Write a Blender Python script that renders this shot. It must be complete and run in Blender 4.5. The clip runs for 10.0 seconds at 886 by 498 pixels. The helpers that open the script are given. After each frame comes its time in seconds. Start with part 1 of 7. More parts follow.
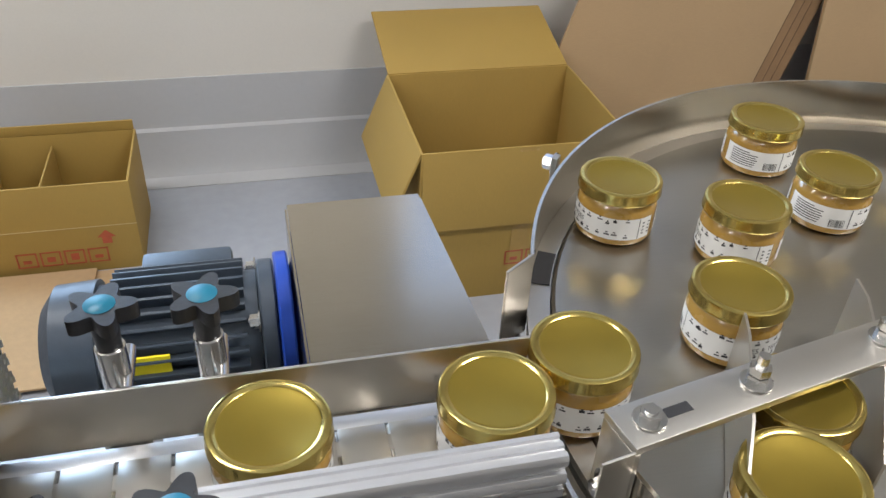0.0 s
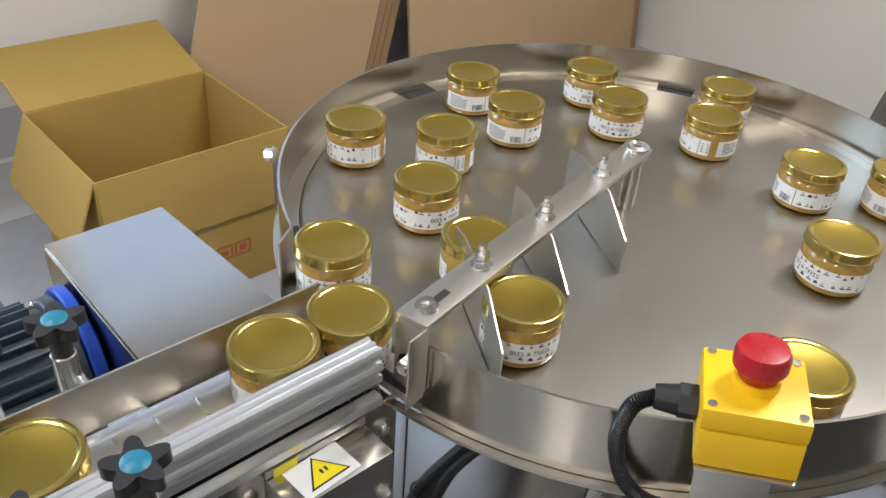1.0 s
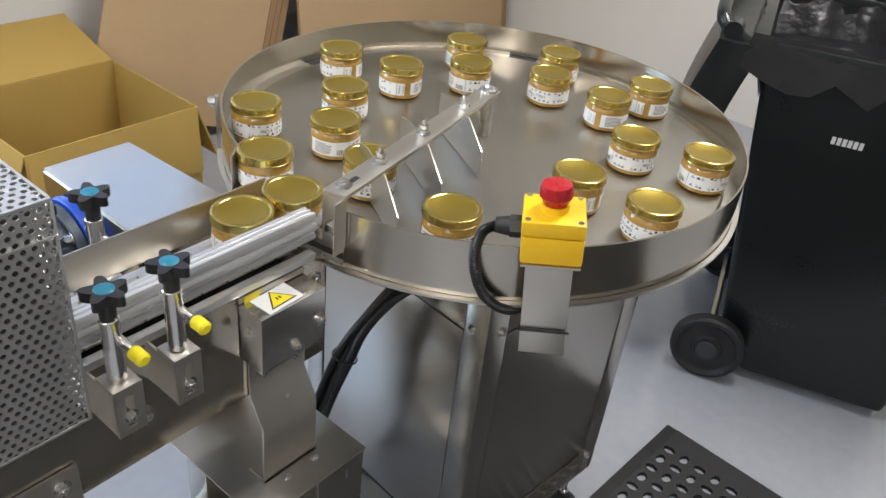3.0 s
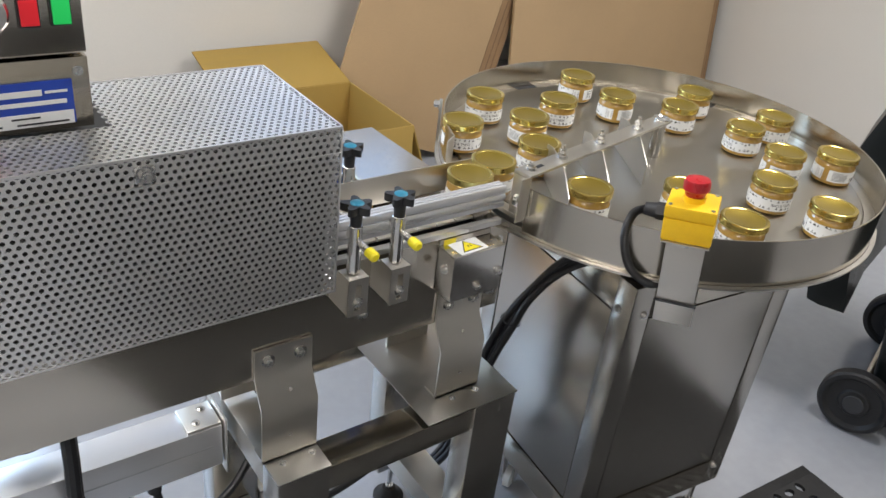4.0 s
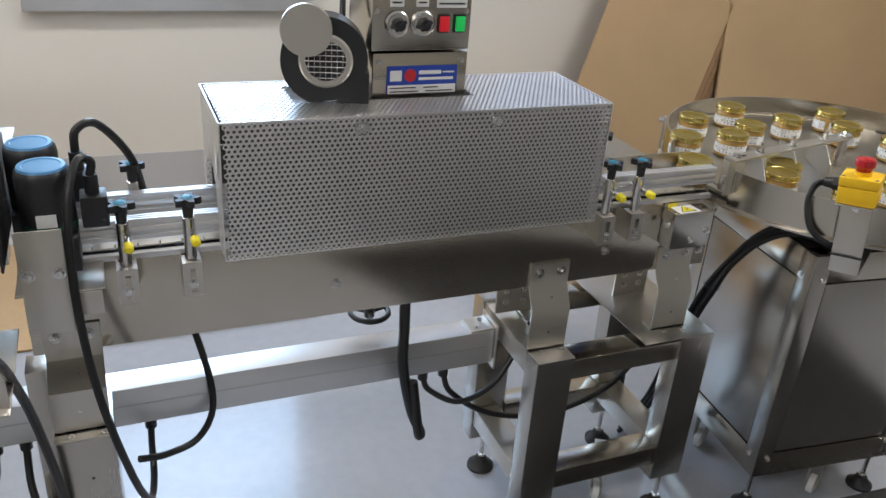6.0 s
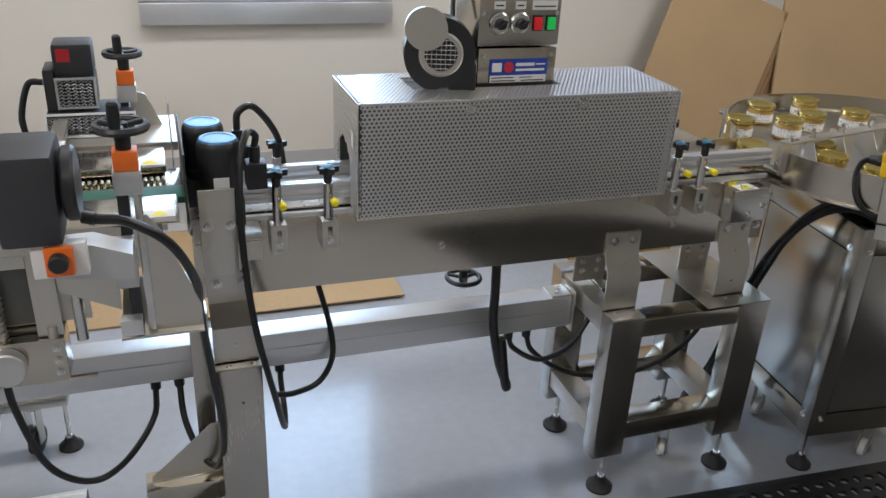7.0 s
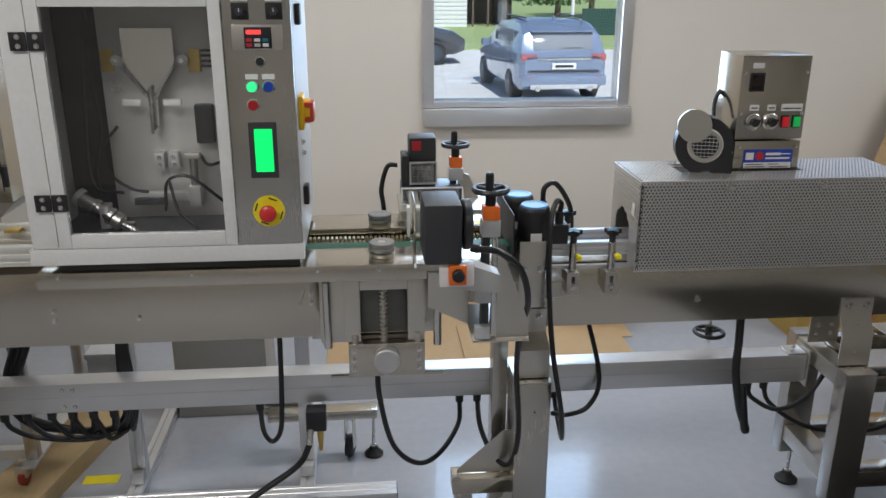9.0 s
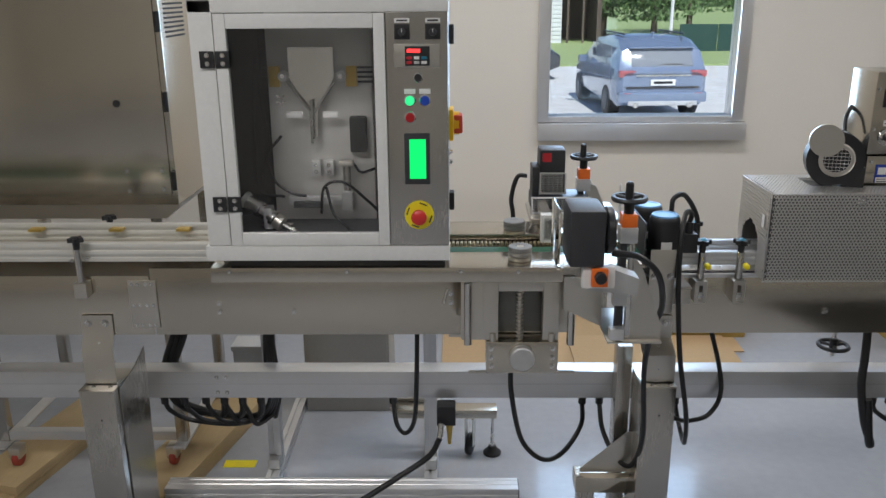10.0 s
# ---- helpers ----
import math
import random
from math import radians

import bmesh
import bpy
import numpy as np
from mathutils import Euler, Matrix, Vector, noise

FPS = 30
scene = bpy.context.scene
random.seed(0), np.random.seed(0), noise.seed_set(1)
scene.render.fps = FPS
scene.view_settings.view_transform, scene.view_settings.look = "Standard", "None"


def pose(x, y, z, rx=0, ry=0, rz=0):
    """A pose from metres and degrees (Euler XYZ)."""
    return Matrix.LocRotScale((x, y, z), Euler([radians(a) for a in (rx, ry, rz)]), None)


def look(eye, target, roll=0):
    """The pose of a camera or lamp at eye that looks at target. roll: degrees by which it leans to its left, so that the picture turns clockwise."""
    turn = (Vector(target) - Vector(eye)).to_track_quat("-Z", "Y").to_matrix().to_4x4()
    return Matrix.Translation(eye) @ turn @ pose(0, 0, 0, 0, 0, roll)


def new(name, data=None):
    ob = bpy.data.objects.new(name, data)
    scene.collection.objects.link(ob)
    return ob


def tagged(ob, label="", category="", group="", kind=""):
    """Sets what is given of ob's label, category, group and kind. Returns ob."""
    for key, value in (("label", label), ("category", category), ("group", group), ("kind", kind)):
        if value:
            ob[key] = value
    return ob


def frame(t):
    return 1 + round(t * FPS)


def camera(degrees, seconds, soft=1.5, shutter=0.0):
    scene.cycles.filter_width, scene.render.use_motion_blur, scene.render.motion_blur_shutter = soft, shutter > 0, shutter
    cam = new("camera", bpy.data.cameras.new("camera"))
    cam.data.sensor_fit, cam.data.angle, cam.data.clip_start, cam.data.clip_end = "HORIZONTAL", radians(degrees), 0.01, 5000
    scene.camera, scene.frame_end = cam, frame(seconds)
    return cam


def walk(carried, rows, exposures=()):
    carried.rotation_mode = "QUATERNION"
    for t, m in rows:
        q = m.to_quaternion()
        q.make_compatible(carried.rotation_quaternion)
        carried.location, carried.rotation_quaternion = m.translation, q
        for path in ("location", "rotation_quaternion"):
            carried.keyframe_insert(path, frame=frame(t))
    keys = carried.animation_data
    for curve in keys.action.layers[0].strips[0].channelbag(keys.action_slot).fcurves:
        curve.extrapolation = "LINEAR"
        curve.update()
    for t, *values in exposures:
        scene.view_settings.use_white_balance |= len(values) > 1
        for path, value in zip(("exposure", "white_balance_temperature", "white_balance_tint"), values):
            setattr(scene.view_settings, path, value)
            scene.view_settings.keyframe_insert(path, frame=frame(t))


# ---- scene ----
cam = camera(56.7, 10.0)

PATH = [
    (0, (0.084, -0.325, 1.387), (0.509, 1.251, 0.232), 3.0),
    (0.5, (0.006, -0.413, 1.442), (0.881, 0.981, 0.305), 3.4),
    (1, (-0.089, -0.433, 1.466), (1.066, 0.752, 0.342), 4.4),
    (1.5, (-0.2, -0.465, 1.486), (1.135, 0.53, 0.377), 4.9),
    (2, (-0.238, -0.525, 1.507), (1.161, 0.394, 0.41), 5.1),
    (2.2, (-0.231, -0.56, 1.512), (1.185, 0.344, 0.426), 5.4),
    (3.3, (-0.441, -0.742, 1.554), (0.844, 0.337, 0.465), 7.1),
    (3.5, (-0.489, -0.794, 1.564), (0.747, 0.359, 0.496), 6.8),
    (4, (-0.588, -0.927, 1.582), (0.484, 0.422, 0.566), 7.2),
    (4.5, (-0.747, -1.041, 1.582), (0.174, 0.442, 0.606), 6.0),
    (5, (-0.886, -1.134, 1.589), (-0.012, 0.386, 0.627), 5.5),
    (5.2, (-0.92, -1.182, 1.593), (-0.059, 0.357, 0.648), 5.0),
    (6.3, (-1.062, -1.488, 1.608), (-0.399, 0.187, 0.739), 3.8),
    (6.5, (-1.095, -1.546, 1.604), (-0.461, 0.145, 0.743), 3.2),
    (7, (-1.229, -1.648, 1.619), (-0.611, 0.052, 0.766), 3.0),
    (7.5, (-1.375, -1.746, 1.641), (-0.805, -0.005, 0.837), 2.6),
    (8, (-1.452, -1.885, 1.657), (-1.031, -0.074, 0.919), 1.5),
    (8.5, (-1.506, -2.032, 1.686), (-1.223, -0.175, 1.0), 0.6),
    (9, (-1.573, -2.124, 1.693), (-1.394, -0.237, 1.054), 0.2),
    (9.5, (-1.661, -2.203, 1.7), (-1.585, -0.3, 1.088), -0.2),
    (10, (-1.715, -2.256, 1.707), (-1.745, -0.349, 1.104), -0.4),
]
walk(cam, [(t, look(eye, target, roll)) for t, eye, target, roll in PATH], ((0, 0.25), (1.0, 0.35), (2.2, 0.5), (4.4, 0.48), (5.2, 0.33), (6.3, 0.08), (8.0, -0.14), (10, -0.22)))

# ---- world and light ----
world = bpy.data.worlds.new("daylight")
scene.world = world
world.use_nodes = True
wn = world.node_tree.nodes
sky = wn.new("ShaderNodeTexSky")
sky.sky_type = "NISHITA"
sky.sun_disc = False
sky.sun_elevation = radians(48)
sky.sun_rotation = radians(150)
wn["Background"].inputs["Strength"].default_value = 0.15
world.node_tree.links.new(sky.outputs["Color"], wn["Background"].inputs["Color"])


def lamp(name, kind, energy, m, color=(1, 1, 1), size=(1, 1), angle=0.009):
    data = bpy.data.lights.new(name, kind)
    data.energy, data.color = energy, color
    if kind == "AREA":
        data.shape, data.size, data.size_y = "RECTANGLE", *size
    if kind == "SUN":
        data.angle = angle
    ob = new(name, data)
    ob.matrix_world = m
    return ob


# sun outside, from behind the far side of the building's yard
lamp("sun", "SUN", 5.0, look((3, -2, 6), (2.2, 2.6, 0)), (1.0, 0.95, 0.87))
# ceiling light panels of the workshop
LIGHTS = ((-2.9, 0.75, 25.0), (-0.9, 0.75, 27.0), (1.65, -0.30, 48.0), (-2.9, -1.9, 40.0), (-0.9, -2.2, 10.0))
for lx, ly, power in LIGHTS:
    lamp("ceiling_light_glow", "AREA", power, pose(lx, ly, 2.93), (1.0, 0.972, 0.965), (1.15, 0.28))
# daylight that comes in by the window
lamp("window_light", "AREA", 27.0, pose(-0.72, 2.12, 1.62, -90, 0, 0), (0.50, 0.71, 1.0), (0.98, 1.1))

# a second, higher window on the same wall, unseen, added for bluish reflections
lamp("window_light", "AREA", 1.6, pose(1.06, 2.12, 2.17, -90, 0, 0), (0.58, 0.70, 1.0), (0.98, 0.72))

# ---- materials ----
MATS = {}


def mat(name, color, rough=0.5, metal=0.0, vary=0.12, scale=6.0, bump=0.0, bscale=80.0, stretch=(1, 1, 1), spec=0.5,
        coat=0.0, piece=0.0, rvary=0.1):
    """A surface with stains at one scale, grain at another, fine relief and, for pieces, a tint of their own."""
    fine = 0.3 if metal > 0.7 and stretch != (1, 1, 1) else 0.08 if metal > 0.7 else 0.4
    if name in MATS:
        return MATS[name]
    m = bpy.data.materials.new(name)
    m.use_nodes = True
    n, l = m.node_tree.nodes, m.node_tree.links
    b = n["Principled BSDF"]
    tc = n.new("ShaderNodeTexCoord")
    mp = n.new("ShaderNodeMapping")
    mp.inputs["Scale"].default_value = stretch
    l.new(tc.outputs["Object"], mp.inputs["Vector"])
    n1 = n.new("ShaderNodeTexNoise")
    n1.inputs["Scale"].default_value, n1.inputs["Detail"].default_value = scale, 4
    n2 = n.new("ShaderNodeTexNoise")
    n2.inputs["Scale"].default_value, n2.inputs["Detail"].default_value = bscale, 3
    l.new(tc.outputs["Object"], n1.inputs["Vector"])
    l.new(mp.outputs["Vector"], n2.inputs["Vector"])
    add = n.new("ShaderNodeMath")
    add.operation = "MULTIPLY_ADD"
    add.inputs[1].default_value = 1 - fine
    l.new(n1.outputs["Fac"], add.inputs[0])
    half = n.new("ShaderNodeMath")
    half.operation = "MULTIPLY"
    half.inputs[1].default_value = fine
    l.new(n2.outputs["Fac"], half.inputs[0])
    l.new(half.outputs[0], add.inputs[2])
    ramp = n.new("ShaderNodeMapRange")
    ramp.inputs["From Min"].default_value, ramp.inputs["From Max"].default_value = 0.3, 0.7
    ramp.inputs["To Min"].default_value, ramp.inputs["To Max"].default_value = 1 - vary, 1 + vary
    l.new(add.outputs[0], ramp.inputs["Value"])
    value = ramp.outputs["Result"]
    if piece:
        info = n.new("ShaderNodeObjectInfo")
        pr = n.new("ShaderNodeMapRange")
        pr.inputs["To Min"].default_value, pr.inputs["To Max"].default_value = 1 - piece, 1 + piece
        l.new(info.outputs["Random"], pr.inputs["Value"])
        mul = n.new("ShaderNodeMath")
        mul.operation = "MULTIPLY"
        l.new(value, mul.inputs[0])
        l.new(pr.outputs["Result"], mul.inputs[1])
        value = mul.outputs[0]
    tint = n.new("ShaderNodeVectorMath")
    tint.operation = "SCALE"
    tint.inputs[0].default_value = color
    l.new(value, tint.inputs["Scale"])
    l.new(tint.outputs["Vector"], b.inputs["Base Color"])
    rr = n.new("ShaderNodeMapRange")
    rr.inputs["From Min"].default_value, rr.inputs["From Max"].default_value = 0.3, 0.7
    rr.inputs["To Min"].default_value = max(0.02, rough - rvary)
    rr.inputs["To Max"].default_value = min(1, rough + rvary)
    l.new(add.outputs[0], rr.inputs["Value"])
    l.new(rr.outputs["Result"], b.inputs["Roughness"])
    b.inputs["Metallic"].default_value = metal
    b.inputs["Specular IOR Level"].default_value = spec
    b.inputs["Coat Weight"].default_value = coat
    if bump:
        bp = n.new("ShaderNodeBump")
        bp.inputs["Strength"].default_value = bump
        bp.inputs["Distance"].default_value = 0.002
        l.new(n2.outputs["Fac"], bp.inputs["Height"])
        l.new(bp.outputs["Normal"], b.inputs["Normal"])
    MATS[name] = m
    return m


def glow(name, color, strength):
    m = bpy.data.materials.new(name)
    m.use_nodes = True
    b = m.node_tree.nodes["Principled BSDF"]
    b.inputs["Base Color"].default_value = (*color, 1)
    b.inputs["Emission Color"].default_value = (*color, 1)
    b.inputs["Emission Strength"].default_value = strength
    return m


def clear(name, color=(1, 1, 1), rough=0.0, ior=1.45):
    m = bpy.data.materials.new(name)
    m.use_nodes = True
    b = m.node_tree.nodes["Principled BSDF"]
    b.inputs["Base Color"].default_value = (*color, 1)
    b.inputs["Transmission Weight"].default_value = 1
    b.inputs["Roughness"].default_value = rough
    b.inputs["IOR"].default_value = ior
    return m


steel_x = mat("brushed_steel_along_x", (0.56, 0.515, 0.44), 0.18, 1.0, 0.09, 2, 0.03, 60, (0.5, 12, 12), rvary=0.05)
steel_z = mat("brushed_steel_upright", (0.50, 0.475, 0.435), 0.25, 1.0, 0.07, 2, 0.015, 60, (12, 12, 0.5), rvary=0.04)
steel_sat = mat("satin_steel", (0.62, 0.59, 0.535), 0.36, 1.0, 0.05, 4, 0.0, 180, rvary=0.04)
steel_pol = mat("polished_steel", (0.66, 0.64, 0.61), 0.19, 1.0, 0.04, 6, 0.0, 90, rvary=0.03)
steel_perf = mat("perforated_sheet_steel", (0.84, 0.825, 0.80), 0.37, 1.0, 0.04, 3, 0.0, 120, rvary=0.03)
steel_tbl = mat("turntable_deck_steel", (0.44, 0.42, 0.375), 0.33, 1.0, 0.07, 2.5, 0.0, 40, (1, 14, 1), rvary=0.05)
alu = mat("anodised_aluminium", (0.72, 0.72, 0.725), 0.34, 0.78, 0.05, 5, 0.05, 90, (0.4, 10, 10), rvary=0.05)
alu_cast = mat("cast_aluminium", (0.60, 0.60, 0.59), 0.5, 0.85, 0.08, 20, 0.2, 240)
bolt_m = mat("bright_bolt", (0.68, 0.67, 0.65), 0.22, 1.0, 0.08, 30, 0.05, 200)
black_pl = mat("black_plastic", (0.018, 0.018, 0.02), 0.42, 0, 0.15, 14, 0.12, 260)
dark_pl = mat("dark_grey_plastic", (0.035, 0.036, 0.04), 0.5, 0, 0.12, 9, 0.15, 300)
rubber = mat("black_rubber", (0.016, 0.016, 0.017), 0.55, 0, 0.18, 20, 0.2, 150)
cable_m = mat("black_cable", (0.012, 0.012, 0.013), 0.38, 0, 0.15, 20, 0.1, 160)
blue_cap = mat("turquoise_cap", (0.01, 0.17, 0.27), 0.4, 0, 0.1, 40)
yellow_pl = mat("yellow_plastic", (0.86, 0.52, 0.01), 0.38, 0, 0.05, 14, 0.04, 200)
yellow_cap = mat("yellow_rubber_cap", (0.88, 0.74, 0.02), 0.45, 0, 0.06, 30)
red_pl = mat("red_plastic", (0.40, 0.012, 0.018), 0.3, 0, 0.1, 20)
orange_pl = mat("orange_plastic", (0.85, 0.17, 0.02), 0.4, 0, 0.08, 20)
blue_pl = mat("blue_paint", (0.01, 0.06, 0.42), 0.4, 0, 0.12, 14)
green_bt = mat("green_belt", (0.01, 0.09, 0.05), 0.5, 0, 0.15, 14, 0.1, 200)
motor_gr = mat("dark_grey_motor_paint", (0.05, 0.065, 0.085), 0.42, 0.1, 0.12, 12, 0.1, 120)
white_pl = mat("white_plastic", (0.75, 0.75, 0.73), 0.45, 0, 0.06, 12)
white_pt = mat("white_frame_paint", (0.72, 0.72, 0.70), 0.42, 0, 0.06, 6, 0.05, 90)
grey_pt = mat("pale_grey_paint", (0.50, 0.50, 0.49), 0.45, 0, 0.08, 6, 0.05, 120)
paper = mat("white_label_paper", (0.80, 0.80, 0.78), 0.6, 0, 0.04, 20)
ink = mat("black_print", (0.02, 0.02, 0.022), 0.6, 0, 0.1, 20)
blue_ink = mat("blue_print", (0.012, 0.05, 0.34), 0.45, 0, 0.08, 20)
red_ink = mat("red_print", (0.5, 0.02, 0.03), 0.5, 0, 0.08, 20)
card = mat("corrugated_cardboard", (0.46, 0.315, 0.17), 0.8, 0, 0.10, 2.5, 0.25, 60, (1, 1, 14))
card_y = mat("golden_cardboard", (0.38, 0.245, 0.058), 0.72, 0, 0.12, 2.5, 0.2, 60, (14, 14, 1))
card_d = mat("dark_cardboard_edge", (0.13, 0.075, 0.04), 0.85, 0, 0.25, 30, 0.3, 80)
tape_m = mat("brown_packing_tape", (0.42, 0.27, 0.08), 0.22, 0, 0.08, 8)
gold = mat("gold_lacquered_lid", (0.30, 0.215, 0.032), 0.38, 0.75, 0.05, 20, 0.0, 160, rvary=0.06)
gold_rim = mat("gold_lid_rim", (0.62, 0.48, 0.15), 0.2, 0.95, 0.05, 20, 0.0, 160, rvary=0.05)
honey = mat("creamed_honey", (0.40, 0.235, 0.05), 0.25, 0, 0.12, 30, 0.0, 60, coat=0.6)
wall_m = mat("cream_wall_paint", (0.69, 0.66, 0.60), 0.7, 0, 0.03, 1.3, 0.06, 160)
ceil_m = mat("white_ceiling", (0.78, 0.77, 0.74), 0.8, 0, 0.03, 2)
skirt_m = mat("grey_vinyl_cove", (0.46, 0.465, 0.47), 0.3, 0, 0.03, 1.5, 0.0, 60, rvary=0.04)
floor_m = mat("grey_epoxy_floor", (0.35, 0.365, 0.395), 0.17, 0, 0.08, 1.4, 0.10, 26, rvary=0.09, coat=0.25)
asphalt = mat("yard_concrete", (0.62, 0.62, 0.62), 0.9, 0, 0.15, 3, 0.3, 60)
grass_m = mat("lawn", (0.30, 0.38, 0.16), 0.9, 0, 0.3, 6, 0.4, 40)
car_m = mat("dark_blue_car_paint", (0.22, 0.28, 0.40), 0.16, 0.3, 0.06, 3, coat=1.0)
car_gl = mat("tinted_car_glass", (0.22, 0.24, 0.27), 0.05, 0, 0.05, 3)
leaf_m = mat("tree_leaves", (0.12, 0.20, 0.07), 0.7, 0, 0.35, 5, 0, 60)
bark_m = mat("bark", (0.12, 0.09, 0.07), 0.9, 0, 0.2, 10, 0.4, 40)
bin_m = mat("black_green_bin_plastic", (0.007, 0.009, 0.009), 0.34, 0, 0.12, 6, 0.12, 220)
bag_m = mat("black_bin_bag", (0.012, 0.012, 0.013), 0.2, 0, 0.2, 8, 0.8, 26)
mat_m = mat("black_rubber_mat", (0.014, 0.014, 0.014), 0.6, 0, 0.15, 14, 0.2, 120)
glass_m = clear("window_glass", (0.84, 0.92, 1.0))
tint_gl = clear("smoked_acrylic", (0.97, 0.975, 0.98))
led_g = glow("green_lcd", (0.0, 0.80, 0.15), 1.05)
led_gl = glow("green_lamp", (0.03, 0.75, 0.25), 1.0)
sw_g = glow("green_rocker", (0.01, 0.42, 0.08), 0.45)
sw_r = glow("red_rocker", (0.55, 0.012, 0.02), 0.3)
led_r = glow("red_lamp", (0.9, 0.03, 0.04), 0.8)
led_d = glow("red_digits", (1.0, 0.05, 0.05), 1.5)

# ---- mesh tools ----


def quad_box(bm, x0, x1, y0, y1, z0, z1, m=None, bevel=0.0):
    vs = [bm.verts.new((x, y, z)) for z in (z0, z1) for y in (y0, y1) for x in (x0, x1)]
    if m is not None:
        for v in vs:
            v.co = m @ v.co
    fs = [bm.faces.new([vs[i] for i in f]) for f in ((0, 2, 3, 1), (4, 5, 7, 6), (0, 1, 5, 4), (2, 6, 7, 3), (0, 4, 6, 2), (1, 3, 7, 5))]
    if bevel:
        es = list({e for f in fs for e in f.edges})
        bmesh.ops.bevel(bm, geom=es, offset=bevel, segments=2, profile=0.6, affect="EDGES")
    return bm


def box(x0, x1, y0, y1, z0, z1, bevel=0.002, m=None):
    return quad_box(bmesh.new(), x0, x1, y0, y1, z0, z1, m, bevel)


def frame_of(p0, p1):
    d = Vector(p1) - Vector(p0)
    q = d.to_track_quat("Z", "Y").to_matrix().to_4x4()
    return Matrix.Translation(p0) @ q, d.length


def rod(p0, p1, r, seg=20, r2=None, bm=None, bevel=0.0):
    """A closed cylinder or cone from p0 to p1."""
    bm = bm or bmesh.new()
    m, h = frame_of(p0, p1)
    r2 = r if r2 is None else r2
    prof = [(0, 0), (r, 0), (r2, h), (0, h)]
    if bevel:
        prof = [(0, 0), (r - bevel, 0), (r, bevel), (r2, h - bevel), (r2 - bevel, h), (0, h)]
    return lathe(prof, seg, m, bm)


def lathe(profile, seg=24, m=None, bm=None):
    """Turns (radius, height) pairs round z."""
    bm = bm or bmesh.new()
    m = m or Matrix()
    rings = []
    for r, z in profile:
        if r < 1e-6:
            rings.append([bm.verts.new(m @ Vector((0, 0, z)))])
        else:
            rings.append([bm.verts.new(m @ Vector((r * math.cos(2 * math.pi * i / seg), r * math.sin(2 * math.pi * i / seg), z))) for i in range(seg)])
    for a, b in zip(rings, rings[1:]):
        for i in range(seg):
            j = (i + 1) % seg
            if len(a) == 1 and len(b) == 1:
                continue
            if len(a) == 1:
                bm.faces.new((a[0], b[j], b[i]))
            elif len(b) == 1:
                bm.faces.new((a[i], a[j], b[0]))
            else:
                bm.faces.new((a[i], a[j], b[j], b[i]))
    return bm


def prism(points, h, m=None, bm=None):
    """Extrudes an outline in x, y by h along z."""
    bm = bm or bmesh.new()
    m = m or Matrix()
    lo = [bm.verts.new(m @ Vector((x, y, 0))) for x, y in points]
    hi = [bm.verts.new(m @ Vector((x, y, h))) for x, y in points]
    bm.faces.new(lo[::-1])
    bm.faces.new(hi)
    k = len(points)
    for i in range(k):
        j = (i + 1) % k
        bm.faces.new((lo[i], lo[j], hi[j], hi[i]))
    return bm


def smooth_path(points, per=8):
    """A Catmull-Rom line through the points."""
    ps = [Vector(p) for p in points]
    ps = [ps[0] * 2 - ps[1]] + ps + [ps[-1] * 2 - ps[-2]]
    out = []
    for a, b, c, d in zip(ps, ps[1:], ps[2:], ps[3:]):
        for i in range(per):
            t = i / per
            out.append(0.5 * (2 * b + (c - a) * t + (2 * a - 5 * b + 4 * c - d) * t * t + (3 * b - a - 3 * c + d) * t ** 3))
    out.append(ps[-2])
    return out


def tube(points, r, seg=10, per=8, ribs=0.0, bm=None):
    """A hose or cable along a smooth line."""
    bm = bm or bmesh.new()
    line = smooth_path(points, per)
    up = Vector((0.31, 0.17, 0.93))
    rings = []
    for i, p in enumerate(line):
        d = (line[min(i + 1, len(line) - 1)] - line[max(i - 1, 0)]).normalized()
        s = d.cross(up)
        if s.length < 1e-4:
            s = d.orthogonal()
        s.normalize()
        up = s.cross(d).normalized()
        rr = r * (1 + (ribs if i % 2 else -ribs))
        rings.append([bm.verts.new(p + rr * (math.cos(2 * math.pi * k / seg) * s + math.sin(2 * math.pi * k / seg) * up)) for k in range(seg)])
    for a, b in zip(rings, rings[1:]):
        for k in range(seg):
            j = (k + 1) % seg
            bm.faces.new((a[k], a[j], b[j], b[k]))
    bm.faces.new(rings[0][::-1])
    bm.faces.new(rings[-1])
    return bm


def finish(bm, angle=35):
    bmesh.ops.recalc_face_normals(bm, faces=bm.faces)
    for f in bm.faces:
        f.smooth = True
    lim = radians(angle)
    for e in bm.edges:
        if len(e.link_faces) == 2 and e.calc_face_angle(0) > lim:
            e.smooth = False


def mesh_of(name, bm, material):
    finish(bm)
    me = bpy.data.meshes.new(name)
    bm.to_mesh(me)
    bm.free()
    me.materials.append(material)
    return me


def part(name, bm, material, parent, label="", m=None):
    ob = new(name, mesh_of(name, bm, material))
    ob.parent = parent
    if m is not None:
        ob.matrix_basis = m
    return tagged(ob, label) if label else ob


def share(name, me, parent, m):
    ob = new(name, me)
    ob.parent = parent
    ob.matrix_basis = m
    return ob


def thing(name, label, category, m=None, group="", kind=""):
    ob = new(name)
    ob.empty_display_size = 0.05
    if m is not None:
        ob.matrix_basis = m
    return tagged(ob, label, category, group, kind)


def solid(name, bm, material, label, category, group="", kind="", m=None):
    ob = new(name, mesh_of(name, bm, material))
    if m is not None:
        ob.matrix_basis = m
    return tagged(ob, label, category, group, kind)


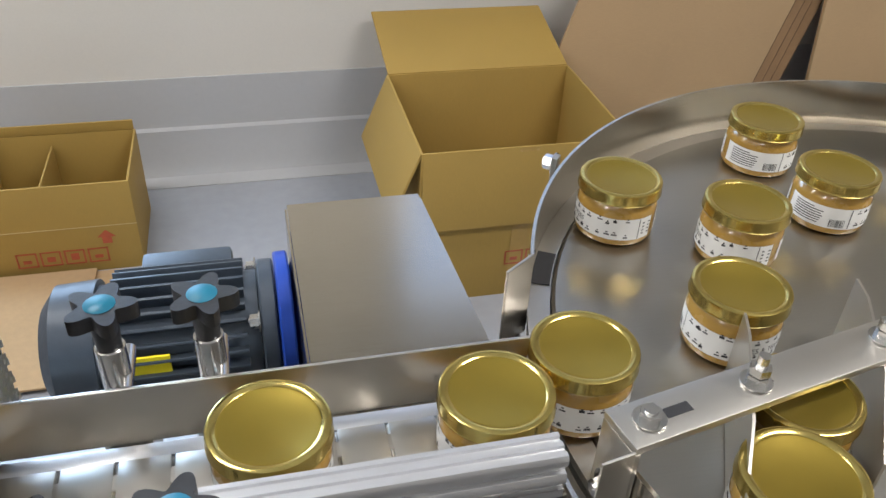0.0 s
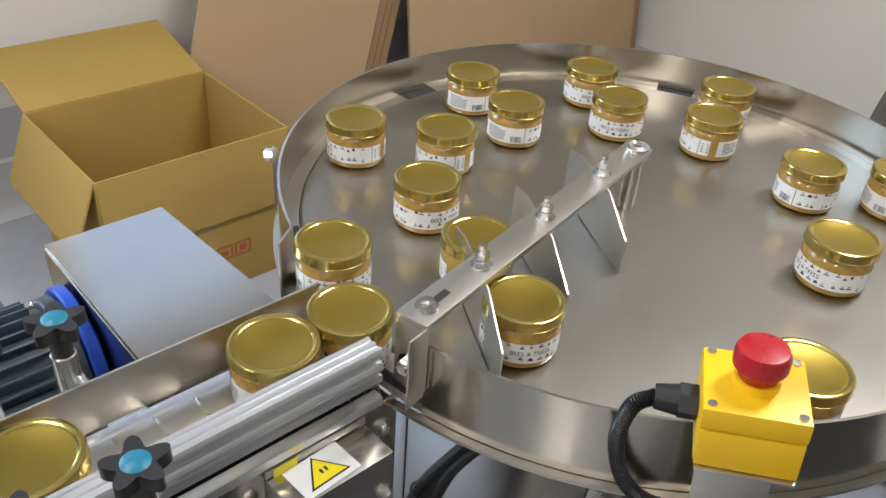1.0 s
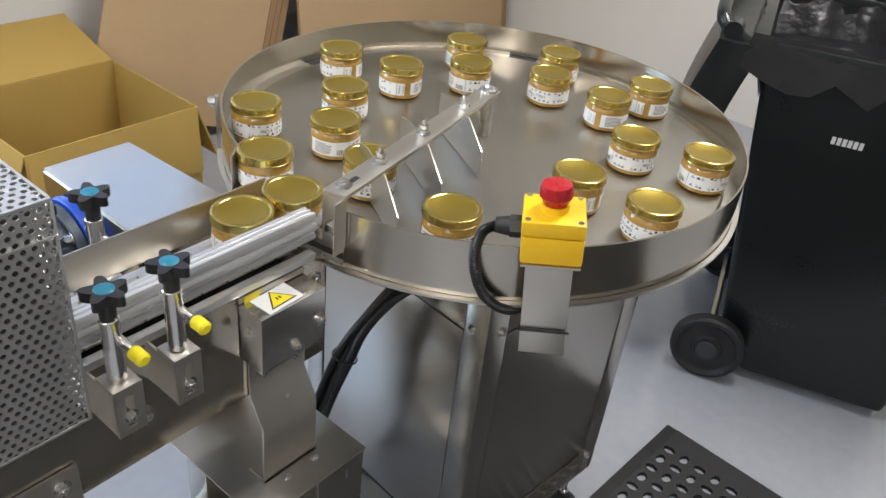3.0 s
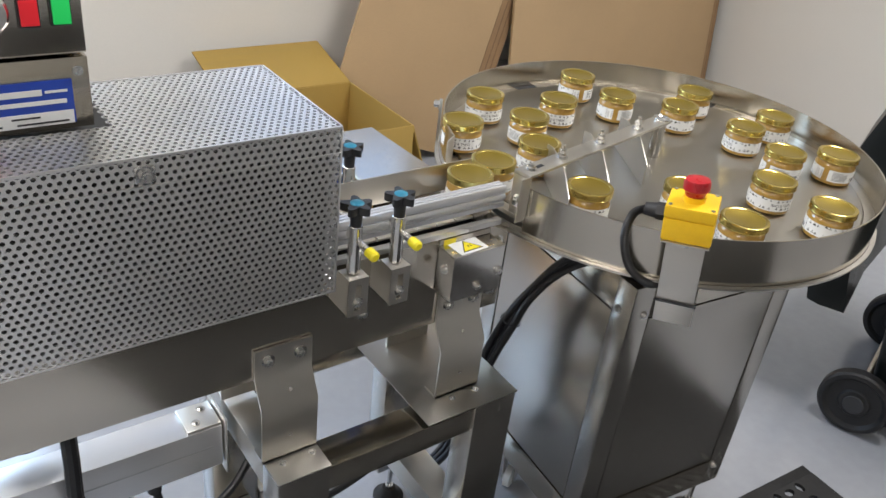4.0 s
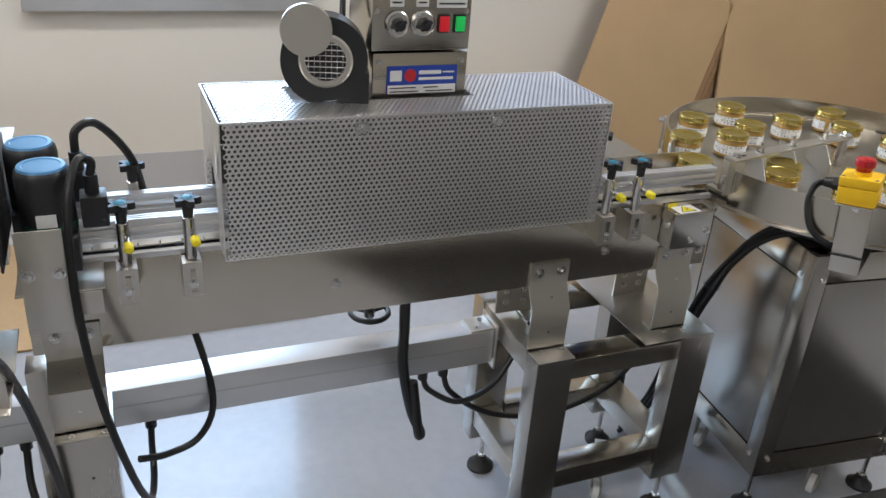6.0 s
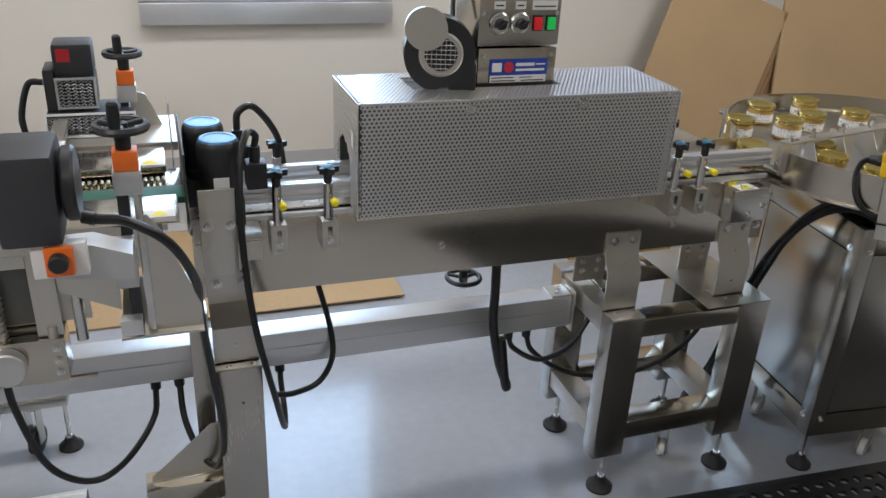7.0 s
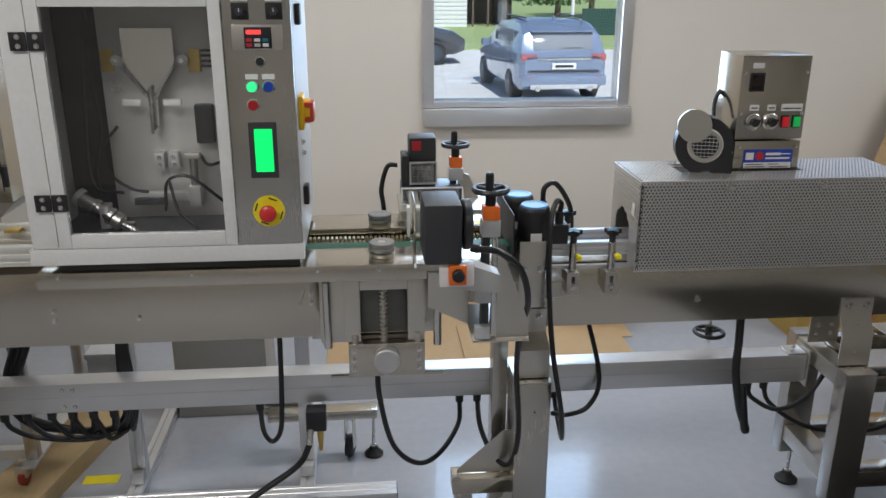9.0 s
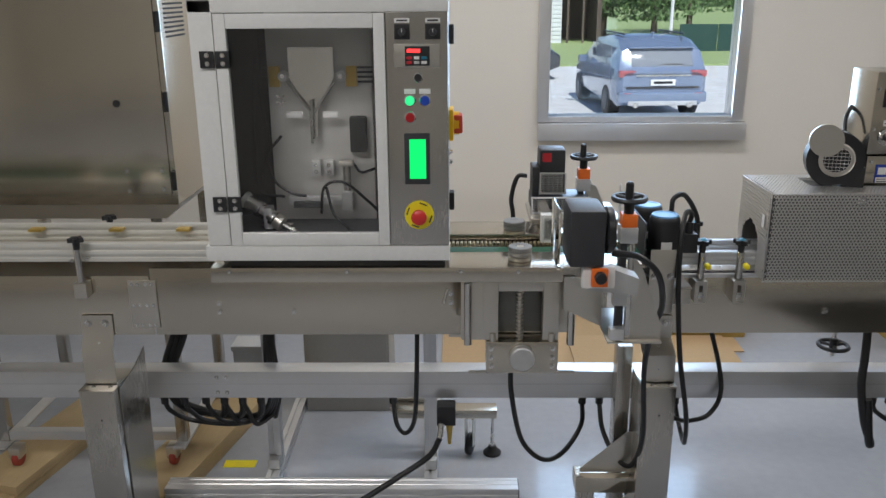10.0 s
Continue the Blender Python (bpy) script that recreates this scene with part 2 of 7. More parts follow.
def hex_bolt(bm, p, axis, r=0.007, h=0.005, washer=True):
    """A hexagon head on a washer at p, standing out along axis."""
    a = Vector(axis).normalized()
    p = Vector(p)
    if washer:
        rod(p, p + a * 0.0015, r * 1.5, 14, bm=bm)
        p = p + a * 0.0015
    rod(p, p + a * h, r, 6, bm=bm)
    rod(p + a * h, p + a * (h + 0.0015), r * 0.6, 10, bm=bm)
    return bm


def bolts(parent, places, axis, r=0.007, h=0.005, name="bolt"):
    me = mesh_of(name, hex_bolt(bmesh.new(), (0, 0, 0), axis, r, h), bolt_m)
    for p in places:
        share(name, me, parent, Matrix.Translation(p))

# ---- the room ----
X0, X1, Y0, Y1, ZC = -5.2, 3.5, -5.2, 2.14, 3.0
WX0, WX1, WZ0, WZ1 = -1.250, -0.225, 1.03, 2.15      # the window's opening


def structure(name, bm, material, label, category):
    return solid(name, bm, material, label, category, kind="structure")


structure("floor", box(X0, X1, Y0, Y1, -0.12, 0, 0), floor_m, "glossy pale grey epoxy workshop floor", "floor")
structure("ceiling", box(X0, X1, Y0, Y1, ZC, ZC + 0.12, 0), ceil_m, "plain white workshop ceiling", "ceiling")
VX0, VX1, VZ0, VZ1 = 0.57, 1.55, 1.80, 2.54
bm = bmesh.new()
quad_box(bm, X0, WX0, Y1, Y1 + 0.16, 0, ZC)
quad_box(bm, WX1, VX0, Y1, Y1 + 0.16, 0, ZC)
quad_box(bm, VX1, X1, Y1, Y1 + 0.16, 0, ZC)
quad_box(bm, WX0, WX1, Y1, Y1 + 0.16, 0, WZ0)
quad_box(bm, WX0, WX1, Y1, Y1 + 0.16, WZ1, ZC)
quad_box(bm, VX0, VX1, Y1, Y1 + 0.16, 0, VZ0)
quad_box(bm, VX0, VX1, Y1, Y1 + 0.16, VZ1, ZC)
structure("wall_north", bm, wall_m, "cream painted wall with two windows", "wall")
structure("wall_south", box(X0, X1, Y0 - 0.16, Y0, 0, ZC, 0), wall_m, "cream painted wall", "wall")
structure("wall_west", box(X0 - 0.16, X0, Y0, Y1, 0, ZC, 0), wall_m, "cream painted wall", "wall")
structure("wall_east", box(X1, X1 + 0.16, Y0, Y1, 0, ZC, 0), wall_m, "cream painted wall", "wall")
# coved vinyl skirting along the window wall
prof = [(0, 0.33), (-0.006, 0.33), (-0.012, 0.17), (-0.03, 0.165), (-0.036, 0.05), (-0.055, 0.016), (-0.10, 0.003), (-0.10, 0.0), (0, 0)]
bm = prism(prof, X1 - X0, Matrix(((0, 0, 1, X0), (1, 0, 0, Y1), (0, 1, 0, 0), (0, 0, 0, 1))))
structure("baseboard", bm, skirt_m, "grey vinyl coved skirting along the wall", "skirting")



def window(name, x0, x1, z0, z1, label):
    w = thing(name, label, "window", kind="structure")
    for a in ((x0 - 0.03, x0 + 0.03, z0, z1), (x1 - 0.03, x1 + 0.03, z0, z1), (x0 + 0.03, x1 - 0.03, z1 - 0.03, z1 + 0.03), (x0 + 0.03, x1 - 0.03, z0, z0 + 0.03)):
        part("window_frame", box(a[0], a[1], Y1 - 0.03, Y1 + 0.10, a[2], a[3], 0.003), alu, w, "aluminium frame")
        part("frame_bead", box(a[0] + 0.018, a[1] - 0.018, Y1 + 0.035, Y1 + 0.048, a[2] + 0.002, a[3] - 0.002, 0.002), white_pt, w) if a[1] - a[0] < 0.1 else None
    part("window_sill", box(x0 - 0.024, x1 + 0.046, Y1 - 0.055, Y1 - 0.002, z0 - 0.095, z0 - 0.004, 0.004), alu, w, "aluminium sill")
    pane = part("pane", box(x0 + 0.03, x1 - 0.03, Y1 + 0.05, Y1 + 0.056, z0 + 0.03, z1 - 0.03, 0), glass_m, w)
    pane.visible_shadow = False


window("window_1", WX0, WX1, WZ0, WZ1, "aluminium window with a deep sill, looking on a car park")
window("window_2", VX0, VX1, VZ0, VZ1, "unseen high aluminium window, added to let in bluish daylight")

# ceiling light fittings
for lx, ly, power in LIGHTS:
    fit_ob = thing("ceiling_light", "slim white ceiling light with a frosted diffuser", "ceiling light", Matrix.Translation((lx, ly, ZC)), "ceiling lights")
    bm = bmesh.new()
    quad_box(bm, -0.62, 0.62, -0.18, 0.18, -0.05, 0.0, None, 0.004)
    part("housing", bm, white_pt, fit_ob)
    part("diffuser", box(-0.6, 0.6, -0.16, 0.16, -0.056, -0.051, 0.001), white_pl, fit_ob)

# ---- outside the window ----
structure("ground", box(-60, 60, Y1 + 0.17, 120, -1.08, -0.88, 0), asphalt, "sunlit pale concrete car park", "ground")

# ---- jars ----
LABELS = []


def jar_thing(i):
    """A squat glass honey jar with a gold lid and a printed paper label."""
    jar = thing("honey_jar", "squat glass honey jar with gold lid and white printed label", "jar", group="honey jars")
    part("glass_body", lathe([(0, 0.0), (0.034, 0.0), (0.0385, 0.002), (0.040, 0.006), (0.040, 0.034), (0.0385, 0.040), (0.0352, 0.0445), (0.0352, 0.05), (0, 0.05)], 36), honey, jar, "glass filled with golden honey")
    if not LABELS:
        bm = bmesh.new()
        n = 44
        ang = [radians(8 + 344 * k / n) for k in range(n + 1)]
        lo = [bm.verts.new((0.04035 * math.cos(a), 0.04035 * math.sin(a), 0.009)) for a in ang]
        hi = [bm.verts.new((0.04035 * math.cos(a), 0.04035 * math.sin(a), 0.033)) for a in ang]
        for k in range(n):
            bm.faces.new((lo[k], lo[k + 1], hi[k + 1], hi[k]))
        LABELS.append(mesh_of("label", bm, paper))
        bm = bmesh.new()
        rng = random.Random(5)

        def bar(a0, a1, z0, z1):
            k = max(1, int((a1 - a0) / 8))
            aa = [radians(a0 + (a1 - a0) * j / k) for j in range(k + 1)]
            lo = [bm.verts.new((0.0405 * math.cos(a), 0.0405 * math.sin(a), z0)) for a in aa]
            hi = [bm.verts.new((0.0405 * math.cos(a), 0.0405 * math.sin(a), z1)) for a in aa]
            for j in range(k):
                bm.faces.new((lo[j], lo[j + 1], hi[j + 1], hi[j]))
        # small print panel, bar code, then leaf sprigs round the title
        for r in range(7):
            bar(20, 62 + rng.uniform(-12, 4), 0.0125 + r * 0.0027, 0.0135 + r * 0.0027)
        for c in range(12):
            bar(76 + c * 1.9, 76 + c * 1.9 + rng.choice((0.7, 1.2)), 0.011, 0.020)
        bar(104, 105.2, 0.0095, 0.0325)
        for a in range(0, 15):
            a0 = 112 + a * 14 + rng.uniform(-4, 4)
            for z in (rng.uniform(0.011, 0.014), rng.uniform(0.026, 0.030)):
                w = rng.uniform(4, 9)
                bar(a0, a0 + w, z, z + rng.uniform(0.0012, 0.0028))
                bar(a0 + w * 0.3, a0 + w * 0.7, z + 0.0028, z + 0.0042)
        bar(330, 331.2, 0.0095, 0.0325)
        for r in range(4):
            bar(336, 350, 0.014 + r * 0.004, 0.0155 + r * 0.004)
        LABELS.append(mesh_of("print", bm, ink))
        for txt, a0 in (("BEES & TREES", 216),):
            cu = bpy.data.curves.new("title", "FONT")
            cu.body, cu.size, cu.align_x = txt, 0.0072, "CENTER"
            tmp = bpy.data.objects.new("title", cu)
            me = bpy.data.meshes.new_from_object(tmp)
            for v in me.vertices:
                a = radians(a0) + v.co.x / 0.0405
                v.co = (0.0406 * math.cos(a), 0.0406 * math.sin(a), 0.019 + v.co.y)
            me.materials.append(ink)
            LABELS.append(me)
            bpy.data.objects.remove(tmp)
        lid = [(0, 0.0578), (0.031, 0.0578), (0.0325, 0.0584), (0.034, 0.0584), (0.0355, 0.0594), (0.0385, 0.060), (0.0405, 0.0592), (0.0412, 0.0575)]
        LABELS.append(mesh_of("lid", lathe(lid[:4], 40), gold))
        LABELS.append(mesh_of("lid_rim", lathe(lid[3:] + [(0.0412, 0.050), (0.0418, 0.0485), (0.0412, 0.0472), (0.0395, 0.0472), (0.0395, 0.056), (0.034, 0.0575), (0.034, 0.0584)], 44), gold_rim))
    lab = share("label", LABELS[0], jar, Matrix())
    share("print", LABELS[1], lab, Matrix())
    share("title", LABELS[2], lab, Matrix())
    lid = share("lid", LABELS[3], jar, Matrix())
    share("lid_rim", LABELS[4], lid, Matrix())
    return jar


TC = (0.728, 0.074)                                  # the turntable's axis
DECK = 0.923
# the turntable's turn in degrees by time; it turns clockwise
TURN = ((0, 0), (2.2, -40), (3.5, -62), (5.2, -91), (6.3, -100), (8, -127), (10, -158))
# jars on the table: rows of (t, angle, radius); the last row goes on with the table
ROUND = [
    ((0, 192, .29), (1, 180, .27), (2, 167, .27), (3.5, 148, .27), (4.5, 136, .26), (5.2, 126, .25), (6.3, 122, .23)),
    ((0, 167, .27), (2, 135, .26), (3.5, 118, .24), (4.5, 101, .225)),
    ((0, 136, .26), (2, 101, .24), (3.5, 76, .21)),
    ((0, 104, .23), (2, 65, .22), (3.5, 36, .20)),
    ((0, 60, .22), (2, 23, .225), (3.5, -5, .23)),
    ((0, 24, .23), (2, -11, .24), (3.5, -35, .26)),
    ((0, -15, .25), (2, -51, .26), (3.5, -72, .26)),
    ((0, -58, .26), (2, -93, .26), (3.5, -116, .255), (4.5, -136, .26), (6.3, -168, .285), (7.5, -175, .27), (8.5, -190, .265), (10, -214, .26)),
    ((0, 178, .42), (1, 168, .41), (2, 154, .40), (3.5, 135, .38), (4.5, 119, .36)),
    ((0, 140, .38), (2, 107, .36), (3.5, 85, .335)),
    ((0, 101, .35), (2, 64, .335), (3.5, 35, .325)),
    ((0, 66, .33), (2, 30, .34), (3.5, 2, .35)),
    ((0, 30, .35), (2, -6, .36), (3.5, -30, .375)),
    ((0, -22, .36), (2, -54, .38), (3.5, -74, .38)),
    ((0, -51, .385), (2, -86, .385), (3.5, -109, .37), (5.2, -128, .37), (7, -138, .37), (10, -150, .36)),
    ((0, -100, .38), (1, -118, .38), (2, -136, .38), (3.5, -156, .36), (4.5, -158, .345), (7, -157, .35), (8, -166, .33), (10, -190, .30)),
    ((0, -159, .35), (1, -161, .33), (2, -166, .30), (3.5, -184, .29), (4.5, -195, .28), (5.2, -203, .275), (6.3, -212, .275), (7, -221, .265)),
]
# jars that come along the conveyor: rows of (t, x, y), then they are swept on by the table
ALONG = [
    (((0, .231, .057), (0.5, .255, .057), (1, .272, .056), (1.5, .303, .060)), ((2, 179, .41), (3.5, 159, .412), (4.5, 145, .40), (5.2, 137, .39), (6.3, 129, .375))),
    (((0, .076, .056), (1, .190, .057), (1.5, .230, .057), (2, .242, .056), (3.5, .300, .062)), ((4.5, 174, .41), (5.2, 163, .395), (6.3, 157, .41), (7, 149, .405))),
    (((0, -.14, .056), (1, -.02, .056), (2, .10, .057), (3.2, .215, .058), (4.5, .248, .060), (5.2, .255, .062), (7.5, .253, .062), (10, .27, .062)), ()),
]


def at_time(rows, t, k):
    """The k-th value of rows at t, straight between the rows."""
    if t <= rows[0][0]:
        return rows[0][k]
    for a, b in zip(rows, rows[1:]):
        if t <= b[0]:
            return a[k] + (b[k] - a[k]) * (t - a[0]) / (b[0] - a[0])
    return rows[-1][k]


def polar_rows(rows, t):
    """Angle and radius at t; after the last row the jar rides round with the table."""
    end = rows[-1][0]
    a, r = at_time(rows, t, 1), at_time(rows, t, 2)
    if t > end:
        a += at_time(TURN, t, 1) - at_time(TURN, end, 1)
    return a, r


def on_table(a, r):
    return TC[0] + r * math.cos(radians(a)), TC[1] + r * math.sin(radians(a))


JARS = []
for i, rows in enumerate(ROUND):
    jar = jar_thing(i)
    spin = (37 * i * 7) % 360
    keys = []
    for k in range(0, 41):
        t = k / 4
        a, r = polar_rows(rows, t)
        x, y = on_table(a, r)
        keys.append((t, x, y, a + spin))
    JARS.append((jar, keys))
for i, (line, ring) in enumerate(ALONG):
    jar = jar_thing(i)
    keys = []
    for k in range(0, 41):
        t = k / 4
        if not ring or t <= line[-1][0]:
            x, y = at_time(line, t, 1), at_time(line, t, 2)
            turn = 0
        elif t < ring[0][0]:
            u = (t - line[-1][0]) / (ring[0][0] - line[-1][0])
            x1, y1 = on_table(ring[0][1], ring[0][2])
            x, y = line[-1][1] + (x1 - line[-1][1]) * u, line[-1][2] + (y1 - line[-1][2]) * u
            turn = 0
        else:
            a, r = polar_rows(ring, t)
            x, y = on_table(a, r)
            turn = a - ring[0][1]
        keys.append((t, x, y, 40 + 80 * i + turn))
    JARS.append((jar, keys))

# ---- turntable ----


def arc_wall(r, z0, z1, a0, a1, th, n=90):
    """An upright curved strip of sheet from angle a0 to a1."""
    bm = bmesh.new()
    rings = []
    for k in range(n + 1):
        a = radians(a0 + (a1 - a0) * k / n)
        c, s = math.cos(a), math.sin(a)
        rings.append([bm.verts.new((rr * c, rr * s, z)) for rr, z in ((r, z0), (r + th, z0), (r + th, z1), (r, z1))])
    for p, q in zip(rings, rings[1:]):
        for j in range(4):
            i2 = (j + 1) % 4
            bm.faces.new((p[j], p[i2], q[i2], q[j]))
    bm.faces.new(rings[0])
    bm.faces.new(rings[-1][::-1])
    return bm


tt = thing("rotary_table", "round stainless steel accumulation table on a square cabinet", "rotary table", Matrix.Translation((TC[0], TC[1], 0)))
disc = part("turning_deck", lathe([(0, DECK), (0.415, DECK), (0.418, DECK - 0.003), (0.418, DECK - 0.02), (0, DECK - 0.02)], 96), steel_tbl, tt, "brushed steel deck")
part("fixed_ring", lathe([(0.4195, DECK - 0.012), (0.4195, DECK - 0.004), (0.440, DECK - 0.004), (0.440, DECK - 0.012), (0.4195, DECK - 0.012)], 96), steel_sat, tt, "pale ring round the deck")
part("rim", arc_wall(0.44, DECK - 0.032, 0.979, -167, 162, 0.003, 130), steel_x, tt, "upright rim of bent sheet steel")
part("rim_lip", lathe([(0.444, DECK - 0.034), (0.452, DECK - 0.034), (0.452, DECK - 0.030), (0.444, DECK - 0.030), (0.444, DECK - 0.034)], 96), steel_sat, tt)
part("tray", lathe([(0, DECK - 0.05), (0.36, DECK - 0.05), (0.438, DECK - 0.034), (0.438, DECK - 0.024), (0, DECK - 0.024)], 72), steel_sat, tt)
# folded end of the rim beside the conveyor
a = radians(162)
p0 = Vector((0.4415 * math.cos(a), 0.4415 * math.sin(a), 0))
bm = box(-0.002, 0.035, -0.0015, 0.0015, DECK - 0.03, 0.979, 0.001, Matrix.Translation(p0) @ pose(0, 0, 0, 0, 0, 215))
part("rim_end_fold", bm, steel_sat, tt)
bm = box(-0.006, 0.006, -0.003, 0.003, 0.86, 0.985, 0.001, Matrix.Translation((0.449 * math.cos(radians(140)), 0.449 * math.sin(radians(140)), 0)) @ pose(0, 0, 0, 0, 0, 50))
part("rim_strap", bm, steel_sat, tt)
ra = radians(139)
bolts(tt, [(0.452 * math.cos(ra), 0.452 * math.sin(ra), 0.972)], (math.cos(ra), math.sin(ra), 0), 0.008, 0.010)
ra = radians(8)
bolts(tt, [(0.446 * math.cos(ra), 0.446 * math.sin(ra), 0.966)], (math.cos(ra), math.sin(ra), 0), 0.008, 0.006)
# dark slots in the ring
for a0, a1 in ((22, 30), (150, 157), (84, 92)):
    part("ring_slot", arc_wall(0.4205, DECK - 0.0038, DECK - 0.0028, a0, a1, 0.018, 8), ink, tt)
# cabinet below
CAB = pose(0.0075, -0.026, 0, 0, 0, -5.8)
h = 0.230
frame_c = part("cabinet_frame", box(-h + 0.012, h - 0.012, -h + 0.012, h - 0.012, 0.16, 0.80, 0.002), steel_z, tt, "", CAB)
for sx in (-1, 1):
    for sy in (-1, 1):
        part("corner_post", box(sx * h - 0.025 * (1 + sx), sx * h + 0.025 * (1 - sx), sy * h - 0.025 * (1 + sy), sy * h + 0.025 * (1 - sy), 0.13, 0.80, 0.004), steel_z, frame_c)
for sx, sy in ((-1, 0), (1, 0), (0, -1), (0, 1)):
    if sx:
        bm = box(min(sx * (h - 0.010), sx * (h - 0.002)), max(sx * (h - 0.010), sx * (h - 0.002)), -h + 0.052, h - 0.052, 0.21, 0.72, 0.0015)
        b2 = box(min(sx * (h - 0.012), sx * (h - 0.001)), max(sx * (h - 0.012), sx * (h - 0.001)), -h + 0.05, h - 0.05, 0.725, 0.80, 0.0015)
        b4 = box(min(sx * (h - 0.012), sx * (h - 0.001)), max(sx * (h - 0.012), sx * (h - 0.001)), -h + 0.05, h - 0.05, 0.13, 0.205, 0.0015)
    else:
        bm = box(-h + 0.052, h - 0.052, min(sy * (h - 0.010), sy * (h - 0.002)), max(sy * (h - 0.010), sy * (h - 0.002)), 0.21, 0.72, 0.0015)
        b2 = box(-h + 0.05, h - 0.05, min(sy * (h - 0.012), sy * (h - 0.001)), max(sy * (h - 0.012), sy * (h - 0.001)), 0.725, 0.80, 0.0015)
        b4 = box(-h + 0.05, h - 0.05, min(sy * (h - 0.012), sy * (h - 0.001)), max(sy * (h - 0.012), sy * (h - 0.001)), 0.13, 0.205, 0.0015)
    part("cabinet_panel", bm, steel_z, frame_c, "brushed steel side panel")
    part("top_rail", b2, steel_x, frame_c)
    part("bottom_rail", b4, steel_x, frame_c)
    pts = [(sx * h, k * (h - 0.035), z) if sx else (k * (h - 0.035), sy * h, z) for k in (-1, 1) for z in (0.735, 0.19)]
    bolts(frame_c, pts, (sx, sy, 0), 0.006, 0.004)
part("neck", lathe([(0, 0.80), (0.20, 0.80), (0.17, DECK - 0.05), (0, DECK - 0.05)], 40), black_pl, tt, "dark drive housing below the deck", CAB)


def level_foot(parent, x, y, top, pad=0.036):
    """A threaded levelling foot with a rubber pad."""
    f = part("levelling_foot", rod((x, y, 0.02), (x, y, top), 0.006, 12), bolt_m, parent)
    part("rubber_foot", lathe([(0, 0), (pad, 0), (pad, 0.008), (pad * 0.55, 0.022), (pad * 0.42, 0.034), (0, 0.034)], 24, Matrix.Translation((x, y, 0))), rubber, f)
    part("nut", rod((x, y, 0.036), (x, y, 0.044), 0.011, 6), bolt_m, f)
    part("nut", rod((x, y, top - 0.012), (x, y, top), 0.012, 6), bolt_m, f)


def caster(parent, x, y, top, r=0.028, turn=30, wheel=white_pl):
    """A small swivel caster."""
    m = Matrix.Translation((x, y, 0)) @ pose(0, 0, 0, 0, 0, turn)
    bm = bmesh.new()
    quad_box(bm, -0.022, 0.022, -0.022, 0.022, top - 0.006, top, m, 0.001)
    quad_box(bm, -0.016, 0.016, -0.017, -0.014, r * 0.9, top - 0.006, m)
    quad_box(bm, -0.016, 0.016, 0.014, 0.017, r * 0.9, top - 0.006, m)
    c = part("caster", bm, steel_sat, parent)
    bm = lathe([(0, -0.012), (r * 0.6, -0.012), (r, -0.008), (r, 0.008), (r * 0.6, 0.012), (0, 0.012)], 24, m @ pose(0, 0, r, 90, 0, 0))
    part("wheel", bm, wheel, c)


for x, y in ((-0.198, -0.198), (0.198, -0.198), (0.198, 0.198), (-0.198, 0.198)):
    q = CAB @ Vector((x, y, 0))
    level_foot(tt, q.x, q.y, 0.14)
for x, y in ((-0.185, 0.06), (0.03, -0.19), (0.1, 0.12)):
    q = CAB @ Vector((x, y, 0))
    caster(tt, q.x, q.y, 0.13)

# ---- guide arm over the table ----
arm = thing("jar_diverter", "slotted stainless arm with angled deflector plates over the table", "diverter")
A0, A1 = Vector((0.292, -0.012, 1.0)), Vector((0.742, 0.077, 1.0))
ad = (A1 - A0).normalized()
AM = Matrix.Translation((A0.x, A0.y, 0)) @ pose(0, 0, 0, 0, 0, math.degrees(math.atan2(ad.y, ad.x)))
al = (A1 - A0).length
part("bar", box(-0.004, al, -0.0175, 0.0175, 1.0, 1.006, 0.0012), steel_sat, arm, "flat steel bar", AM)
part("end_plate", box(-0.004, 0.001, -0.0175, 0.0175, 0.925, 0.9995, 0.0012), steel_sat, arm, "", AM)
part("mounting_strap", box(-0.030, -0.0055, -0.0200, -0.0178, 0.925, 1.006, 0.001), steel_sat, arm, "", AM)
part("pivot_boss", lathe([(0, 1.006), (0.016, 1.006), (0.016, 1.010), (0.010, 1.012), (0.006, 1.009), (0, 1.009)], 24, Matrix.Translation((A1.x - 0.012, A1.y - 0.003, 0))), bolt_m, arm)
part("pivot_post", rod((A1.x - 0.012, A1.y - 0.003, DECK + 0.001), (A1.x - 0.012, A1.y - 0.003, 0.9995), 0.0125, 28), steel_pol, arm, "polished pivot post")
for d in (0.018, 0.105, 0.225, 0.355):
    q = AM @ Vector((d, 0, 1.0065))
    bm = hex_bolt(bmesh.new(), q, (0, 0, 1), 0.0075, 0.006)
    if d > 0.05:
        rod(q, q + Vector((0, 0, 0.024)), 0.0042, 10, bm=bm)
        rod(q + Vector((0, 0, 0.009)), q + Vector((0, 0, 0.015)), 0.0075, 6, bm=bm)
    part("clamp_bolt", bm, bolt_m, arm)
    part("slot", box(d - 0.006 if d > 0.05 else d + 0.012, d + 0.032 if d < 0.05 else d + 0.012, -0.004, 0.004, 1.0062, 1.0066, 0), ink, arm, "", AM)
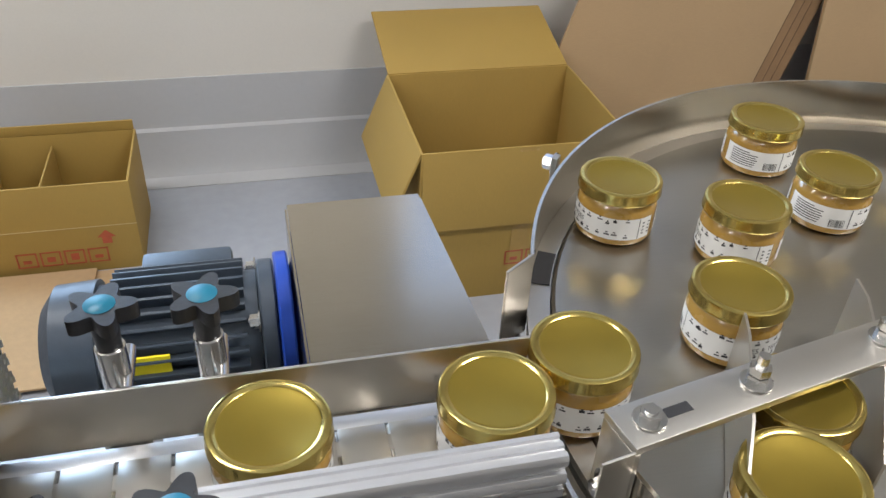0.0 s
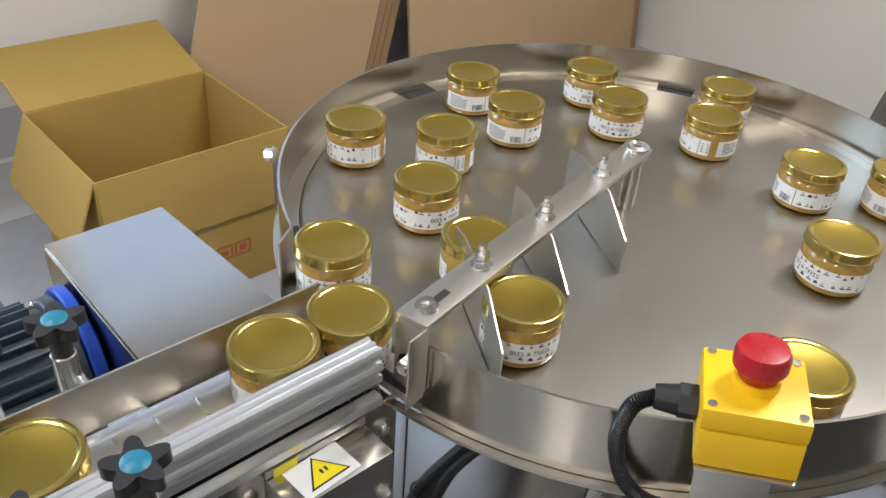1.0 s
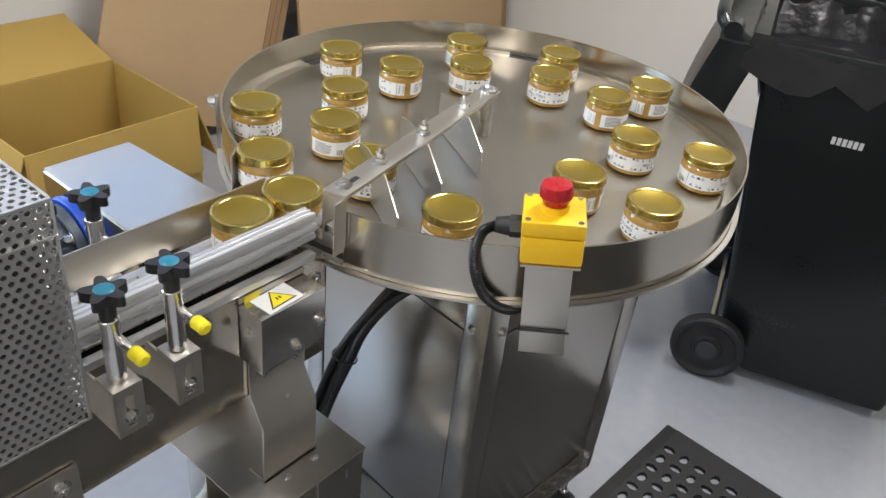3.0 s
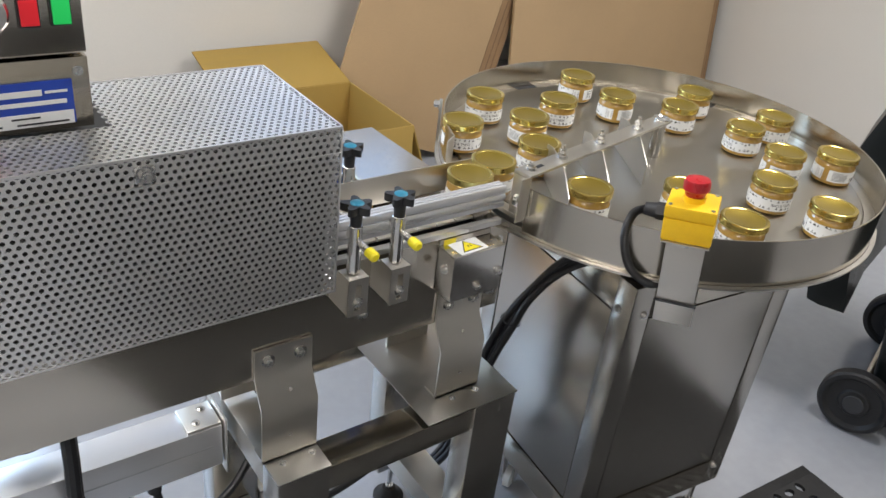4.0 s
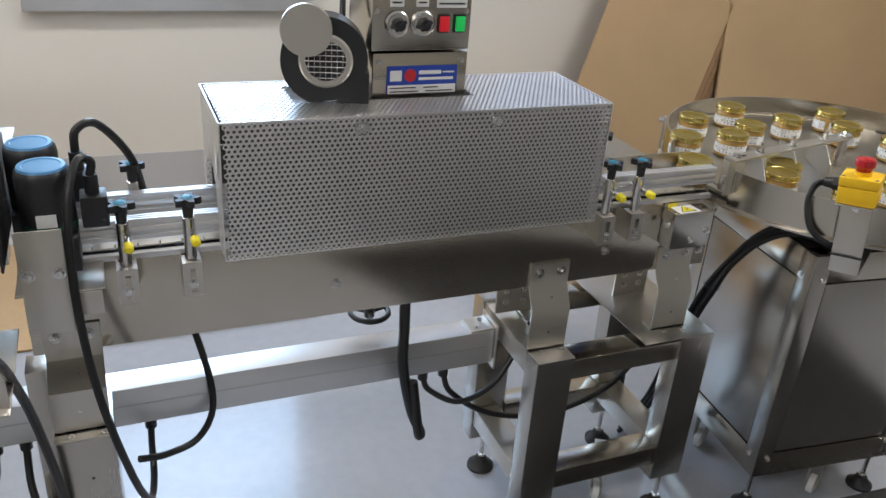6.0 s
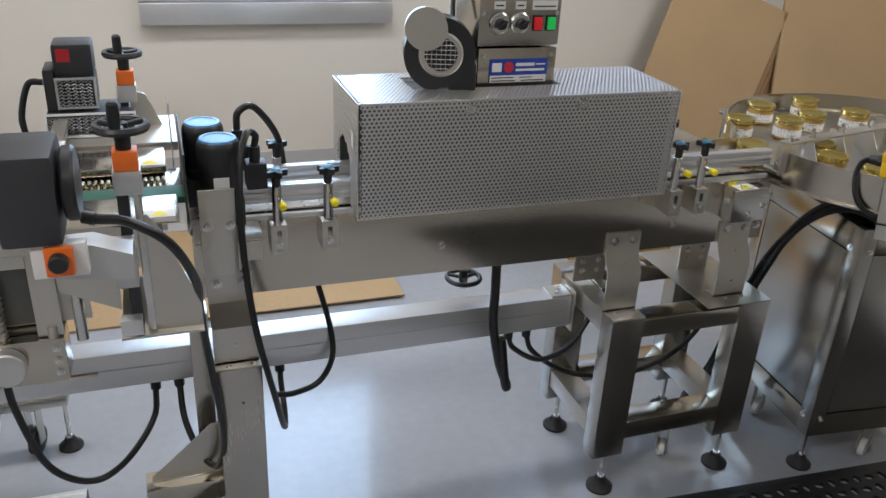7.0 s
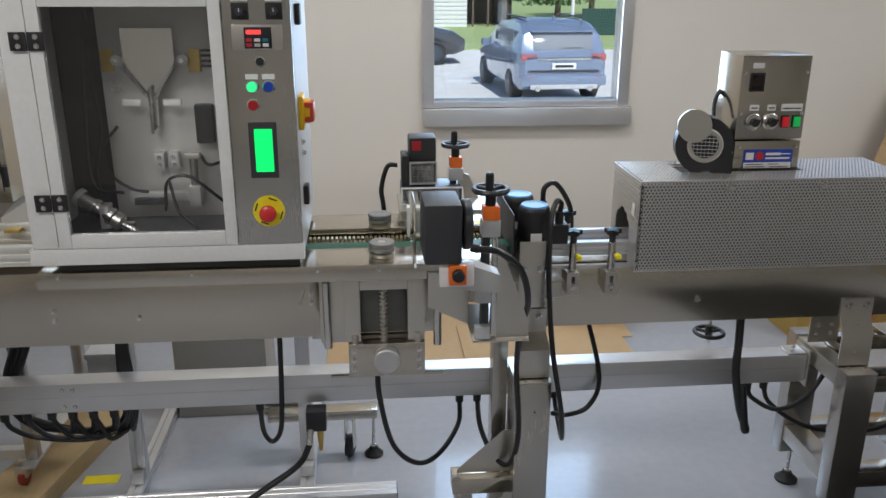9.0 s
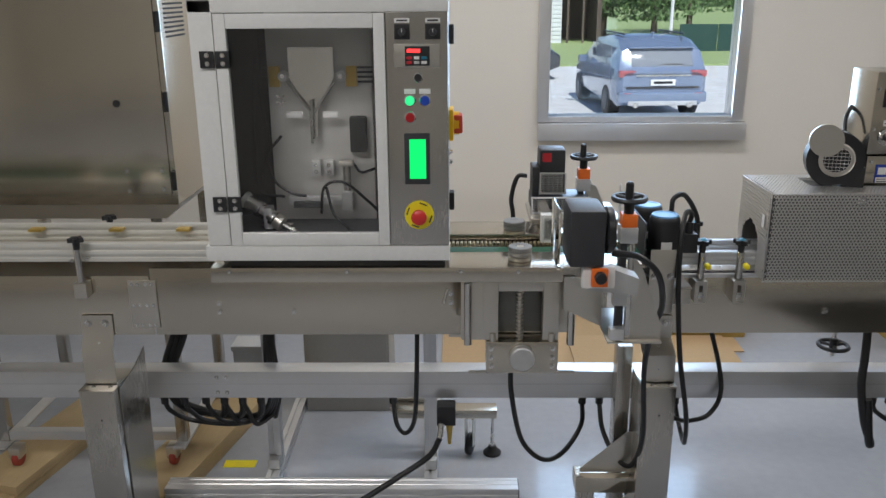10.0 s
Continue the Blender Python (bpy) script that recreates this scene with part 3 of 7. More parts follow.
for d in (0.105, 0.225, 0.355):
    m = AM @ Matrix.Translation((d, 0, 0)) @ pose(0, 0, 0, 0, 0, 50)
    outline = [(-0.088, 0.002), (0.098, 0.002), (0.098, 0.066), (0.060, 0.0755), (-0.028, 0.0755), (-0.088, 0.046)]
    bm = prism(outline, 0.002, m @ Matrix(((1, 0, 0, 0), (0, 0, 1, -0.001), (0, 1, 0, DECK), (0, 0, 0, 1))))
    part("deflector_plate", bm, steel_sat, arm, "angled polished steel deflector")
q = AM @ Vector((-0.0045, 0.0, 0.953))
part("clamp_bolt", hex_bolt(bmesh.new(), q, -ad, 0.008, 0.008), bolt_m, arm)

# ---- emergency stop on the table's edge ----
eb = thing("emergency_stop_box", "yellow push-button box with red mushroom emergency stop", "emergency stop")
EM = Matrix.Translation((0.408, -0.284, 0.9)) @ pose(0, 0, 0, 0, 0, -57) @ pose(0, 0, 0, 0, -5, 0) @ Matrix.Translation((0, 0, -0.9))
part("box_body", box(-0.0375, 0.0375, -0.036, 0.036, 1.0, 1.037, 0.004, EM), yellow_pl, eb, "yellow plastic box")
part("box_lid", box(-0.038, 0.038, -0.0365, 0.0365, 1.0375, 1.058, 0.004, EM), yellow_pl, eb)
part("button_collar", lathe([(0, 1.058), (0.017, 1.058), (0.017, 1.066), (0, 1.066)], 28, EM), yellow_pl, eb)
part("red_button", lathe([(0, 1.066), (0.0145, 1.066), (0.0165, 1.073), (0.0200, 1.077), (0.0200, 1.087), (0.018, 1.092), (0.010, 1.0935), (0, 1.0938)], 32, EM), red_pl, eb, "red mushroom button")
for sx in (-1, 1):
    for sy in (-1, 1):
        part("screw", rod(EM @ Vector((sx * 0.031, sy * 0.03, 1.0575)), EM @ Vector((sx * 0.031, sy * 0.03, 1.0592)), 0.0035, 12), bolt_m, eb)
bm = rod(EM @ Vector((-0.038, 0.0, 1.03)), EM @ Vector((-0.052, 0, 1.03)), 0.014, 6)
rod(EM @ Vector((-0.052, 0, 1.03)), EM @ Vector((-0.07, 0, 1.03)), 0.0125, 16, 0.010, bm=bm)
part("cable_gland", bm, black_pl, eb)
part("corrugated_hose", tube([EM @ Vector(p) for p in ((-0.068, 0, 1.03), (-0.086, -0.003, 1.018), (-0.094, -0.003, 0.975), (-0.080, 0.004, 0.92), (-0.045, 0.02, 0.888), (-0.01, 0.08, 0.875))], 0.0066, 12, 26, 0.10), cable_m, eb, "black corrugated hose")
bm = box(-0.036, 0.036, -0.038, 0.038, 0.9965, 0.9995, 0.001, EM)
part("bracket_shelf", bm, steel_sat, eb)
bm = box(-0.03, 0.03, -0.0, 0.003, 0.835, 0.996, 0.001, EM)
part("bracket_plate", bm, steel_sat, eb)
part("bracket_arm", box(-0.03, 0.03, 0.0035, 0.16, 0.8355, 0.8385, 0.0008, EM), steel_sat, eb)
part("cable_tie", box(-0.034, 0.034, -0.004, -0.001, 0.873, 0.877, 0.001, EM), black_pl, eb)
bolts(eb, [EM @ Vector((0.0, -0.0005, 0.985))], EM.to_3x3() @ Vector((0, -1, 0)), 0.006, 0.004)

# thick black cables from the stop box down behind the stand
for k in range(3):
    o, q = 0.013 * (k - 1), 0.006 * (k % 2)
    solid("power_cable", tube([(0.52, -0.17, 0.835 + o), (0.485, -0.125, 0.850 + o), (0.450, -0.075, 0.838 + o), (0.424 + q, -0.02, 0.785 + o), (0.406 + q, 0.025, 0.705 + o), (0.393 + q, 0.058 + o, 0.62), (0.378 + q, 0.10 + o, 0.47), (0.366, 0.16 + o, 0.2), (0.36 + o, 0.26 + o, 0.009)], 0.0078, 10, 8), cable_m, "thick black cable hanging beside the steel cabinet", "cable", "table cables")
solid("cable_tie", tube([(0.393 + 0.016 * math.cos(radians(45 * k)), 0.058 + 0.024 * math.sin(radians(45 * k)), 0.62) for k in range(9)], 0.0018, 6, 4), black_pl, "black cable tie round the table cables", "cable tie")

# ---- conveyor with its stand ----
cv = thing("slat_chain_conveyor", "stainless slat chain conveyor with aluminium guide rails", "conveyor")
CX0, CX1 = -1.19, 0.287
part("front_plate", box(CX0, CX1, 0.0, 0.003, 0.731, 0.905, 0.001), steel_x, cv, "long brushed steel side plate")
part("back_plate", box(CX0, CX1, 0.110, 0.113, 0.731, 0.905, 0.001), steel_x, cv)
part("front_wear_strip", box(CX0, CX1 - 0.02, -0.003, 0.010, 0.9055, 0.9165, 0.0015), alu, cv)
part("back_wear_strip", box(CX0, CX1 - 0.02, 0.102, 0.116, 0.9055, 0.9165, 0.0015), alu, cv)
part("nose_shaft", rod((0.245, 0.004, 0.885), (0.245, 0.109, 0.885), 0.010, 16), steel_pol, cv)
part("chain_bed", box(CX0, 0.23, 0.012, 0.100, 0.900, 0.905, 0.0), black_pl, cv)
bolts(cv, [(0.0, 0, 0.799), (-0.632, 0, 0.802), (0.268, 0, 0.872), (0.268, 0, 0.77)], (0, -1, 0), 0.0075, 0.005)

# chain links run round the two noses of the conveyor
LINK = 0.0381
bm = quad_box(bmesh.new(), -0.0178, 0.0178, -0.0405, 0.0405, -0.004, 0, None, 0.0008)
for sy in (-0.022, 0.0, 0.022):
    quad_box(bm, 0.0178, 0.0215, sy - 0.007, sy + 0.007, -0.0038, -0.0003)
    quad_box(bm, -0.014, 0.014, sy - 0.004, sy + 0.004, -0.010, -0.004)
link_me = mesh_of("chain_link", bm, steel_sat)
pin_me = mesh_of("hinge_pin", rod((0.0195, -0.039, -0.003), (0.0195, 0.039, -0.003), 0.002, 8), bolt_m)
CHAIN_X0, CHAIN_X1, CHAIN_R = -1.16, 0.245, 0.034
RUN = CHAIN_X1 - CHAIN_X0
LOOP = 2 * RUN + 2 * math.pi * CHAIN_R
N_LINK = int(LOOP / LINK)
PITCH = LOOP / N_LINK
LINKS = []
for i in range(N_LINK):
    ob = share("chain_link", link_me, cv, Matrix())
    share("hinge_pin", pin_me, ob, Matrix())
    LINKS.append(ob)


def chain_pose(s):
    """A link's pose at s metres along the loop."""
    s %= LOOP
    zc = DECK - CHAIN_R
    half = math.pi * CHAIN_R
    if s < RUN:
        return pose(CHAIN_X0 + s, 0.056, DECK)
    s -= RUN
    if s < half:
        a = s / CHAIN_R
        return pose(CHAIN_X1 + CHAIN_R * math.sin(a), 0.056, zc + CHAIN_R * math.cos(a), 0, math.degrees(a), 0)
    s -= half
    if s < RUN:
        return pose(CHAIN_X1 - s, 0.056, zc - CHAIN_R, 0, 180, 0)
    s -= RUN
    a = math.pi + s / CHAIN_R
    return pose(CHAIN_X0 + CHAIN_R * math.sin(a), 0.056, zc + CHAIN_R * math.cos(a), 0, math.degrees(a), 0)


# guide rails: an extruded profile in front, a tall plate behind
def extrusion(y0, y1, z0, z1, x0, x1):
    """A grooved rail: two T-slots in front, two shallow flutes along the top."""
    d, w = 0.0035, y1 - y0
    zs = [z0 + f * (z1 - z0) for f in (0, 0.20, 0.34, 0.42, 0.47, 0.60, 0.78, 0.92, 1.0)]
    pts = [(y0, zs[0]), (y1, zs[0]), (y1, zs[8])]
    for f in (0.74, 0.36):
        pts += [(y0 + w * (f + 0.10), zs[8]), (y0 + w * (f + 0.07), zs[8] - 0.0022), (y0 + w * (f - 0.07), zs[8] - 0.0022), (y0 + w * (f - 0.10), zs[8])]
    pts += [(y0 + 0.0015, zs[8]), (y0, zs[7]), (y0, zs[6]), (y0 + d, zs[6]), (y0 + d, zs[5]), (y0, zs[5]), (y0 - 0.002, zs[4]), (y0 - 0.002, zs[3]), (y0, zs[2]), (y0 + d, zs[2]), (y0 + d, zs[1]), (y0, zs[1])]
    return prism(pts, x1 - x0, Matrix(((0, 0, 1, x0), (1, 0, 0, 0), (0, 1, 0, 0), (0, 0, 0, 1))))


for x0, x1 in ((-0.30, 0.258), (-1.10, -0.70)):
    part("front_guide_rail", extrusion(-0.012, 0.010, 0.948, 0.986, x0, x1), alu, cv, "grooved aluminium guide rail")
part("back_guide_plate", box(-0.30, 0.270, 0.103, 0.106, 0.932, 0.984, 0.0008), steel_sat, cv, "tall satin steel guide plate")
part("back_guide_rail", extrusion(0.103, 0.122, 0.945, 0.986, -1.10, -0.70), alu, cv)


def star_knob(parent, p, r=0.0245, cap=blue_cap):
    """A five-lobed clamping knob with a turquoise cap."""
    n = 60
    outline = []
    for i in range(n):
        a = 2 * math.pi * i / n
        rr = r * (0.77 + 0.23 * math.cos(5 * a))
        outline.append((rr * math.cos(a), rr * math.sin(a)))
    bm = prism(outline, 0.012, Matrix.Translation(Vector(p) + Vector((0, 0, -0.012))))
    rod(Vector(p) + Vector((0, 0, -0.036)), Vector(p) + Vector((0, 0, -0.012)), 0.0085, 16, 0.010, bm=bm)
    k = part("star_knob", bm, black_pl, parent, "black star knob with turquoise cap")
    bm = lathe([(0, 0.0028), (0.007, 0.0025), (0.0105, 0.0003), (0.0105, 0)], 20, Matrix.Translation(p))
    part("knob_cap", bm, cap, k)


def rail_clamp(parent, x, y, side=-1, yellow=True):
    """A post clamp that holds a guide rail: slotted foot, post, cross rod and knob."""
    part("clamp_post", rod((x, y, 0.915), (x, y, 0.996), 0.0105, 20, bevel=0.001), steel_pol, parent, "polished clamp post")
    star_knob(parent, (x, y, 1.032))
    part("cross_rod", rod((x + 0.006, y + (0.03 if side > 0 else 0.05) * -side, 0.966), (x + 0.006, y + 0.028 * side, 0.966), 0.0058, 14), steel_pol, parent)
    if yellow:
        part("rod_cap", rod((x + 0.006, y + 0.028 * side, 0.966), (x + 0.006, y + 0.05 * side, 0.966), 0.0082, 16, bevel=0.003), yellow_cap, parent, "yellow end cap")
    # slotted Z foot on the side plate
    bm = quad_box(bmesh.new(), x - 0.017, x + 0.017, y - 0.016, y + 0.016, 0.909, 0.914, None, 0.001)
    yy = 0.0 if side < 0 else 0.113
    a, b = sorted((y + 0.016 * side, y + 0.019 * side))
    quad_box(bm, x - 0.017, x - 0.005, a, b, 0.848, 0.914)
    quad_box(bm, x + 0.005, x + 0.017, a, b, 0.848, 0.914)
    quad_box(bm, x - 0.005, x + 0.005, a, b, 0.902, 0.914)
    quad_box(bm, x - 0.005, x + 0.005, a, b, 0.848, 0.856)
    a, b = sorted((y + 0.018 * side, yy))
    quad_box(bm, x - 0.017, x - 0.014, a, b, 0.85, 0.909)
    quad_box(bm, x + 0.014, x + 0.017, a, b, 0.85, 0.909)
    part("clamp_foot", bm, steel_sat, parent, "slotted steel foot")
    bolts(parent, [(x, y + 0.0185 * side, 0.872)], (0, side, 0), 0.006, 0.004)


for x in (-0.048, 0.026, -1.018, -0.910):
    rail_clamp(cv, x, -0.040)
for x in (-0.99,):
    rail_clamp(cv, x, 0.145, 1, False)
for x in (-0.026, 0.040):
    rail_clamp(cv, x, 0.137, 1, False)

# gear cover with its warning label
gc = part("gear_cover", box(0.139, 0.246, -0.046, -0.0005, 0.805, 0.8935, 0.002), steel_pol, cv, "polished steel gear cover box")
part("cover_flange", box(0.139, 0.246, -0.0035, -0.0008, 0.8945, 0.904, 0.0005), steel_sat, gc)
LT = Matrix.Translation((0.183, -0.0235, 0.8937)) @ pose(0, 0, 0, 0, 0, 3)
part("warning_label", box(-0.029, 0.029, -0.019, 0.019, 0, 0.0008, 0, LT), paper, gc, "white label with yellow warning triangle")
part("triangle_border", prism([(-0.021, -0.014), (0.021, -0.014), (0, 0.017)], 0.0005, LT @ Matrix.Translation((0, 0, 0.0008))), ink, gc)
part("triangle", prism([(-0.018, -0.0125), (0.018, -0.0125), (0, 0.0142)], 0.0005, LT @ Matrix.Translation((0, 0, 0.0012))), yellow_cap, gc)
for dx in (-0.003, 0.002):
    part("triangle_mark", box(dx, dx + 0.0022, -0.004, 0.001, 0.0017, 0.0020, 0, LT), ink, gc)
part("yellow_tape", box(0.146, 0.170, -0.0050, -0.0042, 0.892, 0.9035, 0), yellow_cap, cv, "scrap of yellow tape")
bolts(gc, [(0.1385, -0.022, 0.86)], (-1, 0, 0), 0.006, 0.005)
bolts(gc, [(0.195, -0.0463, 0.825), (0.237, -0.0463, 0.845)], (0, -1, 0), 0.0055, 0.004)

# drive motor behind the nose
mo = thing("gear_motor", "finned grey electric motor with blue flange behind the conveyor", "motor")
MX, MY, MZ = 0.012, 0.325, 0.838
mb = rod((MX - 0.085, MY, MZ), (MX + 0.062, MY, MZ), 0.058, 36)
part("motor_body", mb, motor_gr, mo)
for k in range(14):
    a = radians(10 + 160 * k / 13)
    m = Matrix.Translation((0, MY, MZ)) @ pose(0, 0, 0, math.degrees(a) - 90, 0, 0)
    part("cooling_fin", box(MX - 0.07, MX + 0.05, -0.0015, 0.0015, 0.055, 0.071, 0.0006, m), motor_gr, mo)
part("end_bell", lathe([(0, 0), (0.045, 0), (0.062, 0.012), (0.064, 0.05), (0, 0.05)], 32, Matrix.Translation((MX - 0.135, MY, MZ)) @ pose(0, 0, 0, 0, 90, 0)), motor_gr, mo, "rounded fan cover")
part("rear_flange", rod((MX + 0.063, MY, MZ), (MX + 0.079, MY, MZ), 0.068, 36, bevel=0.002), motor_gr, mo)
part("blue_flange", rod((MX + 0.080, MY, MZ), (MX + 0.094, MY, MZ), 0.074, 36, bevel=0.002), blue_pl, mo, "bright blue flange")
part("blue_gearbox", box(MX + 0.095, MX + 0.16, MY - 0.05, MY + 0.05, MZ - 0.06, MZ + 0.05, 0.01), blue_pl, mo, "blue gearbox")
part("terminal_box", box(MX - 0.05, MX + 0.04, MY + 0.045, MY + 0.085, MZ + 0.02, MZ + 0.045, 0.006), motor_gr, mo)
for k in range(4):
    a = radians(45 + 90 * k)
    bolts(mo, [(MX + 0.0625, MY + 0.06 * math.cos(a), MZ + 0.06 * math.sin(a))], (-1, 0, 0), 0.007, 0.008)
part("yellow_tag", box(MX - 0.055, MX - 0.02, MY - 0.064, MY - 0.061, MZ + 0.01, MZ + 0.032, 0.0005), yellow_cap, mo)
part("mount_arm", box(MX + 0.10, MX + 0.14, 0.114, MY - 0.051, MZ - 0.05, MZ - 0.01, 0.002), steel_sat, mo)
dc = thing("drive_cover", "folded stainless cover over the conveyor drive", "cover")
DCO = [(0.112, 0.415), (0.252, 0.415), (0.262, 0.172), (0.112, 0.172)]
part("top_sheet", prism(DCO, 0.003, Matrix.Translation((0, 0, 0.919))), steel_x, dc, "brushed top sheet")
for (ax, ay), (bx_, by_), nm in zip(DCO, DCO[1:] + DCO[:1], ("rear_wall", "right_wall", "front_wall", "left_wall")):
    # 2 mm sheet walls, set in by half a millimetre under the top sheet
    ux, uy = bx_ - ax, by_ - ay
    ln = math.hypot(ux, uy)
    nx_, ny_ = uy / ln, -ux / ln
    q = [(ax + ux * a + nx_ * -o, ay + uy * a + ny_ * -o) for a, o in ((0.012, 0.0005), (0.988, 0.0005), (0.988, 0.0025), (0.012, 0.0025))]
    part(nm, prism(q[::-1], 0.1665, Matrix.Translation((0, 0, 0.752))), steel_x, dc)

# stand of rectangular tube under the nose
st = thing("conveyor_stand", "rectangular-tube stainless steel stand on levelling feet", "stand")
LEGS = ((-0.187, -0.092), (0.208, 0.302))
STZ = 0.575
for x0, x1 in LEGS:
    for y0, y1 in ((-0.082, -0.024), (0.212, 0.270)):
        part("leg", box(x0, x1, y0, y1, 0.132, STZ, 0.003), steel_z, st, "brushed steel tube leg")
        level_foot(st, 0.6 * x1 + 0.4 * x0, 0.5 * (y0 + y1), 0.132, 0.038)
for y0, y1 in ((-0.078, -0.012), (0.204, 0.266)):
    part("top_rail", box(LEGS[0][1] + 0.001, LEGS[1][0] - 0.001, y0, y1, 0.513, 0.566, 0.002), steel_x, st)
    part("bottom_rail", box(LEGS[0][1] + 0.001, LEGS[1][0] - 0.001, y0, y1, 0.183, 0.238, 0.002), steel_x, st)
for x0, x1 in LEGS:
    part("side_rail", box(x0 + 0.004, x0 + 0.062, -0.023, 0.211, 0.513, 0.570, 0.002), steel_sat, st)
    part("low_side_rail", box(x0 + 0.004, x0 + 0.075, -0.023, 0.211, 0.183, 0.238, 0.002), steel_sat, st)
caster(st, 0.125, 0.03, 0.182, 0.028, 60)
caster(st, 0.02, 0.21, 0.182, 0.028, 20)


def z_bracket(parent, x0, x1, y_at, y_out, z_top, z1, z2, z_low, lip=0.036):
    """A plate bolted flat to the conveyor's side at y_at, bent out between z1 and z2 and down to the stand."""
    zs = [(y_at, z_top), (y_at, z1), (y_out, z2), (y_out, z_low)]
    th = 0.004
    pts = [(y - th - 0.0008, z) for y, z in zs] + [(y - 0.0008, z) for y, z in reversed(zs)]
    bm = prism(pts, x1 - x0, Matrix(((0, 0, 1, x0), (1, 0, 0, 0), (0, 1, 0, 0), (0, 0, 0, 1))))
    quad_box(bm, x0, x1, y_out - 0.0048, y_out + 0.03, z_low, z_low + 0.004)
    br = part("bent_bracket", bm, steel_sat, parent, "bent steel bracket")
    w = x1 - x0
    bolts(br, [(x0 + 0.22 * w, y_at - 0.0055, z_top - 0.022), (x1 - 0.22 * w, y_at - 0.0055, z_top - 0.022)], (0, -1, 0), 0.0075, 0.006)
    ym, zm = 0.5 * (y_at + y_out) - 0.0048, 0.5 * (z1 + z2)
    n = Vector((0, -(z1 - z2), y_at - y_out)).normalized()
    for fx, p, ax in ((0.55, Vector((0, ym, zm)), n), (0.5, Vector((0, y_out - 0.0048, z_low + 0.045)), Vector((0, -1, 0)))):
        c = p + Vector((x0 + fx * w, 0, 0))
        part("rivet", rod(c - ax * 0.001, c + ax * 0.0012, 0.0032, 10), bolt_m, br)
    bolts(br, [(x0 + f * w, y_out - lip * 0.5, z_low - 0.0005 + dz) for f, dz in ((0.3, 0), (0.85, 0))], (0, 0, 1), 0.0045, 0.002, "cap_screw")


part("cap_plate", box(LEGS[0][0], LEGS[0][1], -0.084, -0.02, STZ + 0.0005, STZ + 0.003, 0.0008), steel_sat, st)
part("cap_plate", box(0.100, 0.304, -0.084, 0.272, STZ + 0.0005, STZ + 0.003, 0.0008), steel_sat, st)
z_bracket(st, -0.190, -0.093, 0.0, -0.026, 0.788, 0.730, 0.684, STZ + 0.0035)
z_bracket(st, 0.150, 0.247, 0.0, -0.026, 0.790, 0.731, 0.684, STZ + 0.0035)
for x0, x1 in ((-0.190, -0.093), (0.150, 0.247)):
    bm = prism([(0.1135, 0.788), (0.1175, 0.788), (0.1175, 0.731), (0.145, 0.684), (0.145, STZ + 0.004), (0.141, STZ + 0.004), (0.141, 0.682), (0.1135, 0.729)], x1 - x0, Matrix(((0, 0, 1, x0), (1, 0, 0, 0), (0, 1, 0, 0), (0, 0, 0, 1))))
    rb = part("rear_bracket", bm, steel_sat, st)
    bolts(rb, [(x0 + 0.025, 0.141, 0.64), (x1 - 0.025, 0.141, 0.64), (x0 + 0.025, 0.141, 0.61), (x1 - 0.025, 0.141, 0.61)], (0, -1, 0), 0.006, 0.005)
part("rear_shelf", box(LEGS[0][0] + 0.063, -0.093, 0.10, 0.20, STZ - 0.004, STZ + 0.003, 0.001), steel_sat, st)

# ---- heat tunnel ----
TX0, TX1, TY0, TY1, TZ0, TZ1 = -0.856, -0.100, -0.079, 0.163, 0.920, 1.172


def perforated(w, hgt, holes=()):
    """A perforated sheet in its own x, y: staggered round holes, each a real opening. holes: outlines left out."""
    pitch, rad = 0.0098, 0.0031
    dy = pitch * math.sqrt(3) / 2
    R = pitch / math.sqrt(3)
    verts, faces = [], []
    nx, ny = int((w - 0.005) / pitch), int((hgt - 0.004) / dy)
    ox, oy = (w - nx * pitch) / 2 + pitch / 2, (hgt - ny * dy) / 2 + dy / 2
    for j in range(ny):
        for i in range(nx):
            cx, cy = ox + i * pitch + (pitch / 2 if j % 2 else 0), oy + j * dy
            if cx > w - 0.0035 or any(f(cx, cy) for f in holes):
                continue
            s = len(verts)
            for k in range(6):
                a = radians(30 + 60 * k)
                verts.append((cx + R * math.cos(a), cy + R * math.sin(a), 0))
            for k in range(6):
                a = radians(30 + 60 * k)
                verts.append((cx + rad * math.cos(a), cy + rad * math.sin(a), 0))
            for k in range(6):
                verts.append((verts[s + 6 + k][0], verts[s + 6 + k][1], -0.0015))
            for k in range(6):
                q = (k + 1) % 6
                faces.append((s + k, s + q, s + 6 + q, s + 6 + k))
                faces.append((s + 6 + k, s + 6 + q, s + 12 + q, s + 12 + k))
    return verts, faces


def perf_panel(name, w, hgt, m, parent, holes=(), label=""):
    v, f = perforated(w, hgt, holes)
    me = bpy.data.meshes.new(name)
    me.from_pydata([tuple(m @ Vector(p)) for p in v], [], f)
    me.materials.append(steel_perf)
    ob = new(name, me)
    ob.parent = parent
    return tagged(ob, label, kind="stuff") if label else tagged(ob, kind="stuff")


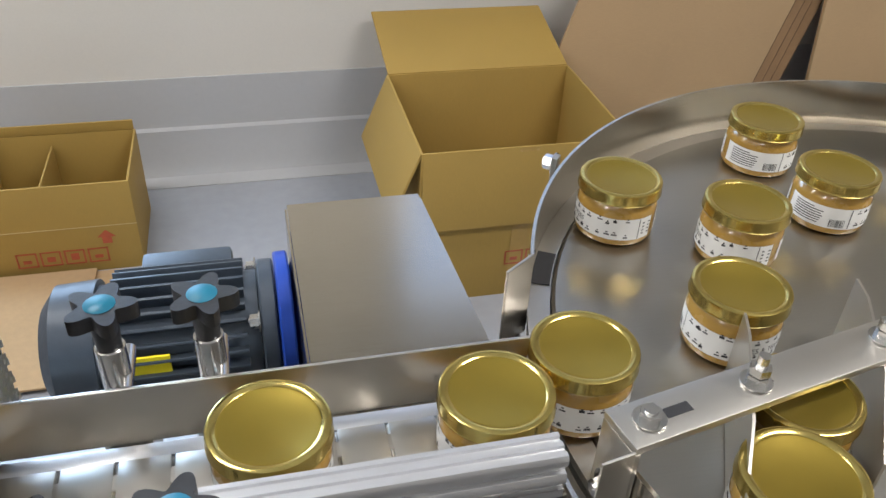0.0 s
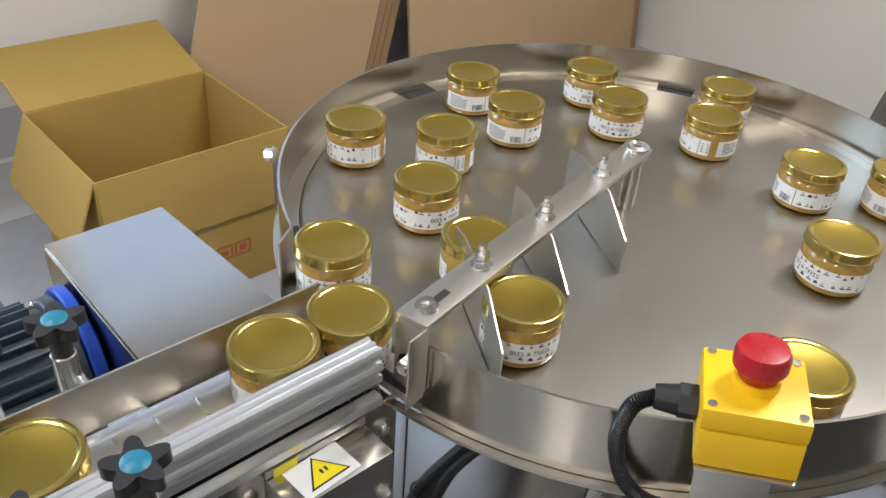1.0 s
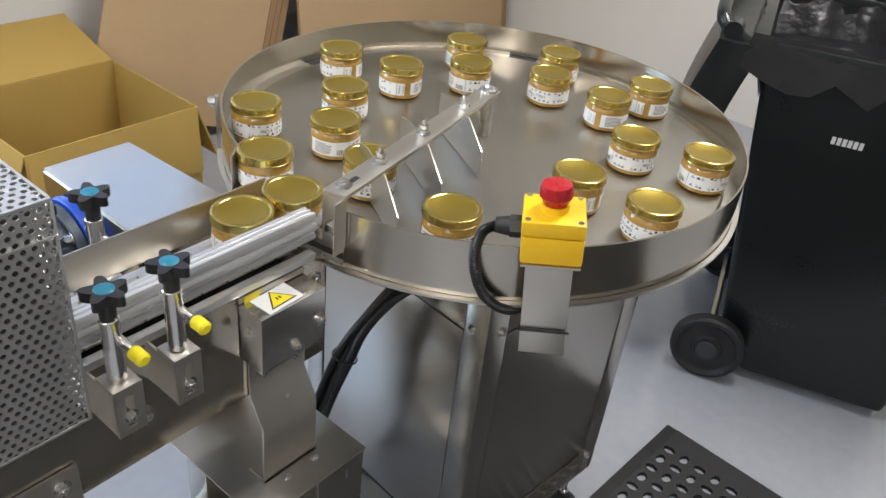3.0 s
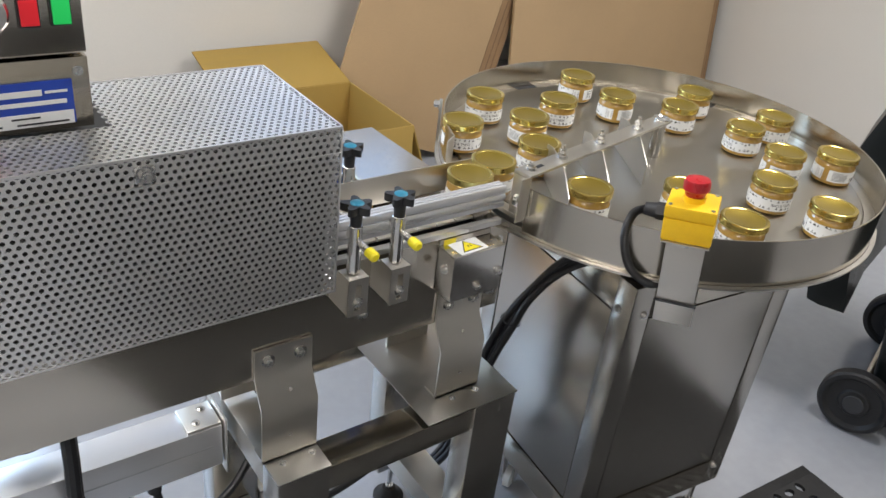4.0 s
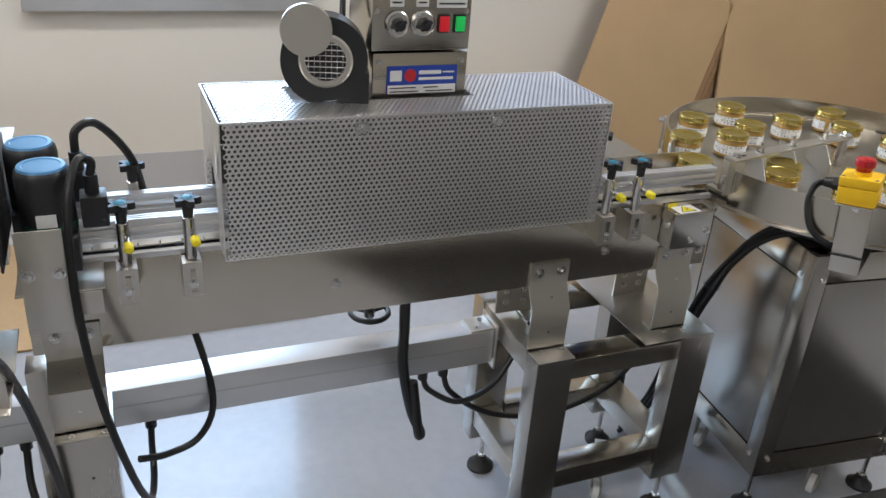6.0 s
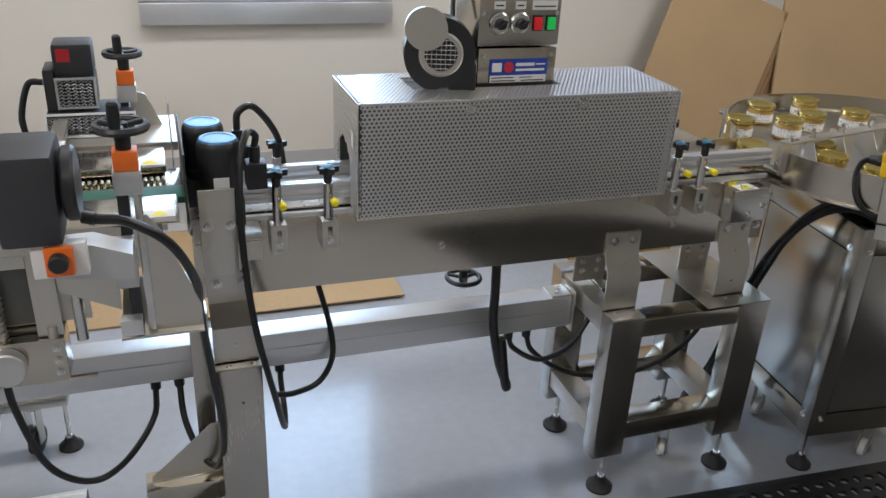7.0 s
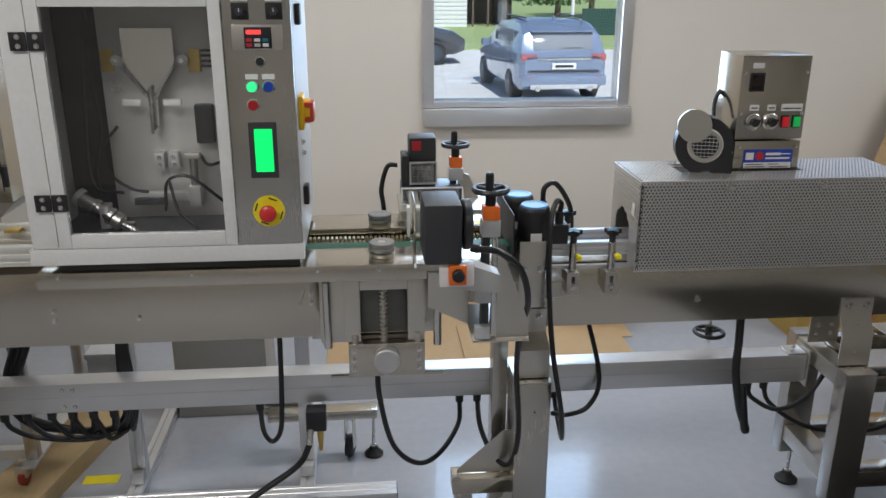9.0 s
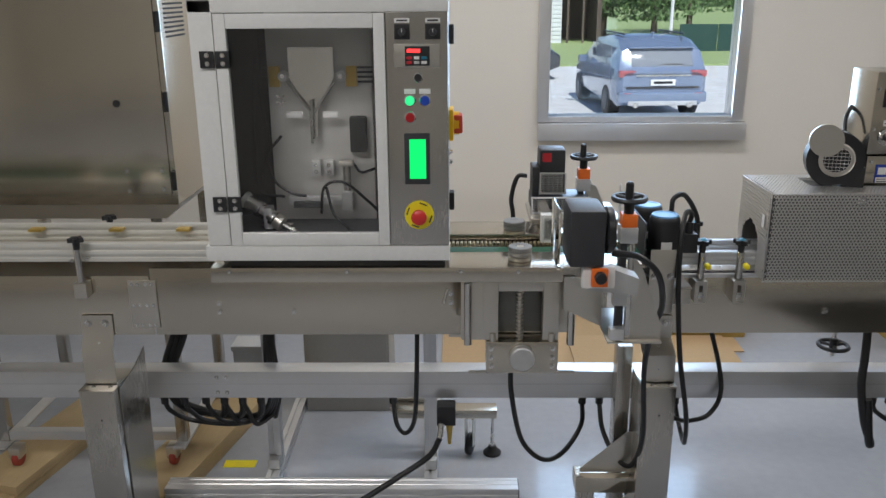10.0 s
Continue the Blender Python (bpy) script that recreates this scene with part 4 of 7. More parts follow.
tn = thing("heat_shrink_tunnel", "perforated stainless steel heat shrink tunnel over the conveyor", "heat tunnel")
W, HH, DD = TX1 - TX0, TZ1 - TZ0, TY1 - TY0
front_m = Matrix(((1, 0, 0, TX0), (0, 0, -1, TY0), (0, 1, 0, TZ0), (0, 0, 0, 1)))
back_m = Matrix(((1, 0, 0, TX0), (0, 0, 1, TY1), (0, 1, 0, TZ0), (0, 0, 0, 1)))
top_m = Matrix(((1, 0, 0, TX0), (0, 1, 0, TY0), (0, 0, 1, TZ1), (0, 0, 0, 1)))
left_m = Matrix(((0, 0, -1, TX0), (1, 0, 0, TY0), (0, 1, 0, TZ0), (0, 0, 0, 1)))
right_m = Matrix(((0, 0, 1, TX1), (1, 0, 0, TY0), (0, 1, 0, TZ0), (0, 0, 0, 1)))


def arch(cx, cy):
    return 0.066 < cx < 0.204 and (cy < 0.075 or (cx - 0.135) ** 2 + (cy - 0.075) ** 2 < 0.069 ** 2)


def top_hole(cx, cy):
    return 0.145 < cx < 0.50 and 0.095 < cy < 0.205


perf_panel("front_panel", W, HH, front_m, tn, (), "perforated steel front panel")
perf_panel("back_panel", W, HH, back_m, tn)
perf_panel("top_panel", W, DD, top_m, tn, (top_hole,), "perforated steel top panel")
perf_panel("left_panel", DD, HH, left_m, tn, (arch,))
perf_panel("right_panel", DD, HH, right_m, tn, (arch,))
# folded edges of the sheets
for a in ((TX0, TX1, TY0 - 0.001, TY0 + 0.0025, TZ1 - 0.0025, TZ1 + 0.001), (TX0, TX1, TY0 - 0.0008, TY0 + 0.0008, TZ0 - 0.001, TZ0 + 0.002),
          (TX0 - 0.001, TX0 + 0.002, TY0 - 0.001, TY0 + 0.002, TZ0, TZ1 - 0.003), (TX1 - 0.002, TX1 + 0.001, TY0 - 0.001, TY0 + 0.002, TZ0, TZ1 - 0.003),
          (TX0 - 0.001, TX0 + 0.002, TY0 + 0.003, TY1, TZ1 - 0.002, TZ1 + 0.001), (TX1 - 0.002, TX1 + 0.001, TY0 + 0.003, TY1, TZ1 - 0.002, TZ1 + 0.001),
          (TX0 + 0.003, TX1 - 0.003, TY1 - 0.002, TY1 + 0.001, TZ1 - 0.002, TZ1 + 0.001), (TX0, TX1, TY0 - 0.0022, TY0 - 0.0006, TZ1 - 0.036, TZ1 - 0.0345)):
    part("edge_strip", box(*a, 0.0004), steel_perf, tn)
# inner duct of the tunnel, closed, its colour darkened with shade behind the holes
liner_shade = mat("shaded_liner_steel", (0.17, 0.167, 0.16), 0.45, 0.8, 0.2, 8)
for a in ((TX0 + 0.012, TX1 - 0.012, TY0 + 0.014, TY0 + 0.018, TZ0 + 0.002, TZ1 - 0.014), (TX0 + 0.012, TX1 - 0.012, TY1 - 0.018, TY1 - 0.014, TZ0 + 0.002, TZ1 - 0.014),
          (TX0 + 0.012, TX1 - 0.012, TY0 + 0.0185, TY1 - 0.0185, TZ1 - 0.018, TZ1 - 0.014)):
    part("inner_liner", box(*a, 0), liner_shade, tn, "steel inner liner in a shaded tone")
me_h = mesh_of("hinge", hex_bolt(quad_box(bmesh.new(), -0.012, 0.012, -0.004, 0, -0.010, 0.010, None, 0.002), (0, -0.004, 0), (0, -1, 0), 0.008, 0.005), bolt_m)
for x in (-0.613, -0.351):
    share("latch", me_h, tn, Matrix.Translation((x, TY0 - 0.001, 1.152)))
part("side_label", box(TX0 - 0.0022, TX0 - 0.0014, -0.052, -0.030, 1.07, 1.105, 0), paper, tn)
# air heater with blower and its control box
bx = part("heater_neck", box(-0.560, -0.372, 0.03, 0.16, TZ1 - 0.002, 1.254, 0.002), steel_x, tn, "steel heater housing")
part("name_plate", box(-0.533, -0.392, 0.0275, 0.0295, 1.178, 1.230, 0.0005), blue_ink, bx, "blue enamel name plate")
part("plate_lower", box(-0.531, -0.394, 0.0268, 0.0274, 1.178, 1.194, 0), white_pl, bx)
part("logo_square", box(-0.527, -0.504, 0.0268, 0.0274, 1.202, 1.222, 0), white_pl, bx)
part("logo_disc", rod((-0.487, 0.0274, 1.212), (-0.487, 0.0266, 1.212), 0.012, 24), red_ink, bx)
for x0, x1, z0, z1 in ((-0.470, -0.425, 1.214, 1.221), (-0.470, -0.400, 1.203, 1.208), (-0.422, -0.398, 1.216, 1.219)):
    part("plate_writing", box(x0, x1, 0.0266, 0.0273, z0, z1, 0), white_pl, bx)
for x0, x1, z0, z1 in ((-0.527, -0.475, 1.188, 1.190), (-0.460, -0.43, 1.188, 1.190), (-0.527, -0.470, 1.181, 1.183), (-0.455, -0.40, 1.181, 1.183)):
    part("plate_writing", box(x0, x1, 0.0260, 0.0267, z0, z1, 0), ink, bx)
bolts(bx, [(-0.548, 0.03, 1.238), (-0.384, 0.03, 1.238)], (0, -1, 0), 0.004, 0.003)
cb = part("control_box", box(-0.565, -0.372, 0.028, 0.175, 1.2585, 1.485, 0.003), steel_x, tn, "steel control box with dials and switches")
for x in (-0.518, -0.469):
    d = part("dial", rod((x, 0.028, 1.308), (x, 0.021, 1.308), 0.0235, 32, bevel=0.003), bolt_m, cb, "chrome ringed black dial")
    part("dial_face", rod((x, 0.0212, 1.308), (x, 0.0175, 1.308), 0.0185, 28), steel_pol, d)
    part("dial_knob", rod((x, 0.0175, 1.308), (x, 0.006, 1.308), 0.012, 24, 0.010), black_pl, d)
    part("dial_grip", box(-0.003, 0.003, 0.001, 0.008, -0.013, 0.013, 0.001, Matrix.Translation((x, 0, 1.308)) @ pose(0, 0, 0, 0, 50, 0)), black_pl, d)
for x, mt in ((-0.427, sw_r), (-0.395, sw_g)):
    part("switch_frame", box(x - 0.011, x + 0.011, 0.0245, 0.0279, 1.291, 1.324, 0.001), black_pl, cb)
    part("rocker_switch", box(x - 0.009, x + 0.009, 0.020, 0.0248, 1.294, 1.321, 0.001), mt, cb, "lit rocker switch")
for x0, x1, z0, z1 in ((-0.532, -0.506, 1.338, 1.354), (-0.482, -0.458, 1.338, 1.354), (-0.442, -0.382, 1.336, 1.356)):
    part("small_label", box(x0, x1, 0.0268, 0.0278, z0, z1, 0), paper, cb)
    part("label_writing", box(x0 + 0.004, x1 - 0.004, 0.0262, 0.0267, z0 + 0.006, z0 + 0.009, 0), ink, cb)
part("controller_frame", box(-0.540, -0.500, 0.022, 0.0279, 1.390, 1.440, 0.002), black_pl, cb)
part("controller_face", box(-0.535, -0.505, 0.0205, 0.0218, 1.396, 1.434, 0.001), mat("dark_display", (0.02, 0.012, 0.01), 0.15, 0, 0.1, 20), cb, "dark temperature display")
part("small_label", box(-0.536, -0.504, 0.0268, 0.0278, 1.452, 1.466, 0), paper, cb)
bolts(cb, [(-0.556, 0.028, 1.33), (-0.382, 0.028, 1.33), (-0.556, 0.028, 1.44), (-0.382, 0.028, 1.44)], (0, -1, 0), 0.0035, 0.0025)
# blower
BM = Matrix.Translation((-0.645, 0.045, 1.248)) @ pose(0, 0, 0, 90, 0, -14)
out = []
for k in range(40):
    a = 2 * math.pi * k / 40
    r = 0.072 + 0.010 * ((k / 40 + 0.25) % 1)
    out.append((r * math.cos(a), r * math.sin(a)))
bl = part("blower_housing", prism(out, 0.055, BM @ Matrix.Translation((0, 0, -0.02))), black_pl, tn, "black snail-shaped blower")
part("blower_outlet", box(0.02, 0.078, -0.085, -0.02, -0.019, 0.034, 0.003, BM), black_pl, bl)
part("blower_back", rod(BM @ Vector((0, 0, -0.021)), BM @ Vector((0, 0, -0.075)), 0.048, 28, bevel=0.004), motor_gr, bl)
part("intake_ring", lathe([(0.040, 0.0355), (0.046, 0.0355), (0.048, 0.038), (0.044, 0.041), (0.036, 0.041), (0.036, 0.0355), (0.040, 0.0355)], 36, BM), steel_sat, bl, "metal intake ring")
part("intake_dark", rod(BM @ Vector((0, 0, 0.0352)), BM @ Vector((0, 0, 0.0358)), 0.037, 28), ink, bl)
bm = bmesh.new()
for k in range(-3, 4):
    y = k * 0.010
    hw = math.sqrt(0.037 ** 2 - y * y)
    rod(BM @ Vector((-hw, y, 0.0395)), BM @ Vector((hw, y, 0.0395)), 0.0011, 6, bm=bm)
    rod(BM @ Vector((y, -hw, 0.0385)), BM @ Vector((y, hw, 0.0385)), 0.0009, 6, bm=bm)
part("wire_grille", bm, bolt_m, bl, "wire finger guard")
part("intake_flap", rod((-0.690, 0.005, 1.302), (-0.686, 0.020, 1.302), 0.045, 40), steel_sat, bl, "round metal flap before the intake")
part("flap_pin", rod((-0.655, 0.004, 1.282), (-0.650, 0.03, 1.282), 0.005, 12), bolt_m, bl)
solid("blower_cable", tube([(-0.60, 0.10, 1.30), (-0.58, 0.14, 1.36), (-0.50, 0.20, 1.40), (-0.36, 0.20, 1.34), (-0.355, 0.19, 1.25), (-0.38, 0.17, 1.18)], 0.006, 8, 8), cable_m, "black cable between blower and control box", "cable")

# small black hand wheel hanging under the back of the conveyor
HWX, HWY, HWZ = -0.498, 0.19, 0.605
aw = part("adjusting_wheel", tube([(HWX + 0.045 * math.cos(radians(30 * k)), HWY + 0.045 * math.sin(radians(30 * k)), HWZ) for k in range(13)], 0.0065, 10, 4), black_pl, cv, "black hand wheel under the conveyor")
for k in range(3):
    ca_, sa_ = math.cos(radians(120 * k + 20)), math.sin(radians(120 * k + 20))
    part("spoke", rod((HWX, HWY, HWZ), (HWX + 0.043 * ca_, HWY + 0.043 * sa_, HWZ), 0.0055, 8), black_pl, aw)
part("wheel_hub", rod((HWX, HWY, 0.592), (HWX, HWY, 0.63), 0.012, 18, bevel=0.002), black_pl, aw)
part("wheel_stub", rod((HWX, HWY, 0.570), (HWX, HWY, 0.592), 0.006, 12), bolt_m, aw)
part("wheel_spindle", rod((HWX, HWY, 0.63), (HWX, HWY, 0.745), 0.006, 14), bolt_m, aw)
part("spindle_bracket", box(HWX - 0.02, HWX + 0.02, 0.1135, HWY + 0.02, 0.745, 0.750, 0.001), steel_sat, aw)

# ---- long beam and the two posts that carry it ----
def t_slot(a, b, w, parent, name="profile", along="x", h=None):
    """An aluminium T-slot profile between two points along one axis, grooved on its four sides."""
    h = h or w
    g, d = 0.005, 0.006

    def ring(w, h):
        x, y = w / 2, h / 2
        return [(-x, -y), (-g, -y), (-g, -y + d), (g, -y + d), (g, -y), (x, -y), (x, -g), (x - d, -g), (x - d, g), (x, g), (x, y), (g, y), (g, y - d), (-g, y - d), (-g, y), (-x, y), (-x, g), (-x + d, g), (-x + d, -g), (-x, -g)]
    a, b = Vector(a), Vector(b)
    m = {"x": Matrix(((0, 0, 1, a.x), (1, 0, 0, a.y), (0, 1, 0, a.z), (0, 0, 0, 1))),
         "y": Matrix(((1, 0, 0, a.x), (0, 0, 1, a.y), (0, 1, 0, a.z), (0, 0, 0, 1))),
         "z": Matrix(((1, 0, 0, a.x), (0, 1, 0, a.y), (0, 0, 1, a.z), (0, 0, 0, 1)))}[along]
    return part(name, prism(ring(w, h), (b - a).length, m), alu, parent)


beam = thing("cross_beam", "long aluminium beam under the packing line", "beam")
part("beam_profile", box(-3.9, -0.200, 0.115, 0.185, 0.455, 0.548, 0.003), alu, beam, "grooved aluminium beam")
for z in (0.504,):
    part("beam_groove", box(-3.9, -0.22, 0.1140, 0.1146, z, z + 0.0022, 0), mat("groove_metal", (0.60, 0.60, 0.60), 0.4, 0.8, 0.1), beam)
part("end_flange", box(-0.198, -0.194, 0.105, 0.193, 0.44, 0.565, 0.001), steel_sat, beam)
part("end_clip", box(-0.260, -0.2005, 0.118, 0.182, 0.5485, 0.553, 0.001), steel_sat, beam)
bolts(beam, [(-0.24, 0.135, 0.553), (-0.22, 0.165, 0.553)], (0, 0, 1), 0.005, 0.003)
bolts(beam, [(x, 0.1148, z) for x in (-2.48, -2.45) for z in (0.475, 0.528)], (0, -1, 0), 0.005, 0.003)


def line_post(x, w, y0, y1, top, label):
    """A boxed sheet-steel post under the conveyor."""
    p = thing("support_post", label, "post", group="line posts")
    part("column", box(x, x + w, y0, y1, 0.0, top, 0.003), steel_z, p, "boxed steel column")
    part("cap_seam", box(x - 0.001, x + w + 0.001, y0 - 0.001, y1 + 0.001, top + 0.0005, top + 0.0035, 0.001), steel_sat, p)
    part("column_hole", rod((x + 0.55 * w, y0 - 0.0004, top - 0.09), (x + 0.55 * w, y0 + 0.002, top - 0.09), 0.003, 10), ink, p)
    return p


post_a = line_post(-1.172, 0.100, -0.094, 0.045, 0.598, "brushed steel post under the conveyor joint")
z_bracket(post_a, -1.171, -1.075, 0.0, -0.066, 0.788, 0.718, 0.690, 0.602)
part("rear_plate", box(-1.217, -1.173, 0.048, 0.114, 0.0, 0.665, 0.002), steel_z, post_a)
# braced outrigger at the foot of the post
bm = prism([(0, 0), (-0.16, 0), (-0.16, 0.012), (-0.02, 0.14), (0, 0.14)], 0.003, Matrix(((1, 0, 0, -1.17), (0, 0, 1, -0.02), (0, 1, 0, 0.270), (0, 0, 0, 1))))
part("gusset", bm, steel_sat, post_a, "triangular steel gusset")
bm = prism([(0, 0), (-0.17, 0), (-0.17, 0.012), (-0.02, 0.15), (0, 0.15)], 0.003, Matrix(((1, 0, 0, -1.17), (0, 0, 1, -0.09), (0, 1, 0, 0.09), (0, 0, 0, 1))))
part("gusset", bm, steel_sat, post_a)
part("outrigger", box(-1.345, -1.171, -0.05, 0.02, 0.215, 0.268, 0.003), steel_x, post_a)
part("outrigger_leg", box(-1.335, -1.285, -0.045, 0.015, 0.06, 0.2145, 0.003), steel_z, post_a)
level_foot(post_a, -1.31, -0.015, 0.06)
post_b = line_post(-2.785, 0.100, -0.172, -0.025, 0.624, "brushed steel post under the infeed conveyor")
z_bracket(post_b, -2.778, -2.690, -0.1045, -0.128, 0.832, 0.773, 0.735, 0.628)
part("wing_plate", prism([(-0.14, 0.0), (0.03, 0.0), (0.062, 0.60), (0.066, 0.66), (-0.02, 0.632), (-0.14, 0.620)], 0.003, Matrix(((0, 0, 1, -2.683), (1, 0, 0, 0), (0, 1, 0, 0), (0, 0, 0, 1)))), steel_z, post_b, "upright side plate of the post")

# ---- sleeve applicator: table, cabinet with smoked door, control panel ----
ap = thing("sleeve_applicator", "cabinet sleeve applicator with smoked glass door and control panel", "packaging machine")
part("table_lip", box(-2.36, -1.432, -0.222, -0.218, 0.972, 1.012, 0.001), steel_x, ap, "folded front lip")
part("table_top", box(-2.36, -1.215, -0.2175, -0.085, 1.0085, 1.012, 0.001), steel_x, ap, "steel table top")
part("side_plate", box(-2.57, -1.70, -0.10, -0.096, 0.77, 0.97, 0.001), steel_x, ap, "broad brushed steel side plate")
part("infeed_plate", box(-3.9, -2.574, -0.10, -0.097, 0.77, 0.948, 0.001), steel_x, ap, "brushed steel infeed plate")
part("joint_plate", box(-2.634, -2.556, -0.1045, -0.1005, 0.792, 0.935, 0.001), steel_sat, ap)
bolts(ap, [(x, -0.1045, z) for x in (-2.622, -2.606, -2.584, -2.568) for z in (0.802, 0.862, 0.925)], (0, -1, 0), 0.0035, 0.002)
bolts(ap, [(-2.382, -0.10, z) for z in (0.866, 0.840)] + [(-2.171, -0.10, 0.841), (-1.728, -0.10, 0.895), (-1.728, -0.10, 0.868)], (0, -1, 0), 0.0055, 0.004)
bolts(ap, [(-2.31, -0.222, 1.002), (-2.0, -0.222, 1.002), (-1.70, -0.222, 1.002), (-1.55, -0.222, 1.0)], (0, -1, 0), 0.004, 0.003)
part("back_side_plate", box(-3.9, -1.25, 0.105, 0.109, 0.77, 0.985, 0.001), steel_x, ap)
# green belt and bead chain behind the table
part("green_belt", box(-3.9, -1.20, -0.080, -0.012, 0.990, 1.004, 0.002), green_bt, ap, "dark green conveyor belt")
part("belt_bed", box(-3.9, -1.20, -0.011, 0.104, 0.975, 0.998, 0.001), steel_x, ap)
part("back_rail", box(-2.40, -1.23, 0.06, 0.20, 1.0045, 1.020, 0.002), steel_x, ap, "steel back ledge")
part("rail_riser", box(-2.40, -1.23, 0.105, 0.20, 0.97, 1.004, 0.001), steel_x, ap)
bm = bmesh.new()
for k in range(64):
    rod((-1.98 + k * 0.0118, 0.010, 1.004), (-1.98 + k * 0.0118, 0.032, 1.004), 0.0042, 8, bm=bm)
part("bead_chain", bm, mat("brass_chain", (0.55, 0.46, 0.28), 0.3, 0.9, 0.1, 30), ap, "chain of small metal rollers")

FY = -0.213
CB0, CB1, CZ0, CZ1 = -2.362, -1.731, 1.040, 1.690
part("cabinet_back", box(CB0, CB1, 0.215, 0.225, CZ0, CZ1, 0.002), steel_sat, ap)
part("cabinet_side", box(CB0, CB0 + 0.006, FY + 0.02, 0.214, CZ0, CZ1, 0.001), grey_pt, ap)
part("cabinet_side", box(CB1 - 0.006, CB1, FY + 0.008, 0.214, CZ0, CZ1, 0.001), grey_pt, ap, "pale grey cabinet side")
part("cabinet_roof", box(CB0 - 0.006, CB1 + 0.006, FY - 0.006, 0.226, CZ1 + 0.0005, CZ1 + 0.03, 0.003), white_pt, ap)
part("cabinet_sill", box(CB0 - 0.004, CB1 + 0.002, FY - 0.008, FY + 0.02, CZ0 - 0.008, 1.0715, 0.002), white_pt, ap, "white lower rail")
part("hinge_stile", box(CB0 + 0.004, -2.300, FY - 0.004, FY + 0.022, 1.073, CZ1 - 0.002, 0.002), white_pt, ap)
door = part("door_frame", box(-2.297, -2.268, FY - 0.008, FY + 0.014, 1.073, CZ1 - 0.035, 0.002), white_pt, ap, "white framed smoked glass door")
for a in ((-1.912, -1.884, 1.073, CZ1 - 0.035), (-2.2675, -1.9125, 1.073, 1.106), (-2.2675, -1.9125, 1.620, CZ1 - 0.035)):
    part("door_rail", box(a[0], a[1], FY - 0.008, FY + 0.014, a[2], a[3], 0.002), white_pt, door)
dg = part("door_pane", box(-2.2675, -1.9125, FY + 0.001, FY + 0.006, 1.1065, 1.6195, 0), tint_gl, door, "smoked acrylic pane")
dg.visible_shadow = False
part("top_rail", box(CB0 + 0.004, CB1, FY - 0.004, FY + 0.02, CZ1 - 0.033, CZ1 - 0.0005, 0.002), white_pt, ap)
for z in (1.548, 1.185):
    hp = part("hinge", box(-2.335, -2.300, FY - 0.0125, FY - 0.0085, z - 0.020, z + 0.020, 0.001), black_pl, ap, "black hinge")
    part("hinge_leaf", box(-2.297, -2.262, FY - 0.0125, FY - 0.0085, z - 0.020, z + 0.020, 0.001), black_pl, ap)
    bolts(hp, [(x, FY - 0.0125, z + dz) for x in (-2.317, -2.279) for dz in (-0.01, 0.01)], (0, -1, 0), 0.004, 0.002)
# control panel
pn = part("control_panel", box(-1.882, CB1 - 0.001, FY - 0.006, FY + 0.006, 1.073, CZ1 - 0.034, 0.002), steel_z, ap, "brushed steel control panel")
PY = FY - 0.0062


def round_knob(x, z, r, mt, out=0.012, seg=28, name="push_button", label=""):
    b = part("bezel", lathe([(0, 0), (r * 1.28, 0), (r * 1.28, 0.003), (r * 1.05, 0.005), (0, 0.005)], seg, Matrix.Translation((x, PY, z)) @ pose(0, 0, 0, 90, 0, 0)), bolt_m, pn)
    part(name, lathe([(0, 0.005), (r, 0.005), (r, out - 0.002), (r * 0.8, out), (0, out)], seg, Matrix.Translation((x, PY, z)) @ pose(0, 0, 0, 90, 0, 0)), mt, b, label)


for x in (-1.842, -1.768):
    part("dial_plate", box(x - 0.0185, x + 0.0185, PY - 0.003, PY, 1.593, 1.629, 0.001), black_pl, pn, "black speed dial")
    part("dial", rod((x, PY - 0.003, 1.610), (x, PY - 0.015, 1.610), 0.010, 24, 0.008), dark_pl, pn)
    part("pointer", box(x - 0.0008, x + 0.0008, PY - 0.0158, PY - 0.015, 1.610, 1.618, 0), white_pl, pn)
    part("small_label", box(x - 0.018, x + 0.018, PY - 0.0012, PY, 1.632, 1.642, 0), paper, pn)
    part("label_writing", box(x - 0.013, x + 0.013, PY - 0.0018, PY - 0.0012, 1.635, 1.639, 0), ink, pn)
part("display_plate", box(-1.863, -1.752, PY - 0.0015, PY, 1.527, 1.582, 0.0006), steel_sat, pn)
part("inverter_display", box(-1.836, -1.776, PY - 0.005, PY - 0.0015, 1.531, 1.577, 0.001), black_pl, pn, "black inverter keypad with red digits")
part("digits", box(-1.831, -1.799, PY - 0.0056, PY - 0.005, 1.562, 1.571, 0), led_d, pn)
for k, mt in enumerate((red_ink, white_pl, blue_cap)):
    part("key", box(-1.832 + k * 0.018, -1.819 + k * 0.018, PY - 0.0062, PY - 0.005, 1.546, 1.553, 0.0004), mt, pn)
    part("key", box(-1.832 + k * 0.018, -1.819 + k * 0.018, PY - 0.0062, PY - 0.005, 1.535, 1.542, 0.0004), (red_ink, grey_pt, white_pl)[k], pn)
round_knob(-1.805, 1.502, 0.0095, black_pl, 0.007)
round_knob(-1.826, 1.447, 0.0115, led_gl, 0.014, 28, "lit_button", "lit green start button")
round_knob(-1.789, 1.447, 0.0115, blue_pl, 0.014, 28, "push_button", "blue push button")
round_knob(-1.826, 1.406, 0.0115, red_pl, 0.014, 28, "push_button", "red push button")
for x in (-1.826, -1.789):
    part("small_label", box(x - 0.014, x + 0.014, PY - 0.001, PY - 0.0001, 1.463, 1.475, 0), paper, pn)
